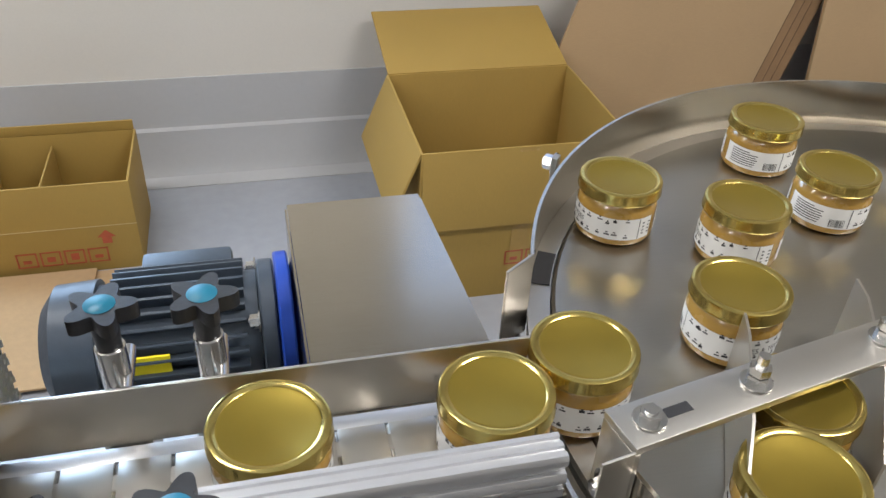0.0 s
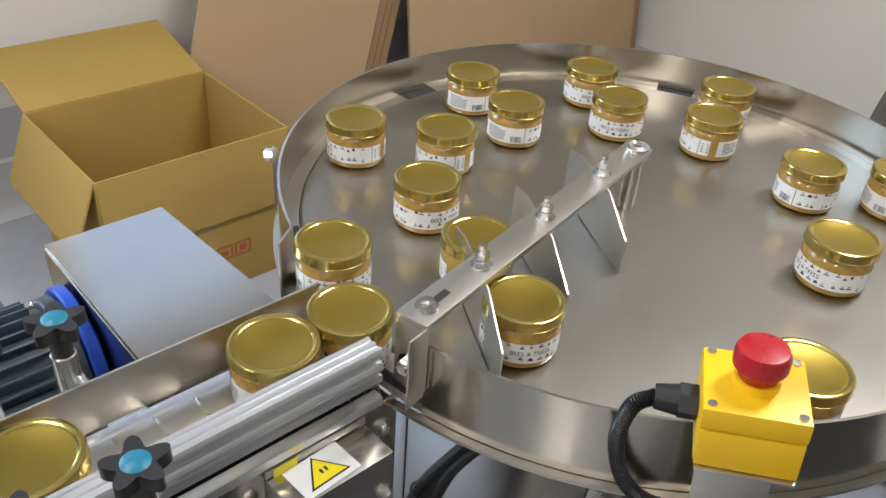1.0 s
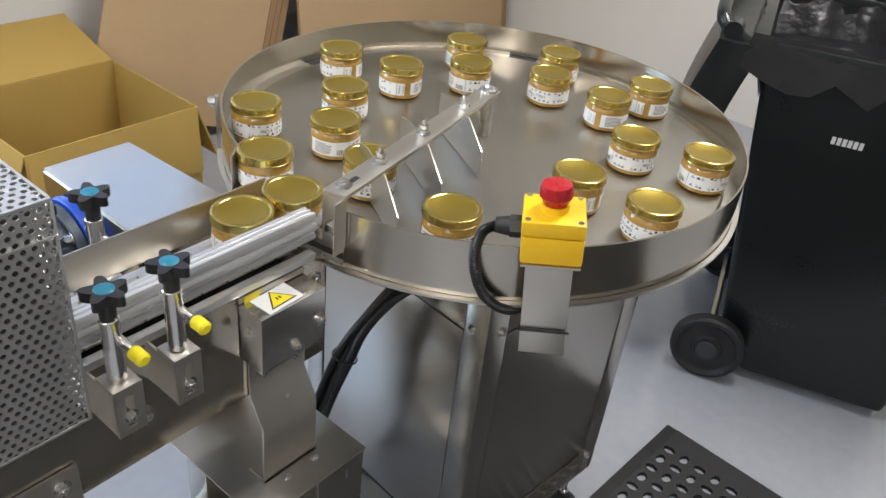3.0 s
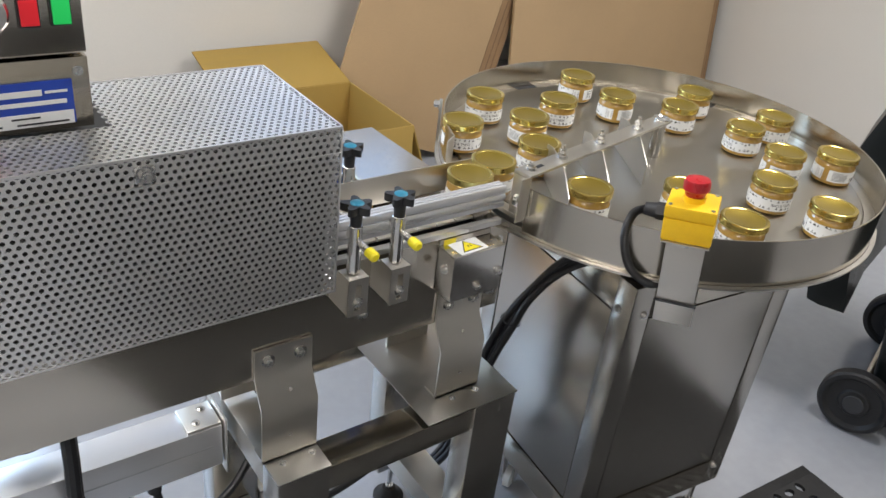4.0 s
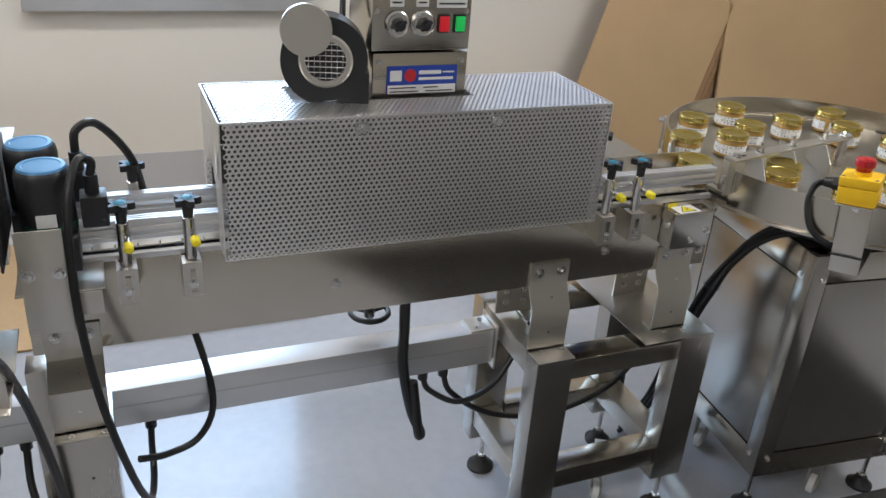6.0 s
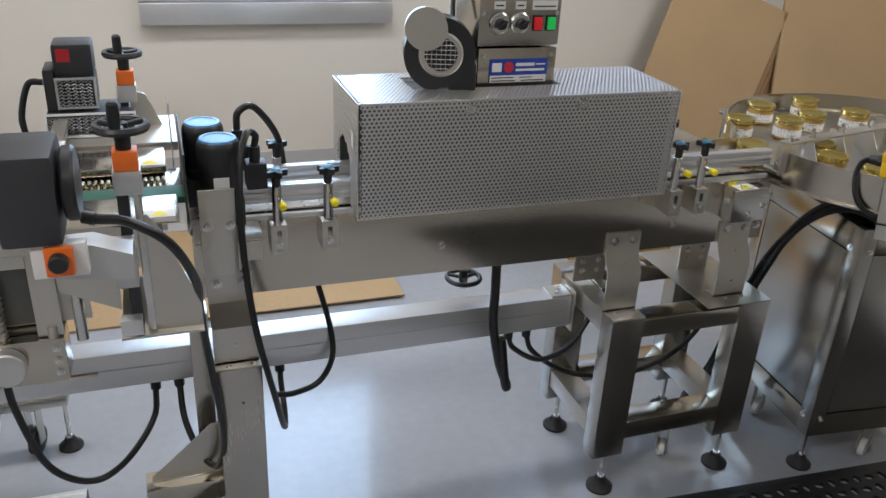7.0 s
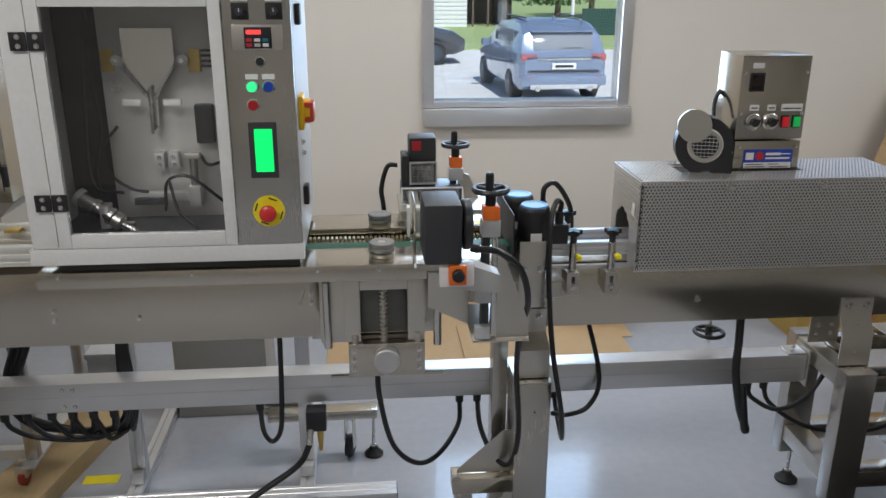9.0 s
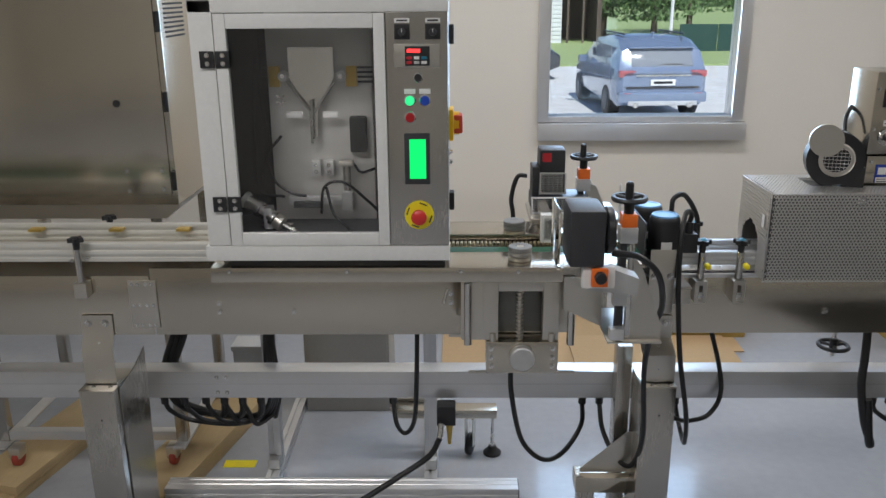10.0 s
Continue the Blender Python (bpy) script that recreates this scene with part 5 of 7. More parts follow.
part("screen_bezel", box(-1.842, -1.778, PY - 0.004, PY, 1.236, 1.366, 0.002), dark_pl, pn, "touch screen in a dark bezel")
part("screen", box(-1.829, -1.788, PY - 0.0048, PY - 0.004, 1.251, 1.351, 0), led_g, pn, "bright green screen")
part("stop_disc", rod((-1.807, PY, 1.155), (-1.807, PY - 0.003, 1.155), 0.0375, 36), yellow_cap, pn, "yellow emergency stop disc")
for k in range(4):
    a = radians(90 * k + 20)
    part("disc_writing", box(-0.010, 0.010, -0.0006, 0, 0.029, 0.0325, 0, Matrix.Translation((-1.807, PY - 0.003, 1.155)) @ pose(0, 0, 0, 0, math.degrees(a), 0)), ink, pn)
part("stop_button", lathe([(0, 0), (0.012, 0), (0.014, 0.014), (0.0195, 0.018), (0.0195, 0.028), (0.012, 0.034), (0, 0.035)], 30, Matrix.Translation((-1.807, PY - 0.003, 1.155)) @ pose(0, 0, 0, 90, 0, 0)), mat("bright_red_plastic", (0.62, 0.03, 0.03), 0.3), pn, "red emergency stop mushroom")
# side of the cabinet: main switch, latches
sw = part("main_switch", box(CB1 + 0.0005, CB1 + 0.012, -0.16, -0.085, 1.335, 1.415, 0.003), yellow_pl, ap, "yellow and red main switch")
part("switch_handle", box(CB1 + 0.0125, CB1 + 0.036, -0.150, -0.095, 1.352, 1.400, 0.006), mat("switch_red", (0.55, 0.06, 0.02), 0.4), sw)
part("switch_collar", rod((CB1 + 0.0122, -0.122, 1.376), (CB1 + 0.026, -0.122, 1.376), 0.030, 24), yellow_pl, sw)
for z in (1.60, 1.17):
    part("side_latch", box(CB1 + 0.0005, CB1 + 0.014, -0.14, -0.10, z - 0.024, z + 0.024, 0.004), black_pl, ap)
bolts(ap, [(CB1 + 0.0005, -0.12, 1.30), (CB1 + 0.0005, -0.10, 1.27)], (1, 0, 0), 0.006, 0.006)
# behind the door: mounting plate, sleeve former, sensors, knife cylinder
IY = 0.055
mp_ob = part("mounting_plate", box(-2.235, -1.945, IY, IY + 0.012, 1.07, 1.66, 0.002), mat("ground_plate", (0.62, 0.61, 0.58), 0.5, 0.6, 0.06, 4, 0.1, 80, (10, 10, 1)), ap, "pale ground steel mounting plate")
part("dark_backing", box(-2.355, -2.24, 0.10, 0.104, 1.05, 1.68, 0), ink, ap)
part("dark_edge", box(-1.940, -1.925, IY - 0.02, IY + 0.012, 1.07, 1.66, 0.001), dark_pl, ap)
bm = prism([(-0.062, 0.13), (0.062, 0.13), (0.062, 0.05), (0.012, -0.045), (0.010, -0.11), (-0.010, -0.13), (-0.012, -0.045), (-0.062, 0.05)], 0.003, Matrix(((1, 0, 0, -2.108), (0, 0, 1, IY - 0.03), (0, 1, 0, 1.43), (0, 0, 0, 1))))
part("sleeve_former", bm, steel_pol, ap, "funnel-shaped polished sleeve former")
for sx in (-1, 1):
    cx = -2.108 + sx * 0.080
    rl = part("guide_roller", rod((cx, IY - 0.001, 1.482), (cx, IY - 0.028, 1.482), 0.014, 24, bevel=0.002), white_pl, ap)
    part("roller_axle", rod((cx, IY - 0.028, 1.482), (cx, IY - 0.034, 1.482), 0.006, 12), bolt_m, ap)
    part("brass_block", box(cx + (0.012 if sx > 0 else -0.042), cx + (0.042 if sx > 0 else -0.012), IY - 0.012, IY - 0.001, 1.452, 1.508, 0.002), mat("brass_yellow", (0.55, 0.38, 0.10), 0.4, 0.6), ap, "yellow brass block")
    for z in (1.462, 1.475, 1.488, 1.501):
        part("slot_bar", box(cx + (0.044 if sx > 0 else -0.085), cx + (0.085 if sx > 0 else -0.044), IY - 0.008, IY - 0.001, z, z + 0.006, 0.001), dark_pl, ap)
    part("wing", box(cx - 0.022 - sx * 0.03, cx + 0.022 - sx * 0.03, IY - 0.045, IY - 0.033, 1.372, 1.388, 0.002), white_pl, ap)
part("guide_rod", rod((-2.172, IY - 0.04, 1.468), (-2.112, IY - 0.04, 1.385), 0.0035, 10), bolt_m, ap)
part("guide_rod", rod((-2.045, IY - 0.04, 1.468), (-2.104, IY - 0.04, 1.385), 0.0035, 10), bolt_m, ap)
part("pointer_rod", rod((-2.108, IY - 0.045, 1.42), (-2.112, IY - 0.045, 1.30), 0.004, 10), bolt_m, ap)
part("handle_slot", box(-2.010, -1.962, IY - 0.03, IY - 0.001, 1.27, 1.372, 0.008), black_pl, ap, "black recessed handle")
for x in (-2.21, -2.195):
    for z in (1.425, 1.407):
        part("screw", rod((x, IY, z), (x, IY - 0.005, z), 0.005, 10), bolt_m, ap)
for x in (-2.108, -2.072):
    part("valve_block", box(x - 0.013, x + 0.013, IY - 0.03, IY - 0.001, 1.205, 1.248, 0.002), alu_cast, ap)
    bolts(ap, [(x, IY - 0.03, 1.217), (x, IY - 0.03, 1.236)], (0, -1, 0), 0.004, 0.002)
part("cross_bar", box(-2.185, -2.035, IY - 0.06, IY - 0.035, 1.128, 1.150, 0.002), alu, ap)
part("sensor_bar", box(-2.17, -2.09, IY - 0.075, IY - 0.0605, 1.122, 1.140, 0.002), dark_pl, ap)
part("air_cylinder", rod((-2.305, IY - 0.09, 1.155), (-2.215, IY - 0.11, 1.098), 0.020, 24, bevel=0.003), steel_pol, ap, "polished air cylinder")
for u in (0.0, 0.42, 0.86):
    ca, cb_ = Vector((-2.305, IY - 0.09, 1.155)), Vector((-2.215, IY - 0.11, 1.098))
    part("cylinder_band", rod(ca.lerp(cb_, u), ca.lerp(cb_, u + 0.13), 0.0235, 24, bevel=0.002), bolt_m if u else alu_cast, ap)
part("cylinder_clamp", box(-2.245, -2.222, IY - 0.125, IY - 0.085, 1.075, 1.135, 0.003), alu, ap)
part("tool_bar", box(-2.26, -2.17, IY - 0.10, IY - 0.08, 1.073, 1.082, 0.002), steel_pol, ap)
part("cabinet_floor", box(-2.35, -1.89, FY + 0.025, 0.21, 1.062, 1.0705, 0.001), dark_pl, ap)
# added black strip in place of the shade under the cabinet
part("shadow_gap_strip", box(-2.31, -1.742, -0.204, -0.10, 1.0125, 1.0315, 0.001), black_pl, ap)
part("cylinder_collar", rod((-2.215, IY - 0.11, 1.098), (-2.195, IY - 0.115, 1.086), 0.022, 20, bevel=0.002), steel_sat, ap)
part("piston_rod", rod((-2.195, IY - 0.115, 1.086), (-2.145, IY - 0.125, 1.058), 0.009, 16), bolt_m, ap)
part("slide_block", box(-2.035, -2.005, IY - 0.06, IY - 0.02, 1.11, 1.165, 0.003), alu_cast, ap)
part("slide_tube", rod((-2.02, IY - 0.04, 1.165), (-2.02, IY - 0.04, 1.245), 0.011, 18), steel_pol, ap)
part("slide_head", box(-2.040, -2.0, IY - 0.055, IY - 0.025, 1.236, 1.250, 0.003), steel_sat, ap)
for pts in (((-2.0, 0.02, 1.24), (-1.975, -0.02, 1.225), (-1.94, 0.0, 1.23)), ((-2.09, -0.03, 1.11), (-2.075, -0.05, 1.19), (-2.02, -0.06, 1.205), (-1.96, -0.04, 1.15), (-1.925, 0.0, 1.10)),
            ((-2.07, -0.05, 1.19), (-2.05, -0.07, 1.12), (-2.01, -0.08, 1.08), (-2.0, -0.07, 1.055)), ((-2.25, 0.03, 1.60), (-2.25, 0.02, 1.45), (-2.235, 0.0, 1.32), (-2.255, -0.01, 1.22), (-2.25, -0.02, 1.15)),
            ((-2.2, 0.02, 1.32), (-2.235, 0.0, 1.27), (-2.22, -0.01, 1.20), (-2.17, -0.02, 1.165), (-2.13, -0.03, 1.16)), ((-2.26, 0.03, 1.55), (-2.27, 0.0, 1.35), (-2.265, -0.02, 1.18), (-2.19, -0.03, 1.158))):
    part("inner_hose", tube(pts, 0.0042, 8, 8), cable_m, ap, "thin black air hose")
# stuff on the roof
for x in (-2.30, -2.20, -1.98, -1.86):
    part("roof_bracket", box(x, x + 0.05, -0.12, -0.06, CZ1 + 0.031, CZ1 + 0.055, 0.002), alu, ap)

# small warning labels beside the belt
for x, y, z in ((-1.262, 0.085, 1.0206), (-1.250, -0.178, 1.0126)):
    wl = part("warning_label", box(x - 0.028, x + 0.028, y - 0.018, y + 0.018, z, z + 0.0006, 0), paper, ap, "white label with yellow triangle")
    part("triangle", prism([(x - 0.016, y - 0.011), (x + 0.016, y - 0.011), (x, y + 0.013)], 0.0005, Matrix.Translation((0, 0, z + 0.0007))), yellow_cap, wl)

# roller discs beside the belt
for y in (0.075, -0.152):
    rd = part("guide_wheel", lathe([(0, 1.008), (0.010, 1.008), (0.010, 1.05), (0, 1.05)], 14, Matrix.Translation((-1.541, y, 0))), steel_sat, ap, "grey double-flanged guide wheel")
    z0 = 1.0205 if y > 0 else 1.0125
    part("base_ring", lathe([(0, z0), (0.030, z0), (0.032, z0 + 0.003), (0.032, z0 + 0.010), (0.026, z0 + 0.0138), (0, z0 + 0.0138)], 30, Matrix.Translation((-1.541, y, 0))), steel_sat, rd)
    part("wheel_disc", lathe([(0, z0 + 0.014), (0.031, z0 + 0.014), (0.032, z0 + 0.016), (0.032, z0 + 0.024), (0.029, z0 + 0.026), (0.032, z0 + 0.028), (0.032, z0 + 0.036), (0.030, z0 + 0.038), (0.014, z0 + 0.038), (0.012, z0 + 0.036), (0, z0 + 0.036)], 36, Matrix.Translation((-1.541, y, 0))), mat("dull_zinc", (0.34, 0.34, 0.33), 0.45, 0.85, 0.1, 20), rd)
# two hand clamps and rails at the infeed
for y0, y1, z in ((-0.098, -0.076, 0.99), (0.09, 0.11, 0.993)):
    part("infeed_rail", extrusion(y0, y1, z, z + 0.052, -3.9, -2.366), mat("cream_aluminium", (0.72, 0.71, 0.66), 0.4, 0.5, 0.05), ap, "pale aluminium infeed rail")
part("clamp_post", rod((-2.752, -0.125, 0.94), (-2.752, -0.125, 1.035), 0.0105, 20), steel_pol, ap)
star_knob(ap, (-2.752, -0.125, 1.068), 0.022, black_pl)
part("clamp_rod", rod((-2.775, -0.125, 1.0), (-2.72, -0.08, 1.0), 0.0055, 12), steel_pol, ap)
part("clamp_foot", box(-2.77, -2.735, -0.14, -0.1045, 0.895, 0.939, 0.002), steel_sat, ap)
part("clamp_post", rod((-2.765, 0.135, 0.95), (-2.765, 0.135, 1.02), 0.0105, 20), steel_pol, ap)
star_knob(ap, (-2.765, 0.135, 1.060), 0.022, black_pl)
for x in (-2.96, -2.72, -2.52):
    part("rail_disc", lathe([(0, 0), (0.030, 0), (0.032, 0.004), (0.024, 0.007), (0.012, 0.012), (0, 0.012)], 28, Matrix.Translation((x, -0.02, 1.005))), steel_sat, ap)
    part("brass_pad", box(x - 0.02, x + 0.02, 0.06, 0.089, 1.03, 1.038, 0.001), mat("brass_yellow", (0.55, 0.38, 0.10), 0.4, 0.6), ap)

# height adjuster in front of the line
ha = thing("height_adjuster", "steel height adjuster with guide rods, lead screw and hand knob", "adjuster")
part("slide_frame", box(-1.70, -1.618, -0.205, -0.20, 0.80, 0.968, 0.001), steel_sat, ha)
part("slide_frame", box(-1.640, -1.600, -0.206, -0.198, 0.80, 0.968, 0.001), steel_sat, ha)
part("slide_frame", box(-1.480, -1.437, -0.206, -0.198, 0.80, 0.968, 0.001), steel_sat, ha)
part("slide_rail", box(-1.5995, -1.4805, -0.206, -0.198, 0.94, 0.968, 0.001), steel_sat, ha)
part("slide_back", box(-1.70, -1.39, -0.155, -0.15, 0.80, 0.968, 0.001), steel_sat, ha)
# added dark plate whose colour gives the shade between the slide frames
part("slide_shadow_plate", box(-1.5995, -1.4805, -0.170, -0.165, 0.81, 0.938, 0.001), mat("gap_shadow_steel", (0.16, 0.16, 0.15), 0.45, 0.8, 0.2, 12), ha)
for x in (-1.682, -1.405):
    part("guide_rod", rod((x, -0.212, 0.79), (x, -0.212, 0.967), 0.0105, 20), steel_pol, ha, "polished guide rod")
sc = bmesh.new()
pts = [(-1.541 + 0.0085 * math.cos(k * 0.9), -0.192 + 0.0085 * math.sin(k * 0.9), 0.79 + k * 0.0016) for k in range(96)]
tube(pts, 0.0032, 6, 1, bm=sc)
rod((-1.541, -0.192, 0.79), (-1.541, -0.192, 0.945), 0.0065, 12, bm=sc)
part("lead_screw", sc, steel_sat, ha, "threaded lead screw")
part("gear_box", box(-1.632, -1.437, -0.215, -0.14, 0.705, 0.797, 0.002), steel_x, ha, "steel gear box with round knob")
part("hand_knob", rod((-1.536, -0.215, 0.757), (-1.536, -0.243, 0.757), 0.034, 36, bevel=0.003), alu_cast, ha, "round aluminium hand knob")
for x in (-1.618, -1.452):
    bolts(ha, [(x, -0.215, z) for z in (0.727, 0.752, 0.778)], (0, -1, 0), 0.0055, 0.004)
for x, a in ((-1.655, -20), (-1.415, 20)):
    part("toggle_lever", box(x - 0.025, x + 0.025, -0.215, -0.205, 0.704, 0.710, 0.002, None), steel_sat, ha)
    part("toggle_post", rod((x + (0.04 if x < -1.5 else -0.04), -0.205, 0.79), (x + (0.04 if x < -1.5 else -0.04), -0.205, 0.82), 0.009, 14), steel_sat, ha)
part("lever", rod((-1.735, -0.225, 0.955), (-1.748, -0.232, 0.915), 0.004, 10), bolt_m, ha)

# ---- label heads: two servo units, front and back ----


def expanded_mesh(w, h, m, parent, name, label):
    """Expanded metal: diamond openings in a flat sheet with a border."""
    bm = bmesh.new()
    sx, sz, th = 0.0145, 0.0075, 0.0014
    for j in range(int(h / sz)):
        for i in range(int(w / sx)):
            x0, z0 = 0.004 + i * sx, 0.004 + j * sz
            if x0 + sx > w - 0.003 or z0 + sz > h - 0.003:
                continue
            o = [(x0, z0 + sz / 2), (x0 + sx / 2, z0), (x0 + sx, z0 + sz / 2), (x0 + sx / 2, z0 + sz)]
            c = (x0 + sx / 2, z0 + sz / 2)
            n = [(c[0] + (p[0] - c[0]) * 0.62, c[1] + (p[1] - c[1]) * 0.62) for p in o]
            ov = [bm.verts.new(m @ Vector((p[0], 0, p[1]))) for p in o]
            nv = [bm.verts.new(m @ Vector((p[0], -0.002, p[1]))) for p in n]
            for k in range(4):
                q = (k + 1) % 4
                bm.faces.new((ov[k], ov[q], nv[q], nv[k]))
    for a in ((0, w, 0, 0.005), (0, w, h - 0.005, h), (0, 0.005, 0.005, h - 0.005), (w - 0.005, w, 0.005, h - 0.005)):
        quad_box(bm, a[0], a[1], -0.003, 0.001, a[2], a[3], m)
    return tagged(part(name, bm, alu_cast, parent, label), kind="stuff")


def hand_wheel(parent, x, y, z, r=0.042):
    """A black three-spoke hand wheel with a crank grip, on an orange counter."""
    hw = part("hand_wheel", lathe([(r - 0.007, 0), (r, -0.004), (r + 0.003, 0.002), (r, 0.008), (r - 0.007, 0.008), (r - 0.009, 0.004), (r - 0.007, 0)], 40, Matrix.Translation((x, y, z))), black_pl, parent, "black hand wheel")
    for k in range(3):
        a = radians(30 + 120 * k)
        part("spoke", rod((x, y, z + 0.002), (x + (r - 0.006) * math.cos(a), y + (r - 0.006) * math.sin(a), z + 0.004), 0.005, 10), black_pl, hw)
    part("hub", lathe([(0, -0.035), (0.012, -0.035), (0.013, -0.01), (0.010, 0.008), (0, 0.010)], 24, Matrix.Translation((x, y, z))), black_pl, hw)
    part("grip", lathe([(0, 0.004), (0.008, 0.004), (0.010, 0.02), (0.0095, 0.046), (0.006, 0.05), (0, 0.05)], 20, Matrix.Translation((x + 0.003 - r * 0.25, y - r * 0.75, z))), black_pl, hw)
    part("counter", box(x - 0.018, x + 0.020, y - 0.02, y + 0.02, z - 0.067, z - 0.0355, 0.002), orange_pl, parent, "orange position counter")
    part("counter_block", box(x - 0.021, x + 0.022, y - 0.022, y + 0.022, z - 0.107, z - 0.0675, 0.002), alu, parent)


f_hd = thing("front_label_head", "front servo label head with black drive and orange counters", "label head")
hand_wheel(f_hd, -1.291, -0.310, 1.218)
part("tower", box(-1.310, -1.292, -0.325, -0.295, 0.852, 1.110, 0.002), dark_pl, f_hd)
part("tower", box(-1.285, -1.272, -0.320, -0.300, 0.852, 1.110, 0.002), steel_pol, f_hd)
bm = prism([(-0.004, 0.0), (0.075, 0.0), (0.075, 0.04), (0.02, 0.19), (0.0, 0.22), (-0.004, 0.22)], 0.004, Matrix(((1, 0, 0, -1.268), (0, 0, 1, -0.318), (0, 1, 0, 0.85), (0, 0, 0, 1))))
part("tower_cheek", bm, steel_sat, f_hd, "folded steel tower cheek")
part("tower_foot", box(-1.330, -1.192, -0.335, -0.10, 0.846, 0.8505, 0.001), steel_sat, f_hd)
part("cast_arm", prism([(-0.012, -0.032), (0.105, -0.046), (0.106, -0.004), (0.05, 0.017), (-0.012, 0.015)], 0.05, Matrix(((1, 0, 0, -1.395), (0, 0, 1, -0.455), (0, 1, 0, 1.068), (0, 0, 0, 1)))), alu_cast, f_hd, "grey cast arm")
part("counter_plate", box(-1.424, -1.349, -0.478, -0.456, 1.048, 1.1005, 0.003), white_pl, f_hd)
part("counter", box(-1.405, -1.367, -0.492, -0.4785, 1.056, 1.100, 0.003), orange_pl, f_hd, "orange position counter")
part("counter_knob", rod((-1.386, -0.492, 1.082), (-1.386, -0.510, 1.082), 0.0135, 24, bevel=0.002), black_pl, f_hd)
part("servo_drive", box(-1.458, -1.376, -0.488, -0.36, 1.101, 1.235, 0.010, Matrix.Translation((0, 0, 0))), dark_pl, f_hd, "dark grey servo drive housing")
part("drive_cap", rod((-1.3715, -0.43, 1.175), (-1.352, -0.43, 1.175), 0.055, 32, bevel=0.004), black_pl, f_hd)
part("clear_guard", box(-1.477, -1.4715, -0.44, -0.30, 1.08, 1.22, 0.001), tint_gl, f_hd, "clear acrylic guard")
part("cable_gland", rod((-1.352, -0.44, 1.125), (-1.335, -0.445, 1.122), 0.010, 14), black_pl, f_hd)
part("clamp_block", box(-1.325, -1.290, -0.352, -0.326, 0.955, 1.04, 0.002), alu_cast, f_hd)
part("low_block", box(-1.328, -1.292, -0.35, -0.326, 0.862, 0.892, 0.002), alu, f_hd)
part("inner_slide", prism([(0.0, 0.0), (0.10, -0.05), (0.10, 0.08), (0.0, 0.09)], 0.004, Matrix(((1, 0, 0, -1.43), (0, 0, 1, -0.23), (0, 1, 0, 0.90), (0, 0, 0, 1)))), steel_sat, f_hd)

r_hd = thing("rear_label_head", "rear servo label head behind expanded metal guards", "label head")
hand_wheel(r_hd, -1.300, 0.36, 1.188, 0.042)
part("tower", box(-1.315, -1.298, 0.345, 0.375, 1.0, 1.08, 0.002), dark_pl, r_hd)
bm = prism([(-0.004, 0.0), (0.09, 0.0), (0.03, 0.14), (0.0, 0.15), (-0.004, 0.15)], 0.004, Matrix(((1, 0, 0, -1.290), (0, 0, 1, 0.34), (0, 1, 0, 0.96), (0, 0, 0, 1))))
part("tower_cheek", bm, steel_sat, r_hd)
part("servo_drive", box(-1.445, -1.362, 0.33, 0.42, 1.145, 1.218, 0.008), dark_pl, r_hd, "black servo drive")
part("drive_neck", box(-1.468, -1.446, 0.32, 0.41, 1.06, 1.165, 0.004), dark_pl, r_hd)
part("red_tag", box(-1.436, -1.408, 0.3285, 0.3295, 1.180, 1.208, 0), red_ink, r_hd)
GM = Matrix.Translation((-1.445, 0.315, 1.078))
expanded_mesh(0.085, 0.070, GM, r_hd, "upper_guard", "expanded metal guard")
part("guard_box", box(-1.443, -1.362, 0.322, 0.42, 1.078, 1.144, 0.002), dark_pl, r_hd)
expanded_mesh(0.190, 0.055, Matrix.Translation((-1.473, 0.262, 1.026)) @ pose(0, 0, 0, -28, 0, 0), r_hd, "lower_guard", "expanded metal guard")
part("guard_shelf", box(-1.470, -1.286, 0.296, 0.42, 1.03, 1.070, 0.002), motor_gr, r_hd)
for a in ((-1.468, -1.460, 1.005, 1.088), (-1.420, -1.412, 1.005, 1.088), (-1.4595, -1.4205, 1.005, 1.014), (-1.4595, -1.4205, 1.079, 1.088)):
    part("peel_frame", box(a[0], a[1], 0.018, 0.052, a[2], a[3], 0.0015), white_pt, r_hd, "white clamp frame")
expanded_mesh(0.039, 0.064, Matrix.Translation((-1.4595, 0.022, 1.0145)), r_hd, "peel_mesh", "fine expanded metal")
part("peel_back", box(-1.4595, -1.4205, 0.040, 0.044, 1.0145, 1.0785, 0.0005), alu_cast, r_hd)
part("peel_arm", box(-1.455, -1.425, 0.053, 0.30, 1.045, 1.062, 0.002), steel_sat, r_hd)
part("base_plate", box(-1.48, -1.20, 0.205, 0.42, 1.005, 1.025, 0.002), steel_sat, r_hd)
part("base_leg", box(-1.44, -1.24, 0.30, 0.36, 0.77, 1.0045, 0.002), steel_sat, r_hd)

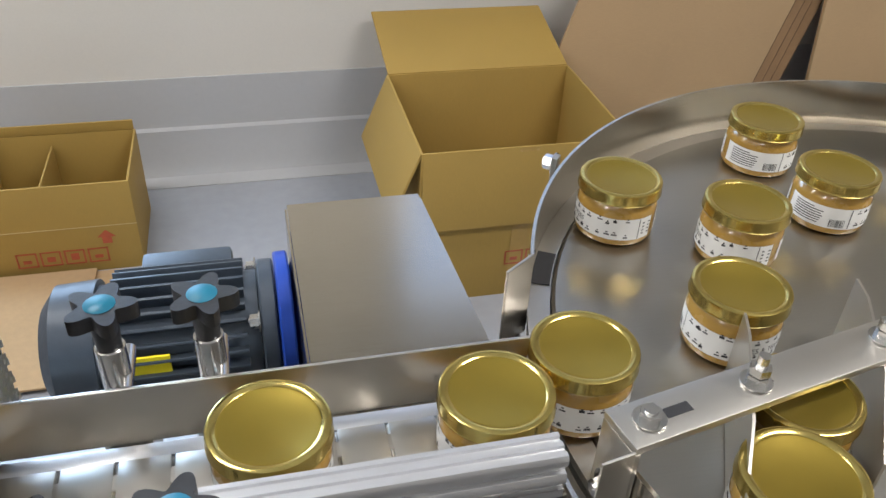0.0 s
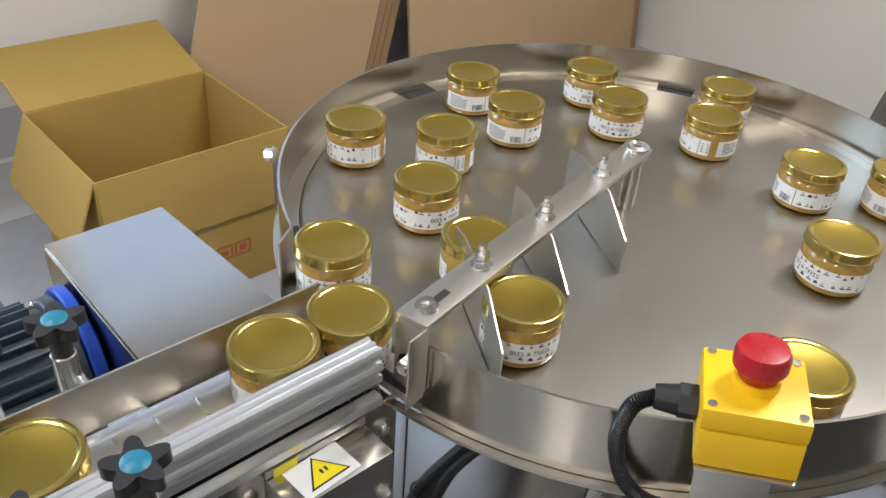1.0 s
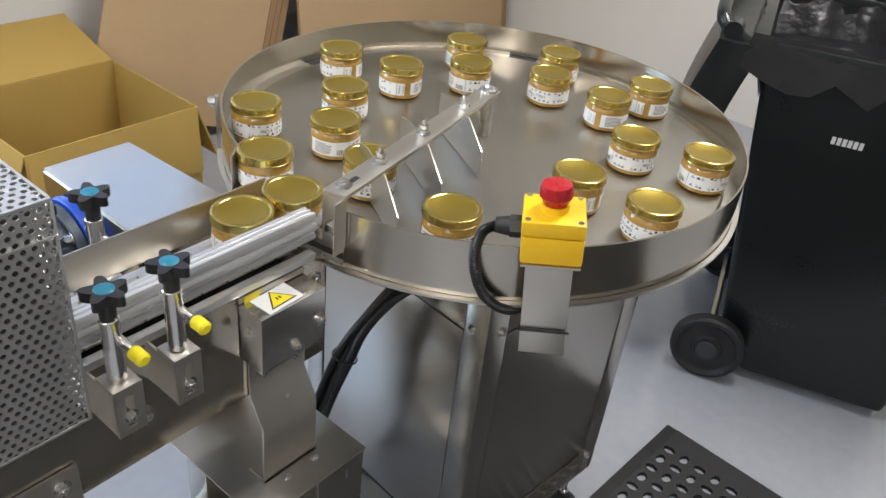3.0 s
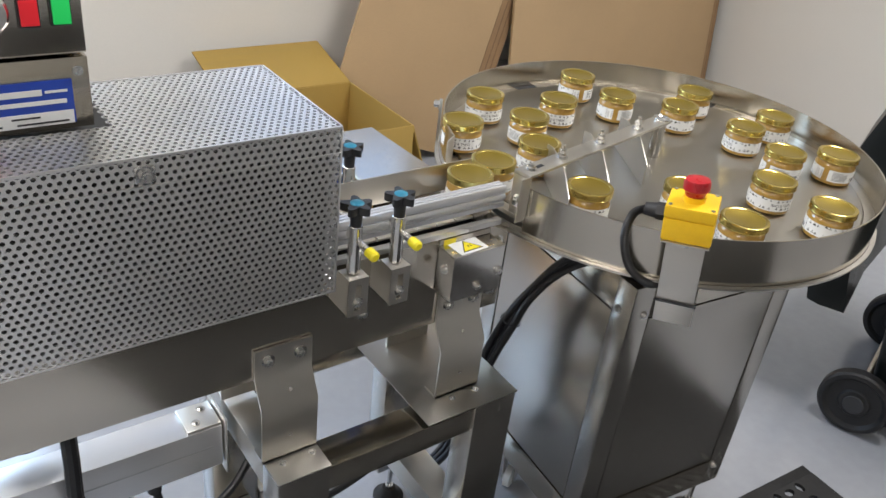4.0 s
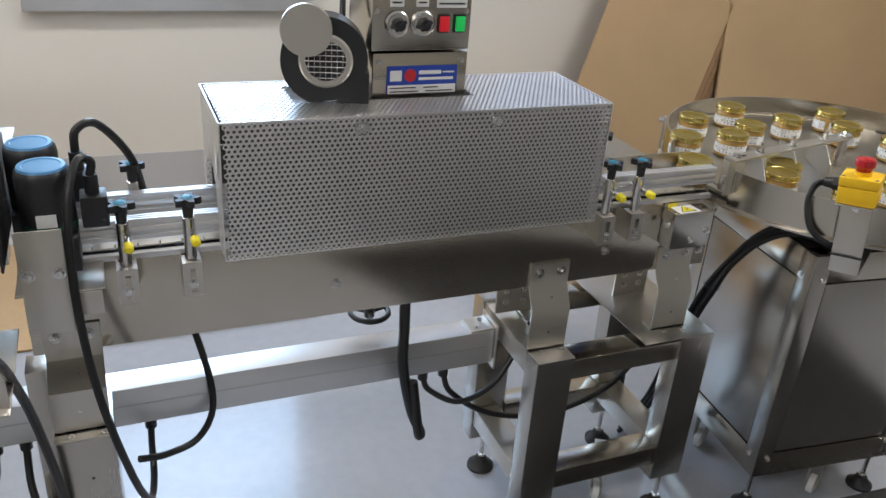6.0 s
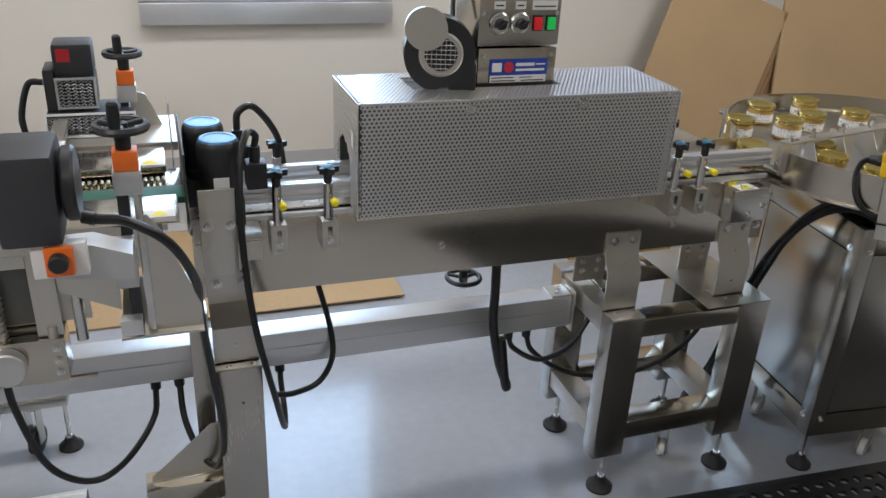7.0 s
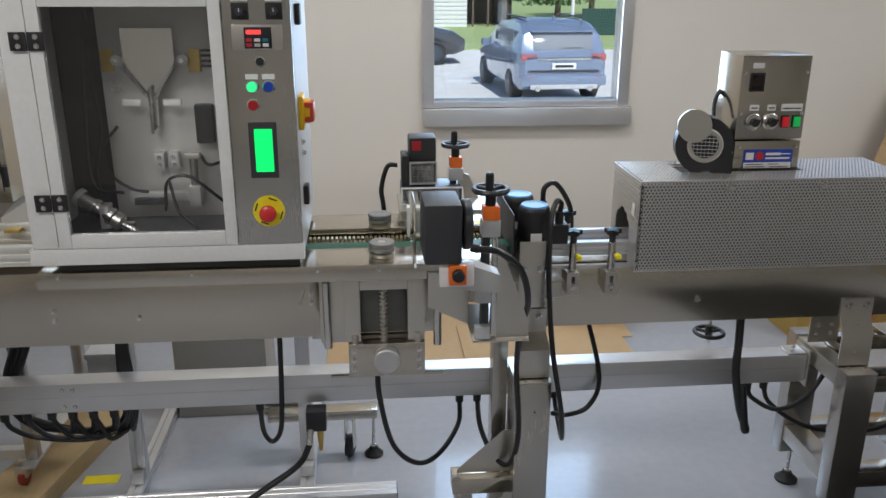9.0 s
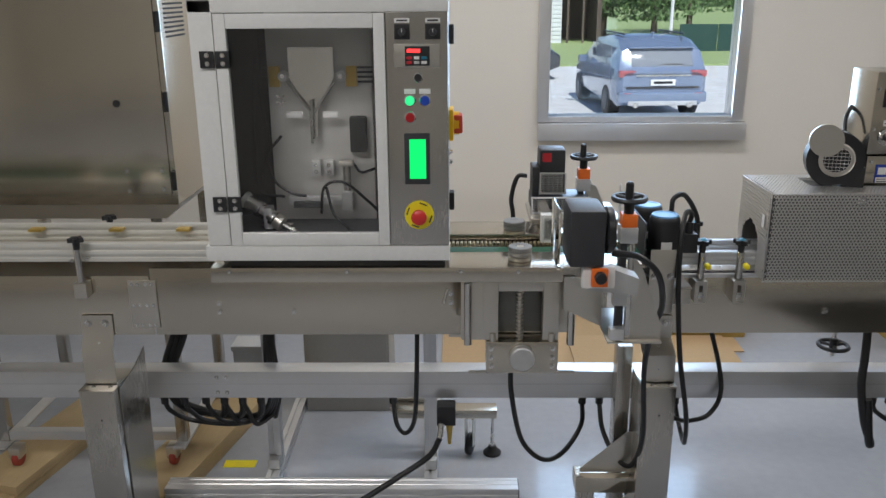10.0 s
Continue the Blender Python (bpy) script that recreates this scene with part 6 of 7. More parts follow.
# ---- vertical drive motors over the joint ----
bt = thing("belt_drive", "twin black gear motors with turquoise tops over the joint", "motor")
for x, y in ((-1.128, -0.03), (-1.150, 0.085)):
    mo2 = part("motor_can", lathe([(0, 0.99), (0.043, 0.99), (0.043, 1.086), (0.041, 1.096), (0.038, 1.100), (0, 1.100)], 36, Matrix.Translation((x, y, 0))), black_pl, bt, "black motor can")
    part("motor_top", lathe([(0, 1.1003), (0.038, 1.1003), (0.036, 1.104), (0.030, 1.1045), (0.028, 1.103), (0, 1.103)], 36, Matrix.Translation((x, y, 0))), mat("pale_blue_cap", (0.05, 0.19, 0.36), 0.35, 0.1), mo2, "pale blue motor top")
    part("gear_head", box(x - 0.042, x + 0.042, y - 0.042, y + 0.042, 0.928, 0.989, 0.003), black_pl, mo2)
    part("rating_plate", box(x - 0.016, x + 0.014, y - 0.0445, y - 0.0425, 1.012, 1.034, 0), paper, mo2)
    part("green_band", lathe([(0.0432, 1.004), (0.0436, 1.004), (0.0436, 1.010), (0.0432, 1.010), (0.0432, 1.004)], 30, Matrix.Translation((x, y, 0))), green_bt, mo2)
    part("terminal_box", box(x + 0.050, x + 0.092, y - 0.022, y + 0.022, 0.995, 1.050, 0.004), black_pl, mo2)
    part("terminal_gland", rod((x + 0.070, y, 1.050), (x + 0.070, y, 1.082), 0.0115, 12), black_pl, mo2)
part("motor_bracket", box(-1.178, -1.108, -0.104, -0.1005, 0.835, 1.022, 0.001), steel_sat, bt, "upright steel bracket")
part("motor_bracket_foot", box(-1.19, -1.055, -0.100, -0.004, 0.905, 0.909, 0.001), steel_sat, bt)
bolts(bt, [(-1.165, -0.104, 0.945), (-1.12, -0.104, 0.945)], (0, -1, 0), 0.007, 0.007)
part("side_guard", box(-1.200, -1.196, -0.115, 0.16, 0.96, 1.10, 0.001), dark_pl, bt, "thin dark guard plate")
part("rear_blade", prism([(0, 0), (0.03, 0), (0.026, 0.20), (0.016, 0.215), (0, 0.195)], 0.003, Matrix(((0, 0, 1, -1.215), (1, 0, 0, 0.16), (0, 1, 0, 0.93), (0, 0, 0, 1)))), alu, bt)
part("tie_plate", box(-1.107, -1.06, -0.103, -0.1, 0.862, 0.904, 0.001), steel_sat, bt)
part("bracket_return", box(-1.178, -1.174, -0.0995, -0.004, 0.835, 0.9045, 0.001), steel_sat, bt)

# ---- big cabinet behind the infeed ----
bc = thing("feeder_cabinet", "large brushed steel cabinet on legs behind the infeed", "machine cabinet")
part("cabinet_body", box(-3.9, -2.605, 0.30, 0.92, 1.05, 2.3, 0.004), steel_x, bc, "brushed steel cabinet body")
part("front_door", box(-3.88, -2.622, 0.292, 0.2985, 1.085, 2.28, 0.002), steel_x, bc, "brushed steel front door")
bm = prism([(0, 0), (-1.295, 0), (-1.295, -0.05), (-0.05, -0.05)], 0.52, Matrix(((1, 0, 0, -2.605), (0, 0, 1, 0.32), (0, 1, 0, 1.0495), (0, 0, 0, 1))))
part("cabinet_floor", bm, steel_sat, bc)
part("latch_hole", rod((-2.764, 0.2915, 1.376), (-2.764, 0.288, 1.376), 0.011, 18), ink, bc)
bolts(bc, [(-2.755, 0.2915, z) for z in (1.10, 1.165)] + [(-2.645, 0.2915, z) for z in (1.105, 1.165)], (0, -1, 0), 0.005, 0.003)
for k in range(11):
    part("vent_slot", box(-2.604, -2.6025, 0.34, 0.52, 1.57 + k * 0.014, 1.576 + k * 0.014, 0), ink, bc)
for z in (1.13, 1.38, 1.62):
    part("hinge", rod((-2.612, 0.296, z - 0.03), (-2.612, 0.296, z + 0.03), 0.008, 12), black_pl, bc)
for x, y in ((-2.70, 0.36), (-3.345, 0.36), (-2.70, 0.86), (-3.345, 0.86)):
    part("leg", box(x - 0.019, x + 0.019, y - 0.019, y + 0.019, 0.16, 0.999, 0.002), steel_z, bc)
part("low_rail", box(-3.325, -2.72, 0.343, 0.377, 0.165, 0.200, 0.002), alu, bc)
for x in (-2.70, -3.345):
    part("foot_rail", box(x - 0.022, x + 0.022, 0.30, 0.90, 0.150, 0.1595, 0.002), alu, bc)
timber = mat("pale_timber", (0.46, 0.34, 0.18), 0.75, 0, 0.2, 4, 0.3, 30, (12, 1, 12))
for x, y in ((-2.735, 0.345), (-3.30, 0.335), (-2.70, 0.86), (-3.345, 0.86)):
    c = part("caster_fork", box(x - 0.02, x + 0.02, y - 0.025, y + 0.025, 0.105, 0.149, 0.004), steel_sat, bc)
    part("red_wheel", rod((x - 0.012, y, 0.102), (x + 0.012, y, 0.102), 0.032, 24, bevel=0.004), mat("red_wheel_rubber", (0.35, 0.05, 0.035), 0.5), c, "red caster wheel")
for x, y, z, ln in ((-2.715, 0.50, 0.0, 0.80), (-3.285, 0.50, 0.0, 0.66), (-3.275, 0.515, 0.0355, 0.62)):
    solid("wood_packing", box(-0.105, 0.105, -ln / 2, ln / 2, 0.0, 0.069 if x > -3 else 0.034, 0.004), timber, "pale timber plank lying under a caster", "plank", "planks", "", Matrix.Translation((x, y, z)) @ pose(0, 0, 0, 0, 0, -13))

# ---- frame of T-slot profiles under the applicator ----
tf = thing("profile_frame", "frame of grooved aluminium profiles under the applicator", "frame")
for x in (-2.375, -1.805):
    t_slot((x, 0.40, 0.045), (x, 0.40, 0.77), 0.045, tf, "upright", "z")
    t_slot((x, -0.02, 0.0225), (x, 1.05, 0.0225), 0.045, tf, "foot_profile", "y")
    part("corner_angle", box(x - 0.02, x + 0.02, 0.34, 0.376, 0.046, 0.085, 0.003), alu_cast, tf)
part("lower_profile", extrusion(0.13, 0.20, 0.046, 0.105, -2.70, -1.505), alu, tf, "grooved lower profile")
part("profile_end", box(-1.5045, -1.502, 0.132, 0.198, 0.048, 0.103, 0.001), dark_pl, tf)
part("cross_profile", box(-2.35, -1.83, 0.38, 0.42, 0.36, 0.40, 0.003), alu, tf)
eb2 = thing("electrical_box", "grey steel electrical cabinet standing behind the frame", "electrical cabinet")
part("box_body", box(-2.345, -1.99, 0.86, 1.15, 0.0, 0.75, 0.004), mat("grey_beige_steel", (0.40, 0.385, 0.35), 0.45, 0.5, 0.08, 4), eb2)
part("door_leaf", box(-2.335, -2.0, 0.853, 0.8595, 0.06, 0.74, 0.002), mat("grey_beige_steel", (0.40, 0.385, 0.35)), eb2)
jb = thing("junction_box", "pale grey plastic junction box on the frame", "junction box")
part("box_body", box(-2.515, -2.41, 0.43, 0.52, 0.395, 0.475, 0.004), grey_pt, jb)
part("box_lid", box(-2.52, -2.405, 0.425, 0.525, 0.4755, 0.495, 0.004), grey_pt, jb)
part("bracket", box(-2.409, -2.399, 0.44, 0.50, 0.40, 0.46, 0.001), steel_sat, jb)
tp = structure("trim", box(-2.59, -2.47, 0.425, 0.475, 0.0008, 0.0016, 0), yellow_cap, "strip of yellow tape on the floor", "tape")
# trolley parts seen under the line
tr = thing("low_trolley", "low steel trolley on a caster and a levelling foot", "trolley")
part("base_rail", box(-1.95, -1.56, 0.50, 0.56, 0.165, 0.20, 0.003), steel_x, tr)
for k in range(4):
    part("vent_slat", box(-1.97, -1.83, 0.572, 0.60, 0.155 + k * 0.016, 0.165 + k * 0.016, 0.001), steel_sat, tr)
caster(tr, -1.66, 0.53, 0.164, 0.042, 70, rubber)
level_foot(tr, -1.575, 0.53, 0.166, 0.034)
part("bracket", box(-1.735, -1.655, -0.04, 0.05, 0.735, 0.768, 0.002), steel_sat, tr)
rg = thing("air_regulator", "small air regulator with brass valve and black hose", "air regulator")
part("regulator_body", box(-1.775, -1.715, 0.06, 0.11, 0.385, 0.452, 0.004), black_pl, rg)
part("brass_valve", rod((-1.735, 0.08, 0.384), (-1.735, 0.08, 0.31), 0.012, 14, 0.005), mat("brass_yellow", (0.55, 0.38, 0.10)), rg)
part("elbow", rod((-1.76, 0.05, 0.40), (-1.765, 0.03, 0.36), 0.010, 14), bolt_m, rg)
part("hose", tube([(-1.765, 0.03, 0.36), (-1.80, 0.02, 0.30), (-1.90, 0.0, 0.235), (-2.03, -0.03, 0.16), (-2.20, -0.06, 0.07), (-2.35, -0.08, 0.012), (-2.6, -0.1, 0.010)], 0.0095, 10, 8), cable_m, rg, "black air hose")


def cable(points, r, label, group="line cables", ends=()):
    c = solid("cable", tube(points, r, 10, 8), cable_m, label, "cable", group)
    return c


def gland(x, z, y=0.105):
    return rod((x, y, z), (x, y, z - 0.030), 0.0125, 14)


gl = []
for x in (-1.918, -1.305, -1.250, -1.005, -0.372, -0.318, -2.665, -2.60, -2.53, -2.47, -2.41, -2.35):
    part("cable_gland", gland(x, 0.4545, 0.14), black_pl, beam)
cable([(-1.918, 0.14, 0.43), (-1.905, 0.10, 0.37), (-1.875, 0.06, 0.36), (-1.845, 0.03, 0.42), (-1.835, 0.02, 0.55), (-1.83, 0.02, 0.74)], 0.0075, "black cable looping under the beam")
cable([(-1.305, 0.14, 0.43), (-1.315, 0.08, 0.38), (-1.38, -0.02, 0.345), (-1.45, -0.08, 0.352), (-1.52, -0.12, 0.44), (-1.555, -0.14, 0.60), (-1.56, -0.15, 0.71)], 0.0075, "black cable looping up to the height adjuster")
cable([(-1.250, 0.14, 0.43), (-1.245, 0.08, 0.36), (-1.215, 0.0, 0.31), (-1.18, -0.06, 0.32), (-1.165, -0.11, 0.45), (-1.185, -0.15, 0.68), (-1.195, -0.24, 0.84), (-1.20, -0.34, 0.95), (-1.235, -0.42, 1.06), (-1.29, -0.45, 1.115), (-1.337, -0.445, 1.122)], 0.0078, "thick black servo cable looping down the post")
cable([(-1.058, -0.03, 1.08), (-1.055, -0.032, 1.105), (-1.075, -0.05, 1.112), (-1.095, -0.09, 1.05), (-1.10, -0.125, 0.9), (-1.085, -0.14, 0.72), (-1.05, -0.13, 0.53), (-1.025, -0.06, 0.40), (-1.012, 0.02, 0.378), (-1.008, 0.10, 0.41), (-1.005, 0.14, 0.43)], 0.0072, "thick black motor cable hanging before the conveyor")
cable([(-1.08, 0.085, 1.08), (-1.075, 0.09, 1.118), (-1.04, 0.10, 1.125), (-0.99, 0.13, 1.05), (-0.97, 0.17, 0.95), (-0.95, 0.19, 0.80), (-0.90, 0.15, 0.65), (-0.875, 0.10, 0.50), (-0.91, 0.08, 0.42), (-0.98, 0.06, 0.405), (-1.035, 0.03, 0.43)], 0.0075, "black motor cable looping down behind the conveyor")
cable([(-0.445, 0.10, 0.735), (-0.45, 0.08, 0.62), (-0.452, 0.07, 0.52), (-0.43, 0.06, 0.40), (-0.405, 0.055, 0.335), (-0.412, 0.05, 0.34), (-0.43, 0.06, 0.48)], 0.0125, "thick black cable hanging with a looped end")
cable([(-0.372, 0.14, 0.43), (-0.36, 0.12, 0.40), (-0.29, 0.09, 0.372), (-0.20, 0.09, 0.41), (-0.12, 0.12, 0.50), (-0.06, 0.16, 0.56)], 0.0075, "black cable looping to the stand")
cable([(-0.318, 0.14, 0.43), (-0.30, 0.12, 0.38), (-0.2, 0.10, 0.31), (-0.05, 0.10, 0.27), (0.10, 0.12, 0.27), (0.22, 0.14, 0.31), (0.31, 0.16, 0.40), (0.345, 0.16, 0.52)], 0.0075, "black cable looping through the stand")
for k, x in enumerate((-2.665, -2.60, -2.53, -2.47, -2.41)):
    xe = -2.335 + 0.006 * k
    xm = 0.5 * (x + xe)
    cable([(x, 0.14, 0.43), (x + 0.012, 0.15, 0.39), (x + 0.3 * (xm - x) + 0.02, 0.17, 0.345 - 0.004 * k), (xm + 0.03, 0.19 + 0.012 * k, 0.318 + 0.004 * k), (xm + 0.6 * (xe - xm), 0.20 + 0.01 * k, 0.332 - 0.003 * k), (xe, 0.19 + 0.01 * k, 0.40), (xe - 0.004, 0.20 + 0.01 * k, 0.50), (xe - 0.01, 0.24, 0.62), (xe + 0.01, 0.26, 0.75)], 0.0078, "black cable sagging in a loop under the beam")
for k in range(3):
    cable([(-2.35 + 0.0 * k - 0.06 * k, 0.15, 0.43), (-2.37 - 0.06 * k, 0.18, 0.36), (-2.46 - 0.04 * k, 0.23, 0.325 + 0.004 * k), (-2.60 - 0.02 * k, 0.25, 0.345), (-2.69, 0.26, 0.40), (-2.70 + 0.015 * k, 0.27, 0.50), (-2.66 + 0.018 * k, 0.28, 0.62), (-2.625 + 0.016 * k, 0.29, 0.80)], 0.0115, "thick black cable rising behind the beam")
cable([(-1.478, 0.40, 1.12), (-1.51, 0.40, 1.115), (-1.53, 0.38, 1.05), (-1.525, 0.36, 1.0), (-1.52, 0.34, 0.9)], 0.0075, "black servo cable curving down behind the line")

# ---- cardboard ----


def open_carton(name, x0, x1, y0, y1, hgt, flaps, label, m=None, crease=None, tape=True, marks=True):
    """An open corrugated carton with standing and hanging flaps."""
    c = thing(name, label, "carton", m, "cartons")
    th = 0.006
    part("front_wall", box(x0, x1, y0, y0 + th, 0, hgt, 0.0015), card_y, c)
    part("back_wall", box(x0, x1, y1 - th, y1, 0, hgt, 0.0015), card_y, c)
    part("side_wall", box(x0, x0 + th, y0 + th, y1 - th, 0, hgt, 0.0015), card_y, c)
    part("side_wall", box(x1 - th, x1, y0 + th, y1 - th, 0, hgt, 0.0015), card_y, c)
    part("bottom", box(x0 + th, x1 - th, y0 + th, y1 - th, 0.001, 0.007, 0), card_y, c)
    for kind, ln, lean in flaps:
        if kind == "back":
            fm = Matrix.Translation((0, y1 - th / 2, hgt)) @ pose(0, 0, 0, lean, 0, 0)
            bm = box(x0 + 0.004, x1 - 0.004, -th / 2, th / 2, 0.001, ln, 0.0015, fm)
        elif kind == "front":
            fm = Matrix.Translation((0, y0 + th / 2, hgt)) @ pose(0, 0, 0, lean, 0, 0)
            bm = box(x0 + 0.004, x1 - 0.004, -th / 2, th / 2, 0.001, ln, 0.0015, fm)
        elif kind == "left":
            fm = Matrix.Translation((x0 + th / 2, 0, hgt)) @ pose(0, 0, 0, 0, lean, 0)
            bm = box(-th / 2, th / 2, y0 + 0.004, y1 - 0.004, 0.001, ln, 0.0015, fm)
        else:
            fm = Matrix.Translation((x1 - th / 2, 0, hgt)) @ pose(0, 0, 0, 0, lean, 0)
            bm = box(-th / 2, th / 2, y0 + 0.004, y1 - 0.004, 0.001, ln, 0.0015, fm)
        part("flap", bm, card_y, c)
    cx = (x0 + x1) / 2
    if tape:
        part("tape", box(cx - 0.025, cx + 0.025, y0 - 0.001, y0 - 0.0003, 0.02, hgt - 0.002, 0), tape_m, c, "brown packing tape")
        part("tape", box(cx - 0.025, cx + 0.025, y0 + th + 0.0003, y0 + th + 0.001, hgt - 0.08, hgt - 0.002, 0), tape_m, c)
    if crease:
        part("crease", box(x0, x1, y0 - 0.0012, y0 - 0.0002, crease, crease + 0.002, 0), mat("pale_crease", (0.55, 0.42, 0.2), 0.7), c)
    return c


big = open_carton("carton", 0.467, 1.008, 1.335, 1.802, 0.45, (("back", 0.30, -75), ("left", 0.20, -158), ("right", 0.20, 160), ("front", 0.215, 175.5)), "large open cardboard carton standing on the floor by the wall")


def carton_marks(c, x0, y, z0, n, s):
    """Red printed handling marks: small framed squares and an arrow."""
    mk = mat("faded_red_print", (0.42, 0.09, 0.04), 0.7, 0, 0.2, 30)
    for k in range(n):
        x = x0 + k * s * 1.15
        bm = bmesh.new()
        for a in ((x, x + s, z0, z0 + s * 0.08), (x, x + s, z0 + s * 0.8, z0 + s * 0.88), (x, x + s * 0.08, z0, z0 + s * 0.88), (x + s * 0.92, x + s, z0, z0 + s * 0.88)):
            quad_box(bm, a[0], a[1], y - 0.0016, y - 0.0008, a[2], a[3])
        quad_box(bm, x + s * 0.3, x + s * 0.7, y - 0.0016, y - 0.0008, z0 + s * 0.25, z0 + s * (0.45 + 0.1 * (k % 3)))
        part("handling_mark", bm, mk, c)


carton_marks(big, 0.70, 1.335, 0.10, 3, 0.05)
small = open_carton("carton", -0.63, -0.238, 1.632, 1.93, 0.272, (("back", 0.03, 0),), "small open cardboard carton standing on the floor", None, 0.142, False)
carton_marks(small, -0.555, 1.632, 0.03, 4, 0.052)
bm = prism([(-0.012, 0), (0.012, 0), (0.012, 0.02), (0.024, 0.02), (0, 0.042), (-0.024, 0.02), (-0.012, 0.02)], 0.0008, Matrix(((1, 0, 0, -0.32), (0, 0, -1, 1.6308), (0, 1, 0, 0.088), (0, 0, 0, 1))))
part("arrow_mark", bm, mat("faded_red_print", (0.42, 0.09, 0.04)), small)
part("divider", box(-0.47, -0.465, 1.64, 1.92, 0.01, 0.24, 0.001), card_y, small)
solid("cardboard_sheet", box(-0.75, -0.30, 1.45, 1.62, 0.001, 0.007, 0.001), card, "flat cardboard sheet lying on the floor", "cardboard", "flat cardboard")


def flat_boxes(name, x, y, wid, hgt, turn, lean, n, label, th=0.012):
    """Flattened cartons leaning on the wall, one behind another."""
    c = thing(name, label, "cardboard", None, "leaning cardboard")
    rng = random.Random(3)
    for k in range(n):
        m = Matrix.Translation((x + 0.045 * k, y + k * (th + 0.002), 0)) @ pose(0, 0, 0, lean, 0, 0) @ pose(0, 0, 0, 0, turn + rng.uniform(-1, 1) * (k > 0), 0)
        # cartons behind the front one carry their shade in a darker colour
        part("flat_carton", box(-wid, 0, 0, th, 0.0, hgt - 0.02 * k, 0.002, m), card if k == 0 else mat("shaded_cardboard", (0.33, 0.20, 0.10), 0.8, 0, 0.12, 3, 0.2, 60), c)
        part("cut_edge", box(0.0005, 0.0025, 0.001, th - 0.001, 0.01, hgt - 0.03 - 0.02 * k, 0, m), card_d, c)
    return c


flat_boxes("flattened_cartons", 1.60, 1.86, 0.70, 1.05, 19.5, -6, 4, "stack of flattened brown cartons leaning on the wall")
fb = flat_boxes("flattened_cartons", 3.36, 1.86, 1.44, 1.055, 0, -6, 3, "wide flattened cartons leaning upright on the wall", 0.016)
m = Matrix.Translation((1.94, 1.86, 0)) @ pose(0, 0, 0, -6, 0, 0)
bm = bmesh.new()
for k in range(60):
    quad_box(bm, 0.04 + k * 0.02, 0.05 + k * 0.02, 0.05, 0.056 + 0.01 * (k % 2), 0.98, 1.075, m)
part("corrugated_pads", bm, card, fb, "corrugated pads standing behind")
# cardboard flat on the floor below the window
fl1 = solid("cardboard_sheet", box(-1.78, -0.93, 1.20, 2.02, 0.001, 0.010, 0.002), card, "large flat cardboard sheet lying on the floor", "cardboard", "flat cardboard")
fl2 = solid("cardboard_sheet", box(-1.15, -0.36, 1.17, 1.62, 0.011, 0.018, 0.002, pose(0, 0, 0, 0, 0, 0)), card, "flat cardboard sheet with torn edges on the floor", "cardboard", "flat cardboard")

# ---- wheeled bin ----
bn = thing("wheeled_bin", "black-green wheeled bin with bag and hanging lid", "wheelie bin", Matrix.Translation((1.660, -0.235, 0)) @ pose(0, 0, 0, 0, 0, 17.5))
# local: x to the far side, -y towards its front
D2, W2 = 0.42, 0.50


def taper(x0, x1, y0, y1, z0, X0_, X1_, Y0_, Y1_, z1):
    bm = bmesh.new()
    lo = [bm.verts.new(p) for p in ((x0, y0, z0), (x1, y0, z0), (x1, y1, z0), (x0, y1, z0))]
    hi = [bm.verts.new(p) for p in ((X0_, Y0_, z1), (X1_, Y0_, z1), (X1_, Y1_, z1), (X0_, Y1_, z1))]
    bm.faces.new(lo[::-1])
    for i in range(4):
        j = (i + 1) % 4
        bm.faces.new((lo[i], lo[j], hi[j], hi[i]))
    bmesh.ops.bevel(bm, geom=[e for e in bm.edges if len(e.link_faces) == 2], offset=0.02, segments=3, profile=0.6, affect="EDGES")
    return bm


part("bin_body", taper(0.0, 0.48, -0.44, 0.02, 0.025, -0.045, 0.535, -0.56, 0.15, 0.955), bin_m, bn, "tapered black-green body")
bm = bmesh.new()
for a in ((-0.06, 0.55, -0.60, -0.562), (-0.06, 0.55, 0.152, 0.19), (-0.06, -0.046, -0.5615, 0.1515), (0.537, 0.55, -0.5615, 0.1515)):
    quad_box(bm, a[0], a[1], a[2], a[3], 0.925, 0.985, None, 0.006)
part("rim", bm, bin_m, bn)
bag = bmesh.new()
rng = random.Random(9)
ring_o, ring_t, ring_i = [], [], []
N = 72
for k in range(N):
    a = 2 * math.pi * k / N
    c, s = math.cos(a), math.sin(a)
    q = max(abs(c), abs(s))
    ex, ey = 0.245 + 0.31 * c / q, -0.205 + 0.40 * s / q
    j = rng.uniform(-0.008, 0.008)
    ring_o.append(bag.verts.new((ex * 1.0 + 0.008 * c, ey + 0.008 * s, 0.90 + rng.uniform(-0.03, 0.02))))
    ring_t.append(bag.verts.new((ex - 0.01 * c, ey - 0.01 * s, 0.995 + j)))
    ring_i.append(bag.verts.new((0.245 + (ex - 0.245) * 0.85, -0.205 + (ey + 0.205) * 0.85, 0.85 + j * 4)))
for k in range(N):
    j = (k + 1) % N
    bag.faces.new((ring_o[k], ring_o[j], ring_t[j], ring_t[k]))
    bag.faces.new((ring_t[k], ring_t[j], ring_i[j], ring_i[k]))
bag.faces.new(ring_i)
part("bin_bag", bag, bag_m, bn, "crumpled black bin bag over the rim")
part("axle", rod((-0.03, 0.055, 0.10), (0.51, 0.055, 0.10), 0.010, 12), steel_sat, bn)
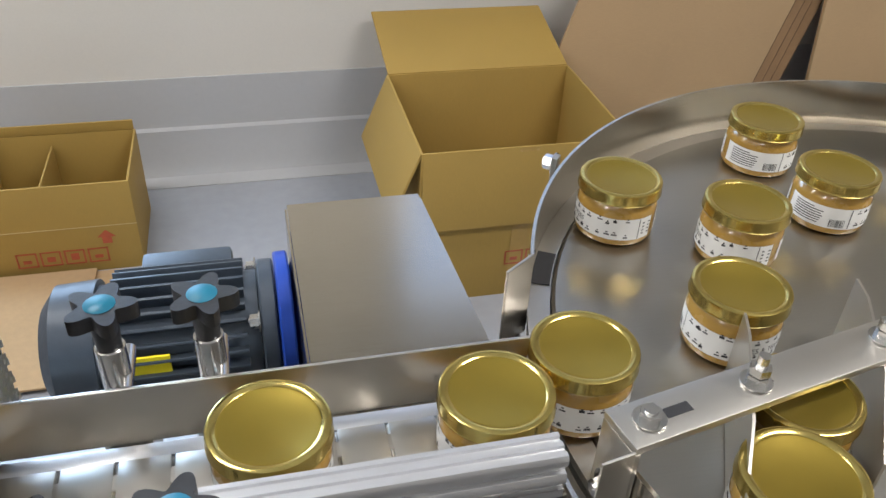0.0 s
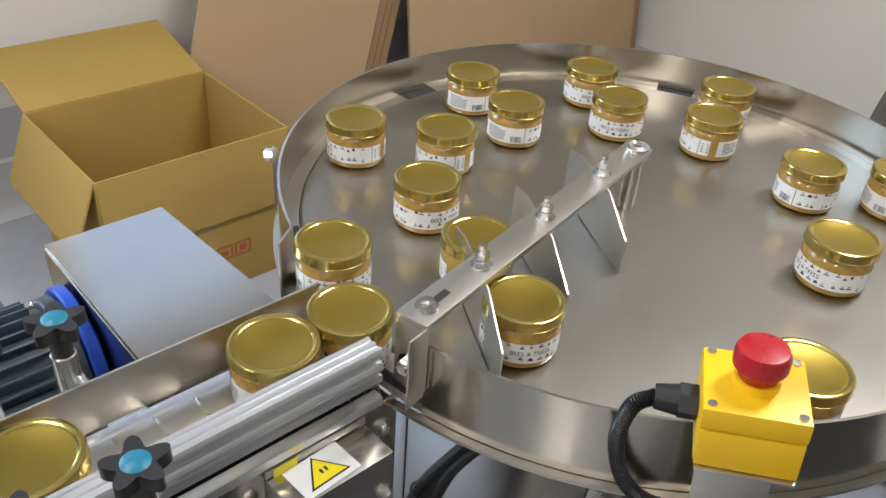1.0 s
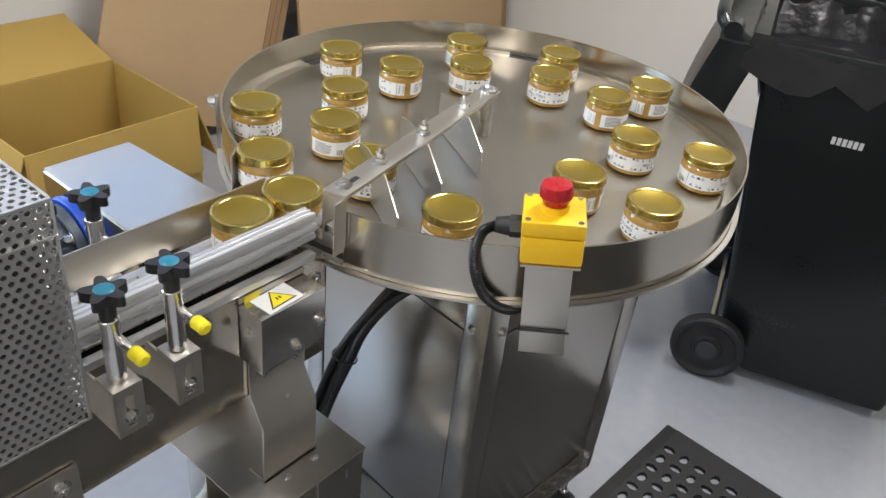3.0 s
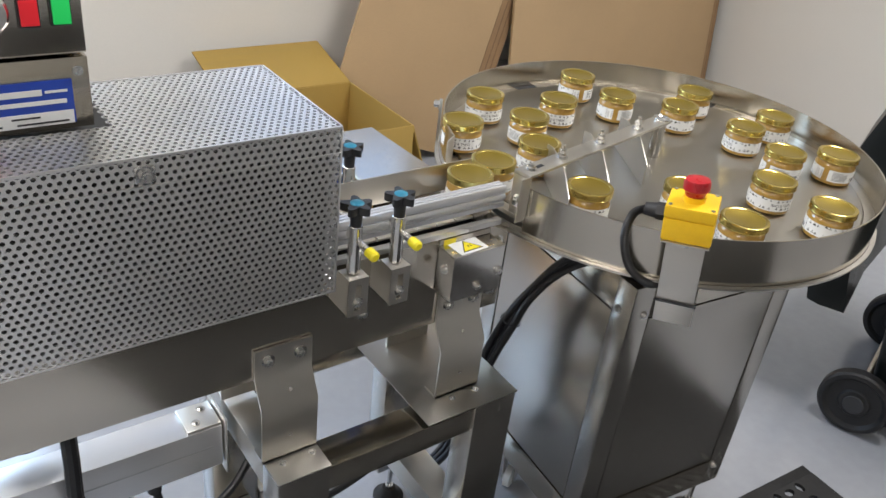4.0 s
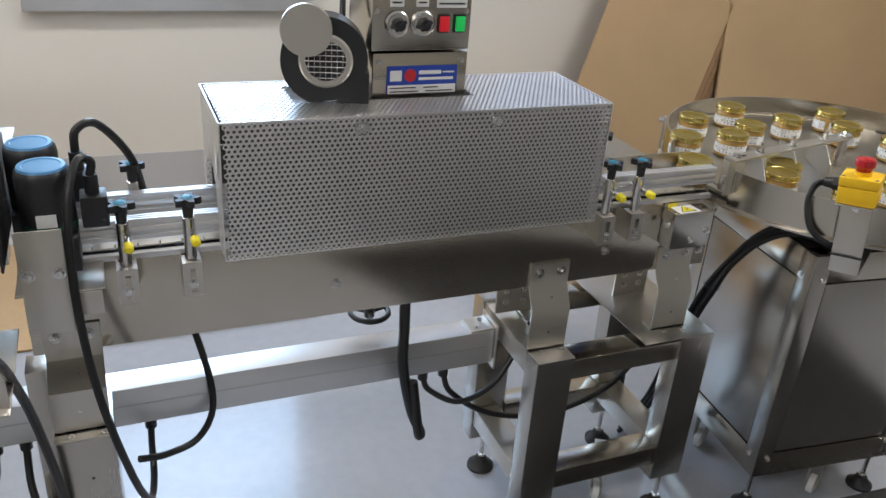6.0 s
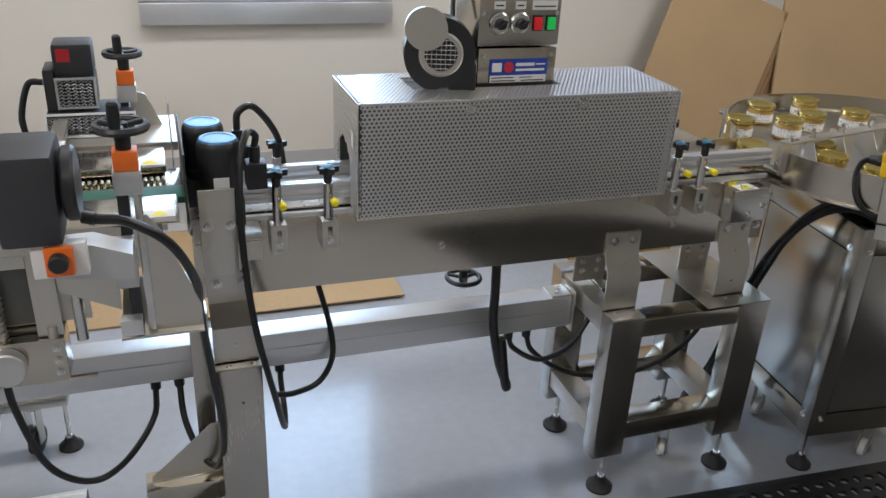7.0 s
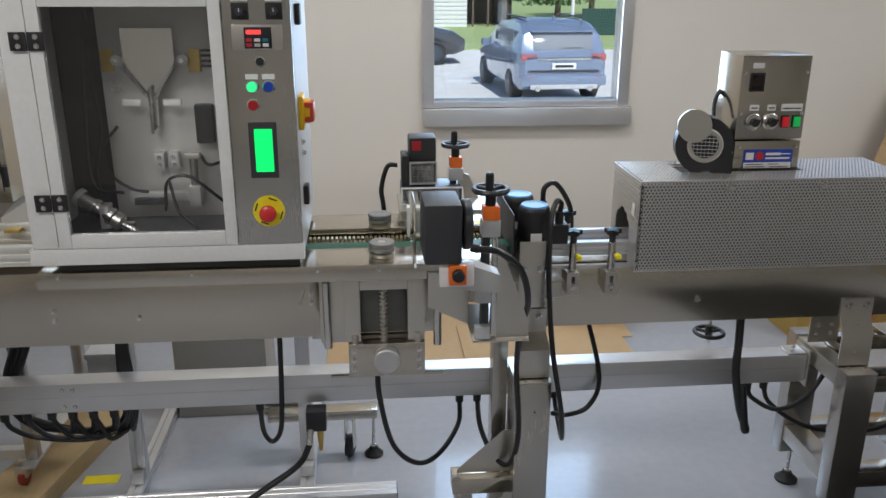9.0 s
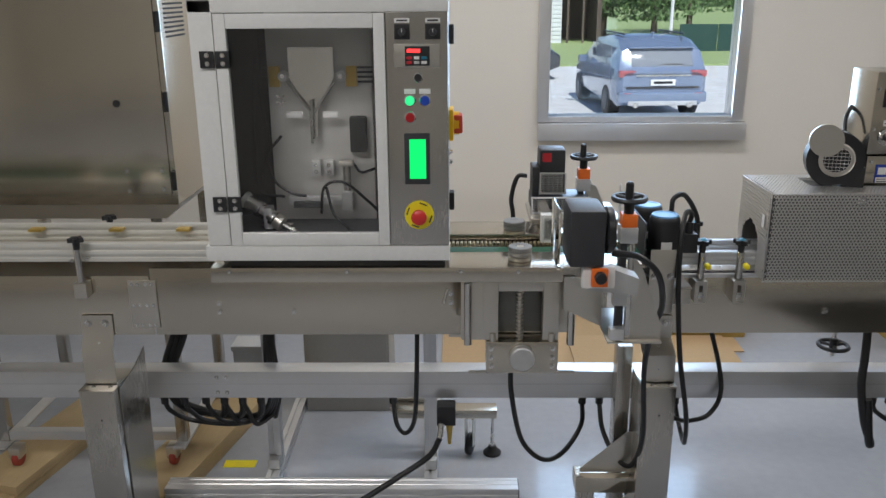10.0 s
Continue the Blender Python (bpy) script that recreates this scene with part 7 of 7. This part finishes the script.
for x in (-0.065, 0.505):
    w = part("wheel", lathe([(0, 0), (0.04, 0.002), (0.045, 0.008), (0.075, 0.008), (0.085, -0.002), (0.096, 0.0), (0.102, 0.008), (0.102, 0.035), (0.096, 0.042), (0, 0.042)], 40, Matrix.Translation((x, 0.055, 0.102)) @ pose(0, 0, 0, 0, 90, 0)), rubber, bn, "black rubber tyred wheel")
    part("hub", rod((x - 0.006, 0.055, 0.102), (x + 0.0, 0.055, 0.102), 0.030, 24, bevel=0.003), dark_pl, w)
part("handle", tube([(-0.03, 0.19, 0.955), (-0.03, 0.25, 0.99), (0.02, 0.27, 1.01), (0.25, 0.275, 1.015), (0.46, 0.27, 1.01), (0.52, 0.25, 0.99), (0.52, 0.19, 0.955)], 0.017, 12, 8), bin_m, bn, "rear push handle")
lid = bmesh.new()
rows_ = []
for k in range(13):
    u = k / 12
    z = 0.965 - 0.60 * u
    y = 0.225 + 0.05 * math.sin(u * math.pi) + 0.02 * u
    rows_.append([lid.verts.new((x, y + dy, z)) for x, dy in ((-0.07, 0.0), (-0.06, 0.035), (0.25, 0.055), (0.56, 0.035), (0.57, 0.0), (0.56, -0.070), (0.25, -0.055), (-0.06, -0.070))])
for a, b in zip(rows_, rows_[1:]):
    for i in range(8):
        j = (i + 1) % 8
        lid.faces.new((a[i], a[j], b[j], b[i]))
lid.faces.new(rows_[0])
lid.faces.new(rows_[-1][::-1])
part("lid", lid, bin_m, bn, "lid hanging open at the back")
part("hinge_lug", rod((-0.05, 0.235, 0.985), (0.0, 0.235, 0.985), 0.022, 18), bin_m, bn)
part("hinge_lug", rod((0.49, 0.235, 0.985), (0.54, 0.235, 0.985), 0.022, 18), bin_m, bn)
bm = bmesh.new()
for k in range(6):
    quad_box(bm, -0.0395, -0.0365, -0.062 - k * 0.0125, -0.053 - k * 0.0125, 0.772, 0.790)
part("number_bars", bm, white_pl, bn, "small white stencil marks", pose(0, 0, 0, 0, 0, 0))
solid("cardboard_scrap", box(-0.10, 0.10, -0.004, 0.004, 0, 0.16, 0.002, Matrix.Translation((1.86, -0.36, 0.86)) @ pose(0, 0, 0, 12, 8, 30)), card, "scrap of cardboard sticking out of the bin", "cardboard")

# ---- rubber mat with holes ----
mt_ = thing("floor_mat", "black rubber drainage mat with oval holes on the floor", "mat", Matrix.Translation((-0.12, -0.150, 0)) @ pose(0, 0, 0, 0, 0, -3.4))
# unseen far end is lengthened so the steel plates reflect it dark
ML, MW, MT = 1.452, 2.40, 0.012
pitch = 0.044
verts, faces = [], []
nx, ny = int((ML - 0.06) / pitch), int((MW - 0.06) / pitch)
for j in range(ny):
    for i in range(nx):
        cx, cy = 0.03 + (i + 0.5) * pitch, -0.03 - (j + 0.5) * pitch
        s = len(verts)
        hz = pitch / 2
        outer = [(hz, 0), (hz, hz), (0, hz), (-hz, hz), (-hz, 0), (-hz, -hz), (0, -hz), (hz, -hz)]
        rot = (i + j) % 2
        for ox, oy in outer:
            verts.append((cx + ox, cy + oy, MT))
        rx, ry = (0.0165, 0.0115) if rot else (0.0115, 0.0165)
        for k in range(8):
            a = radians(45 * k)
            verts.append((cx + rx * math.cos(a), cy + ry * math.sin(a), MT))
        for k in range(8):
            verts.append((*verts[s + 8 + k][:2], 0.0015))
        for k in range(8):
            q = (k + 1) % 8
            faces.append((s + k, s + q, s + 8 + q, s + 8 + k))
            faces.append((s + 8 + k, s + 8 + q, s + 16 + q, s + 16 + k))
me = bpy.data.meshes.new("mat_grid")
me.from_pydata(verts, [], faces)
me.materials.append(mat_m)
ob = new("mat_grid", me)
ob.parent = mt_
gx, gy = 0.03 + nx * pitch, -0.03 - ny * pitch
bm = bmesh.new()
quad_box(bm, 0, ML, -0.03, 0, 0.001, MT, None, 0.003)
quad_box(bm, 0, ML, -MW, gy, 0.001, MT, None, 0.003)
quad_box(bm, 0, 0.03, gy + 0.0, -0.03, 0.001, MT)
quad_box(bm, gx, ML, gy + 0.0, -0.03, 0.001, MT)
part("mat_border", bm, mat_m, mt_)

# ---- outside: parked cars, lawn, trees, a far shed ----
ZG = -0.88
structure("lawn_strip", box(-35, 50, 27, 118, ZG, ZG + 0.06, 0), grass_m, "sunlit lawn behind the car park", "lawn")


tail_m = mat("tail_lamp_plastic", (0.42, 0.10, 0.11), 0.15, 0, 0.1, 8, coat=1.0)


def car(m, paint, label):
    """A parked car seen from behind: body, glasshouse, lights, plate, wheels."""
    c = thing("parked_car", label, "car", m, "parked cars")
    # cross sections along y (rear at y=0, front at y=4.5): half width, sill, belt and roof heights
    secs = [(0.0, 0.80, 0.42, 0.95, 0.98), (0.10, 0.90, 0.32, 1.02, 1.08), (0.28, 0.93, 0.28, 1.08, 1.42), (0.75, 0.94, 0.26, 1.10, 1.62), (1.6, 0.94, 0.26, 1.06, 1.66), (2.6, 0.94, 0.26, 1.02, 1.58), (3.3, 0.93, 0.26, 1.00, 1.12), (4.2, 0.88, 0.30, 0.88, 0.92), (4.5, 0.74, 0.40, 0.70, 0.72)]
    bm = bmesh.new()
    rings = []
    for y, w, s, b, r in secs:
        tw = w - 0.20 * (r - b) / 0.55
        pts = [(-w * 0.9, s), (-w, s + 0.15), (-w, b - 0.08), (-w + 0.03, b), (-tw, r - 0.05), (-tw * 0.85, r), (0, r + 0.015), (tw * 0.85, r), (tw, r - 0.05), (w - 0.03, b), (w, b - 0.08), (w, s + 0.15), (w * 0.9, s)]
        rings.append([bm.verts.new((x, y, z)) for x, z in pts])
    for a, b in zip(rings, rings[1:]):
        for i in range(len(a)):
            j = (i + 1) % len(a)
            bm.faces.new((a[i], a[j], b[j], b[i]))
    bm.faces.new(rings[0])
    bm.faces.new(rings[-1][::-1])
    part("body", bm, paint, c)
    part("rear_window", box(-0.62, 0.62, -0.004, 0.004, 0.0, 0.40, 0.003, Matrix.Translation((0, 0.096, 1.085)) @ pose(0, 0, 0, -28, 0, 0)), car_gl, c, "dark rear window")
    part("spoiler", box(-0.66, 0.66, 0.20, 0.50, 1.43, 1.465, 0.012), paint, c)
    part("bumper", box(-0.90, 0.90, -0.07, 0.14, 0.38, 0.60, 0.05), paint, c)
    part("tailgate_step", box(-0.74, 0.74, -0.03, 0.02, 0.66, 0.70, 0.01), dark_pl, c)
    for sx in (-1, 1):
        part("roof_rail", box(sx * 0.62 - 0.02, sx * 0.62 + 0.02, 0.8, 2.5, 1.665, 1.70, 0.01), motor_gr, c)
    part("aerial_fin", box(-0.02, 0.02, 0.85, 1.0, 1.66, 1.72, 0.005), paint, c)
    part("wiper", box(-0.02, 0.42, -0.006, 0.004, 0.0, 0.018, 0.002, Matrix.Translation((0, 0.105, 1.12)) @ pose(0, 0, 0, -28, 0, 0)), dark_pl, c)
    part("silver_skirt", box(-0.7, 0.7, -0.075, -0.04, 0.33, 0.42, 0.01), alu, c)
    part("chrome_strip", box(-0.55, 0.55, -0.02, -0.005, 0.90, 0.935, 0.004), bolt_m, c)
    part("number_plate", box(-0.25, 0.25, -0.03, -0.012, 0.72, 0.84, 0.004), paper, c)
    part("plate_bars", box(-0.19, 0.19, -0.033, -0.0305, 0.755, 0.805, 0), ink, c)
    for sx in (-1, 1):
        part("tail_light", box(sx * 0.72 - 0.17, sx * 0.72 + 0.17, 0.0, 0.14, 0.88, 1.02, 0.03), tail_m, c, "red tail light")
        part("reflector", box(sx * 0.72 - 0.08, sx * 0.72 + 0.08, -0.066, -0.05, 0.50, 0.58, 0.01), tail_m, c)
        part("exhaust", rod((sx * 0.55, -0.09, 0.34), (sx * 0.55, 0.05, 0.34), 0.055, 20), bolt_m, c)
        part("mirror", box(sx * 1.04 - 0.09, sx * 1.04 + 0.09, 2.75, 2.9, 0.98, 1.13, 0.03), paint, c)
        part("side_window", box(sx * 0.86 - 0.01, sx * 0.86 + 0.01, 0.85, 2.55, 1.12, 1.45, 0.01, Matrix.Translation((-sx * 0.0, 0, 0))), car_gl, c)
        for y in (0.85, 3.6):
            w = part("wheel", rod((sx * 0.70, y, 0.34), (sx * 0.95, y, 0.34), 0.34, 32, bevel=0.03), rubber, c)
            part("rim", rod((sx * 0.93, y, 0.34), (sx * 0.965, y, 0.34), 0.21, 24, bevel=0.01), motor_gr, w)
    return c


car(Matrix.Translation((2.45, 14.5, ZG)) @ pose(0, 0, 0, 0, 0, 3.5), car_m, "dark blue parked family car seen from behind")
car(Matrix.Translation((-3.15, 23.0, ZG)) @ pose(0, 0, 0, 0, 0, -88), mat("grey_car_paint", (0.06, 0.065, 0.075), 0.2, 0.4, coat=1.0), "dark grey parked car across the car park")


def tree(x, y, h, r, seed):
    """A tapered trunk with limbs and a ragged crown of many small leaf clumps."""
    rng = random.Random(seed)
    t = thing("tree", "leafy green tree with a ragged crown behind the lawn", "tree", Matrix.Translation((x, y, ZG)), "trees")
    bm = rod((0, 0, 0), (0.1, 0, h * 0.6), 0.18, 10, 0.08)
    for k in range(7):
        a = rng.uniform(0, 6.28)
        z = h * rng.uniform(0.3, 0.6)
        rod((0.05, 0, z), (r * 0.7 * math.cos(a), r * 0.7 * math.sin(a), z + h * 0.25), 0.06, 6, 0.02, bm=bm)
    part("trunk", bm, bark_m, t)
    vs, fs = [], []
    for k in range(2600):
        a, u = rng.uniform(0, 6.28), rng.random() ** 0.5
        z = rng.uniform(0.18, 1.0)
        rr = r * u * (1.15 - 0.75 * abs(z - 0.5)) * (0.75 + 0.35 * math.sin(5 * a + seed) * math.sin(7 * z))
        c = Vector((rr * math.cos(a), rr * math.sin(a), h * z))
        d1 = Vector((rng.uniform(-1, 1), rng.uniform(-1, 1), rng.uniform(-1, 1))).normalized() * rng.uniform(0.08, 0.2)
        d2 = d1.orthogonal().normalized() * rng.uniform(0.05, 0.12)
        s = len(vs)
        vs += [tuple(c - d1), tuple(c + d2), tuple(c + d1), tuple(c - d2)]
        fs.append((s, s + 1, s + 2, s + 3))
    me = bpy.data.meshes.new("crown")
    me.from_pydata(vs, [], fs)
    me.materials.append(leaf_m)
    ob = new("crown", me)
    ob.parent = t
    tagged(ob, kind="stuff")


for k, (x, y, h, r) in enumerate(((6.7, 46, 6.0, 1.9), (8.6, 42, 5.5, 2.2), (11.5, 46, 7.5, 3.0), (15.5, 47, 7.0, 3.2), (19.5, 47, 8, 3.4), (-2, 50, 8, 3.2), (24, 48, 8, 3.6), (4, 54, 9, 3.6))):
    tree(x, y, h, r, k + 2)
sh = thing("far_shed", "white boarded building with a dark carport across the lawn", "shed")
boards = mat("white_boards", (0.72, 0.73, 0.74), 0.7, 0, 0.06, 3)
part("wall", box(-8.0, 3.45, 39, 44, ZG, ZG + 3.2, 0), boards, sh, "white boarded wall")
for k in range(16):
    part("board", box(-8.0, 3.45, 38.955, 38.995, ZG + 0.02 + k * 0.2, ZG + 0.19 + k * 0.2, 0.005), boards, sh)
part("roof", box(-8.2, 3.7, 38.7, 44.3, ZG + 3.22, ZG + 3.4, 0.03), mat("grey_roof", (0.25, 0.25, 0.25), 0.8), sh)
part("carport_back", box(3.46, 5.4, 42.5, 44, ZG, ZG + 2.5, 0), mat("brown_boards", (0.10, 0.075, 0.065), 0.8, 0, 0.15, 3), sh)
part("carport_side", box(5.25, 5.4, 39.2, 42.49, ZG, ZG + 2.5, 0), mat("brown_boards", (0.10, 0.075, 0.065)), sh)
part("carport_roof", box(3.71, 5.7, 38.9, 44.2, ZG + 2.51, ZG + 2.65, 0.03), mat("grey_roof", (0.25, 0.25, 0.25)), sh)
for x in (3.75, 4.5, 5.2):
    part("carport_post", box(x - 0.05, x + 0.05, 39.0, 39.1, ZG, ZG + 2.5, 0.01), bark_m, sh)
fn = thing("far_fence", "dark green fence behind the lawn", "fence")
for k in range(16):
    part("panel", box(7.6 + k * 1.6, 9.16 + k * 1.6, 33.0, 33.05, ZG + 0.05, ZG + 1.15, 0), mat("green_fence_paint", (0.015, 0.06, 0.05), 0.6), fn)
for x in (4.9,):
    p = thing("lamp_post", "white metal post in the lawn", "post", None, "yard posts")
    part("shaft", rod((x, 16.0 + 1.6 * x, ZG), (x, 16.0 + 1.6 * x, ZG + 5.5), 0.05, 14), white_pt, p)
structure("backdrop", box(-90, 110, 116, 117, ZG, 9, 0), mat("far_woods", (0.05, 0.09, 0.03), 0.9, 0, 0.4, 0.4, 0, 2), "dark green far woods", "backdrop")

# ---- what moves ----


def motions():
    for jar, keys in JARS:
        walk(jar, [(t, pose(x, y, DECK + 0.0005, 0, 0, a)) for t, x, y, a in keys])
    for i, ob in enumerate(LINKS):
        rows = []
        for k in range(101):
            t = k / 10
            s = (i * PITCH + 0.12 * t) % LOOP
            straight = s < RUN - 0.03 or RUN + math.pi * CHAIN_R + 0.03 < s < LOOP - math.pi * CHAIN_R - 0.03
            if k % 10 == 0 or not straight:
                rows.append((t, chain_pose(s)))
        walk(ob, rows)
    walk(disc, [(k / 4, pose(0, 0, 0, 0, 0, at_time(TURN, k / 4, 1))) for k in range(41)])


motions()
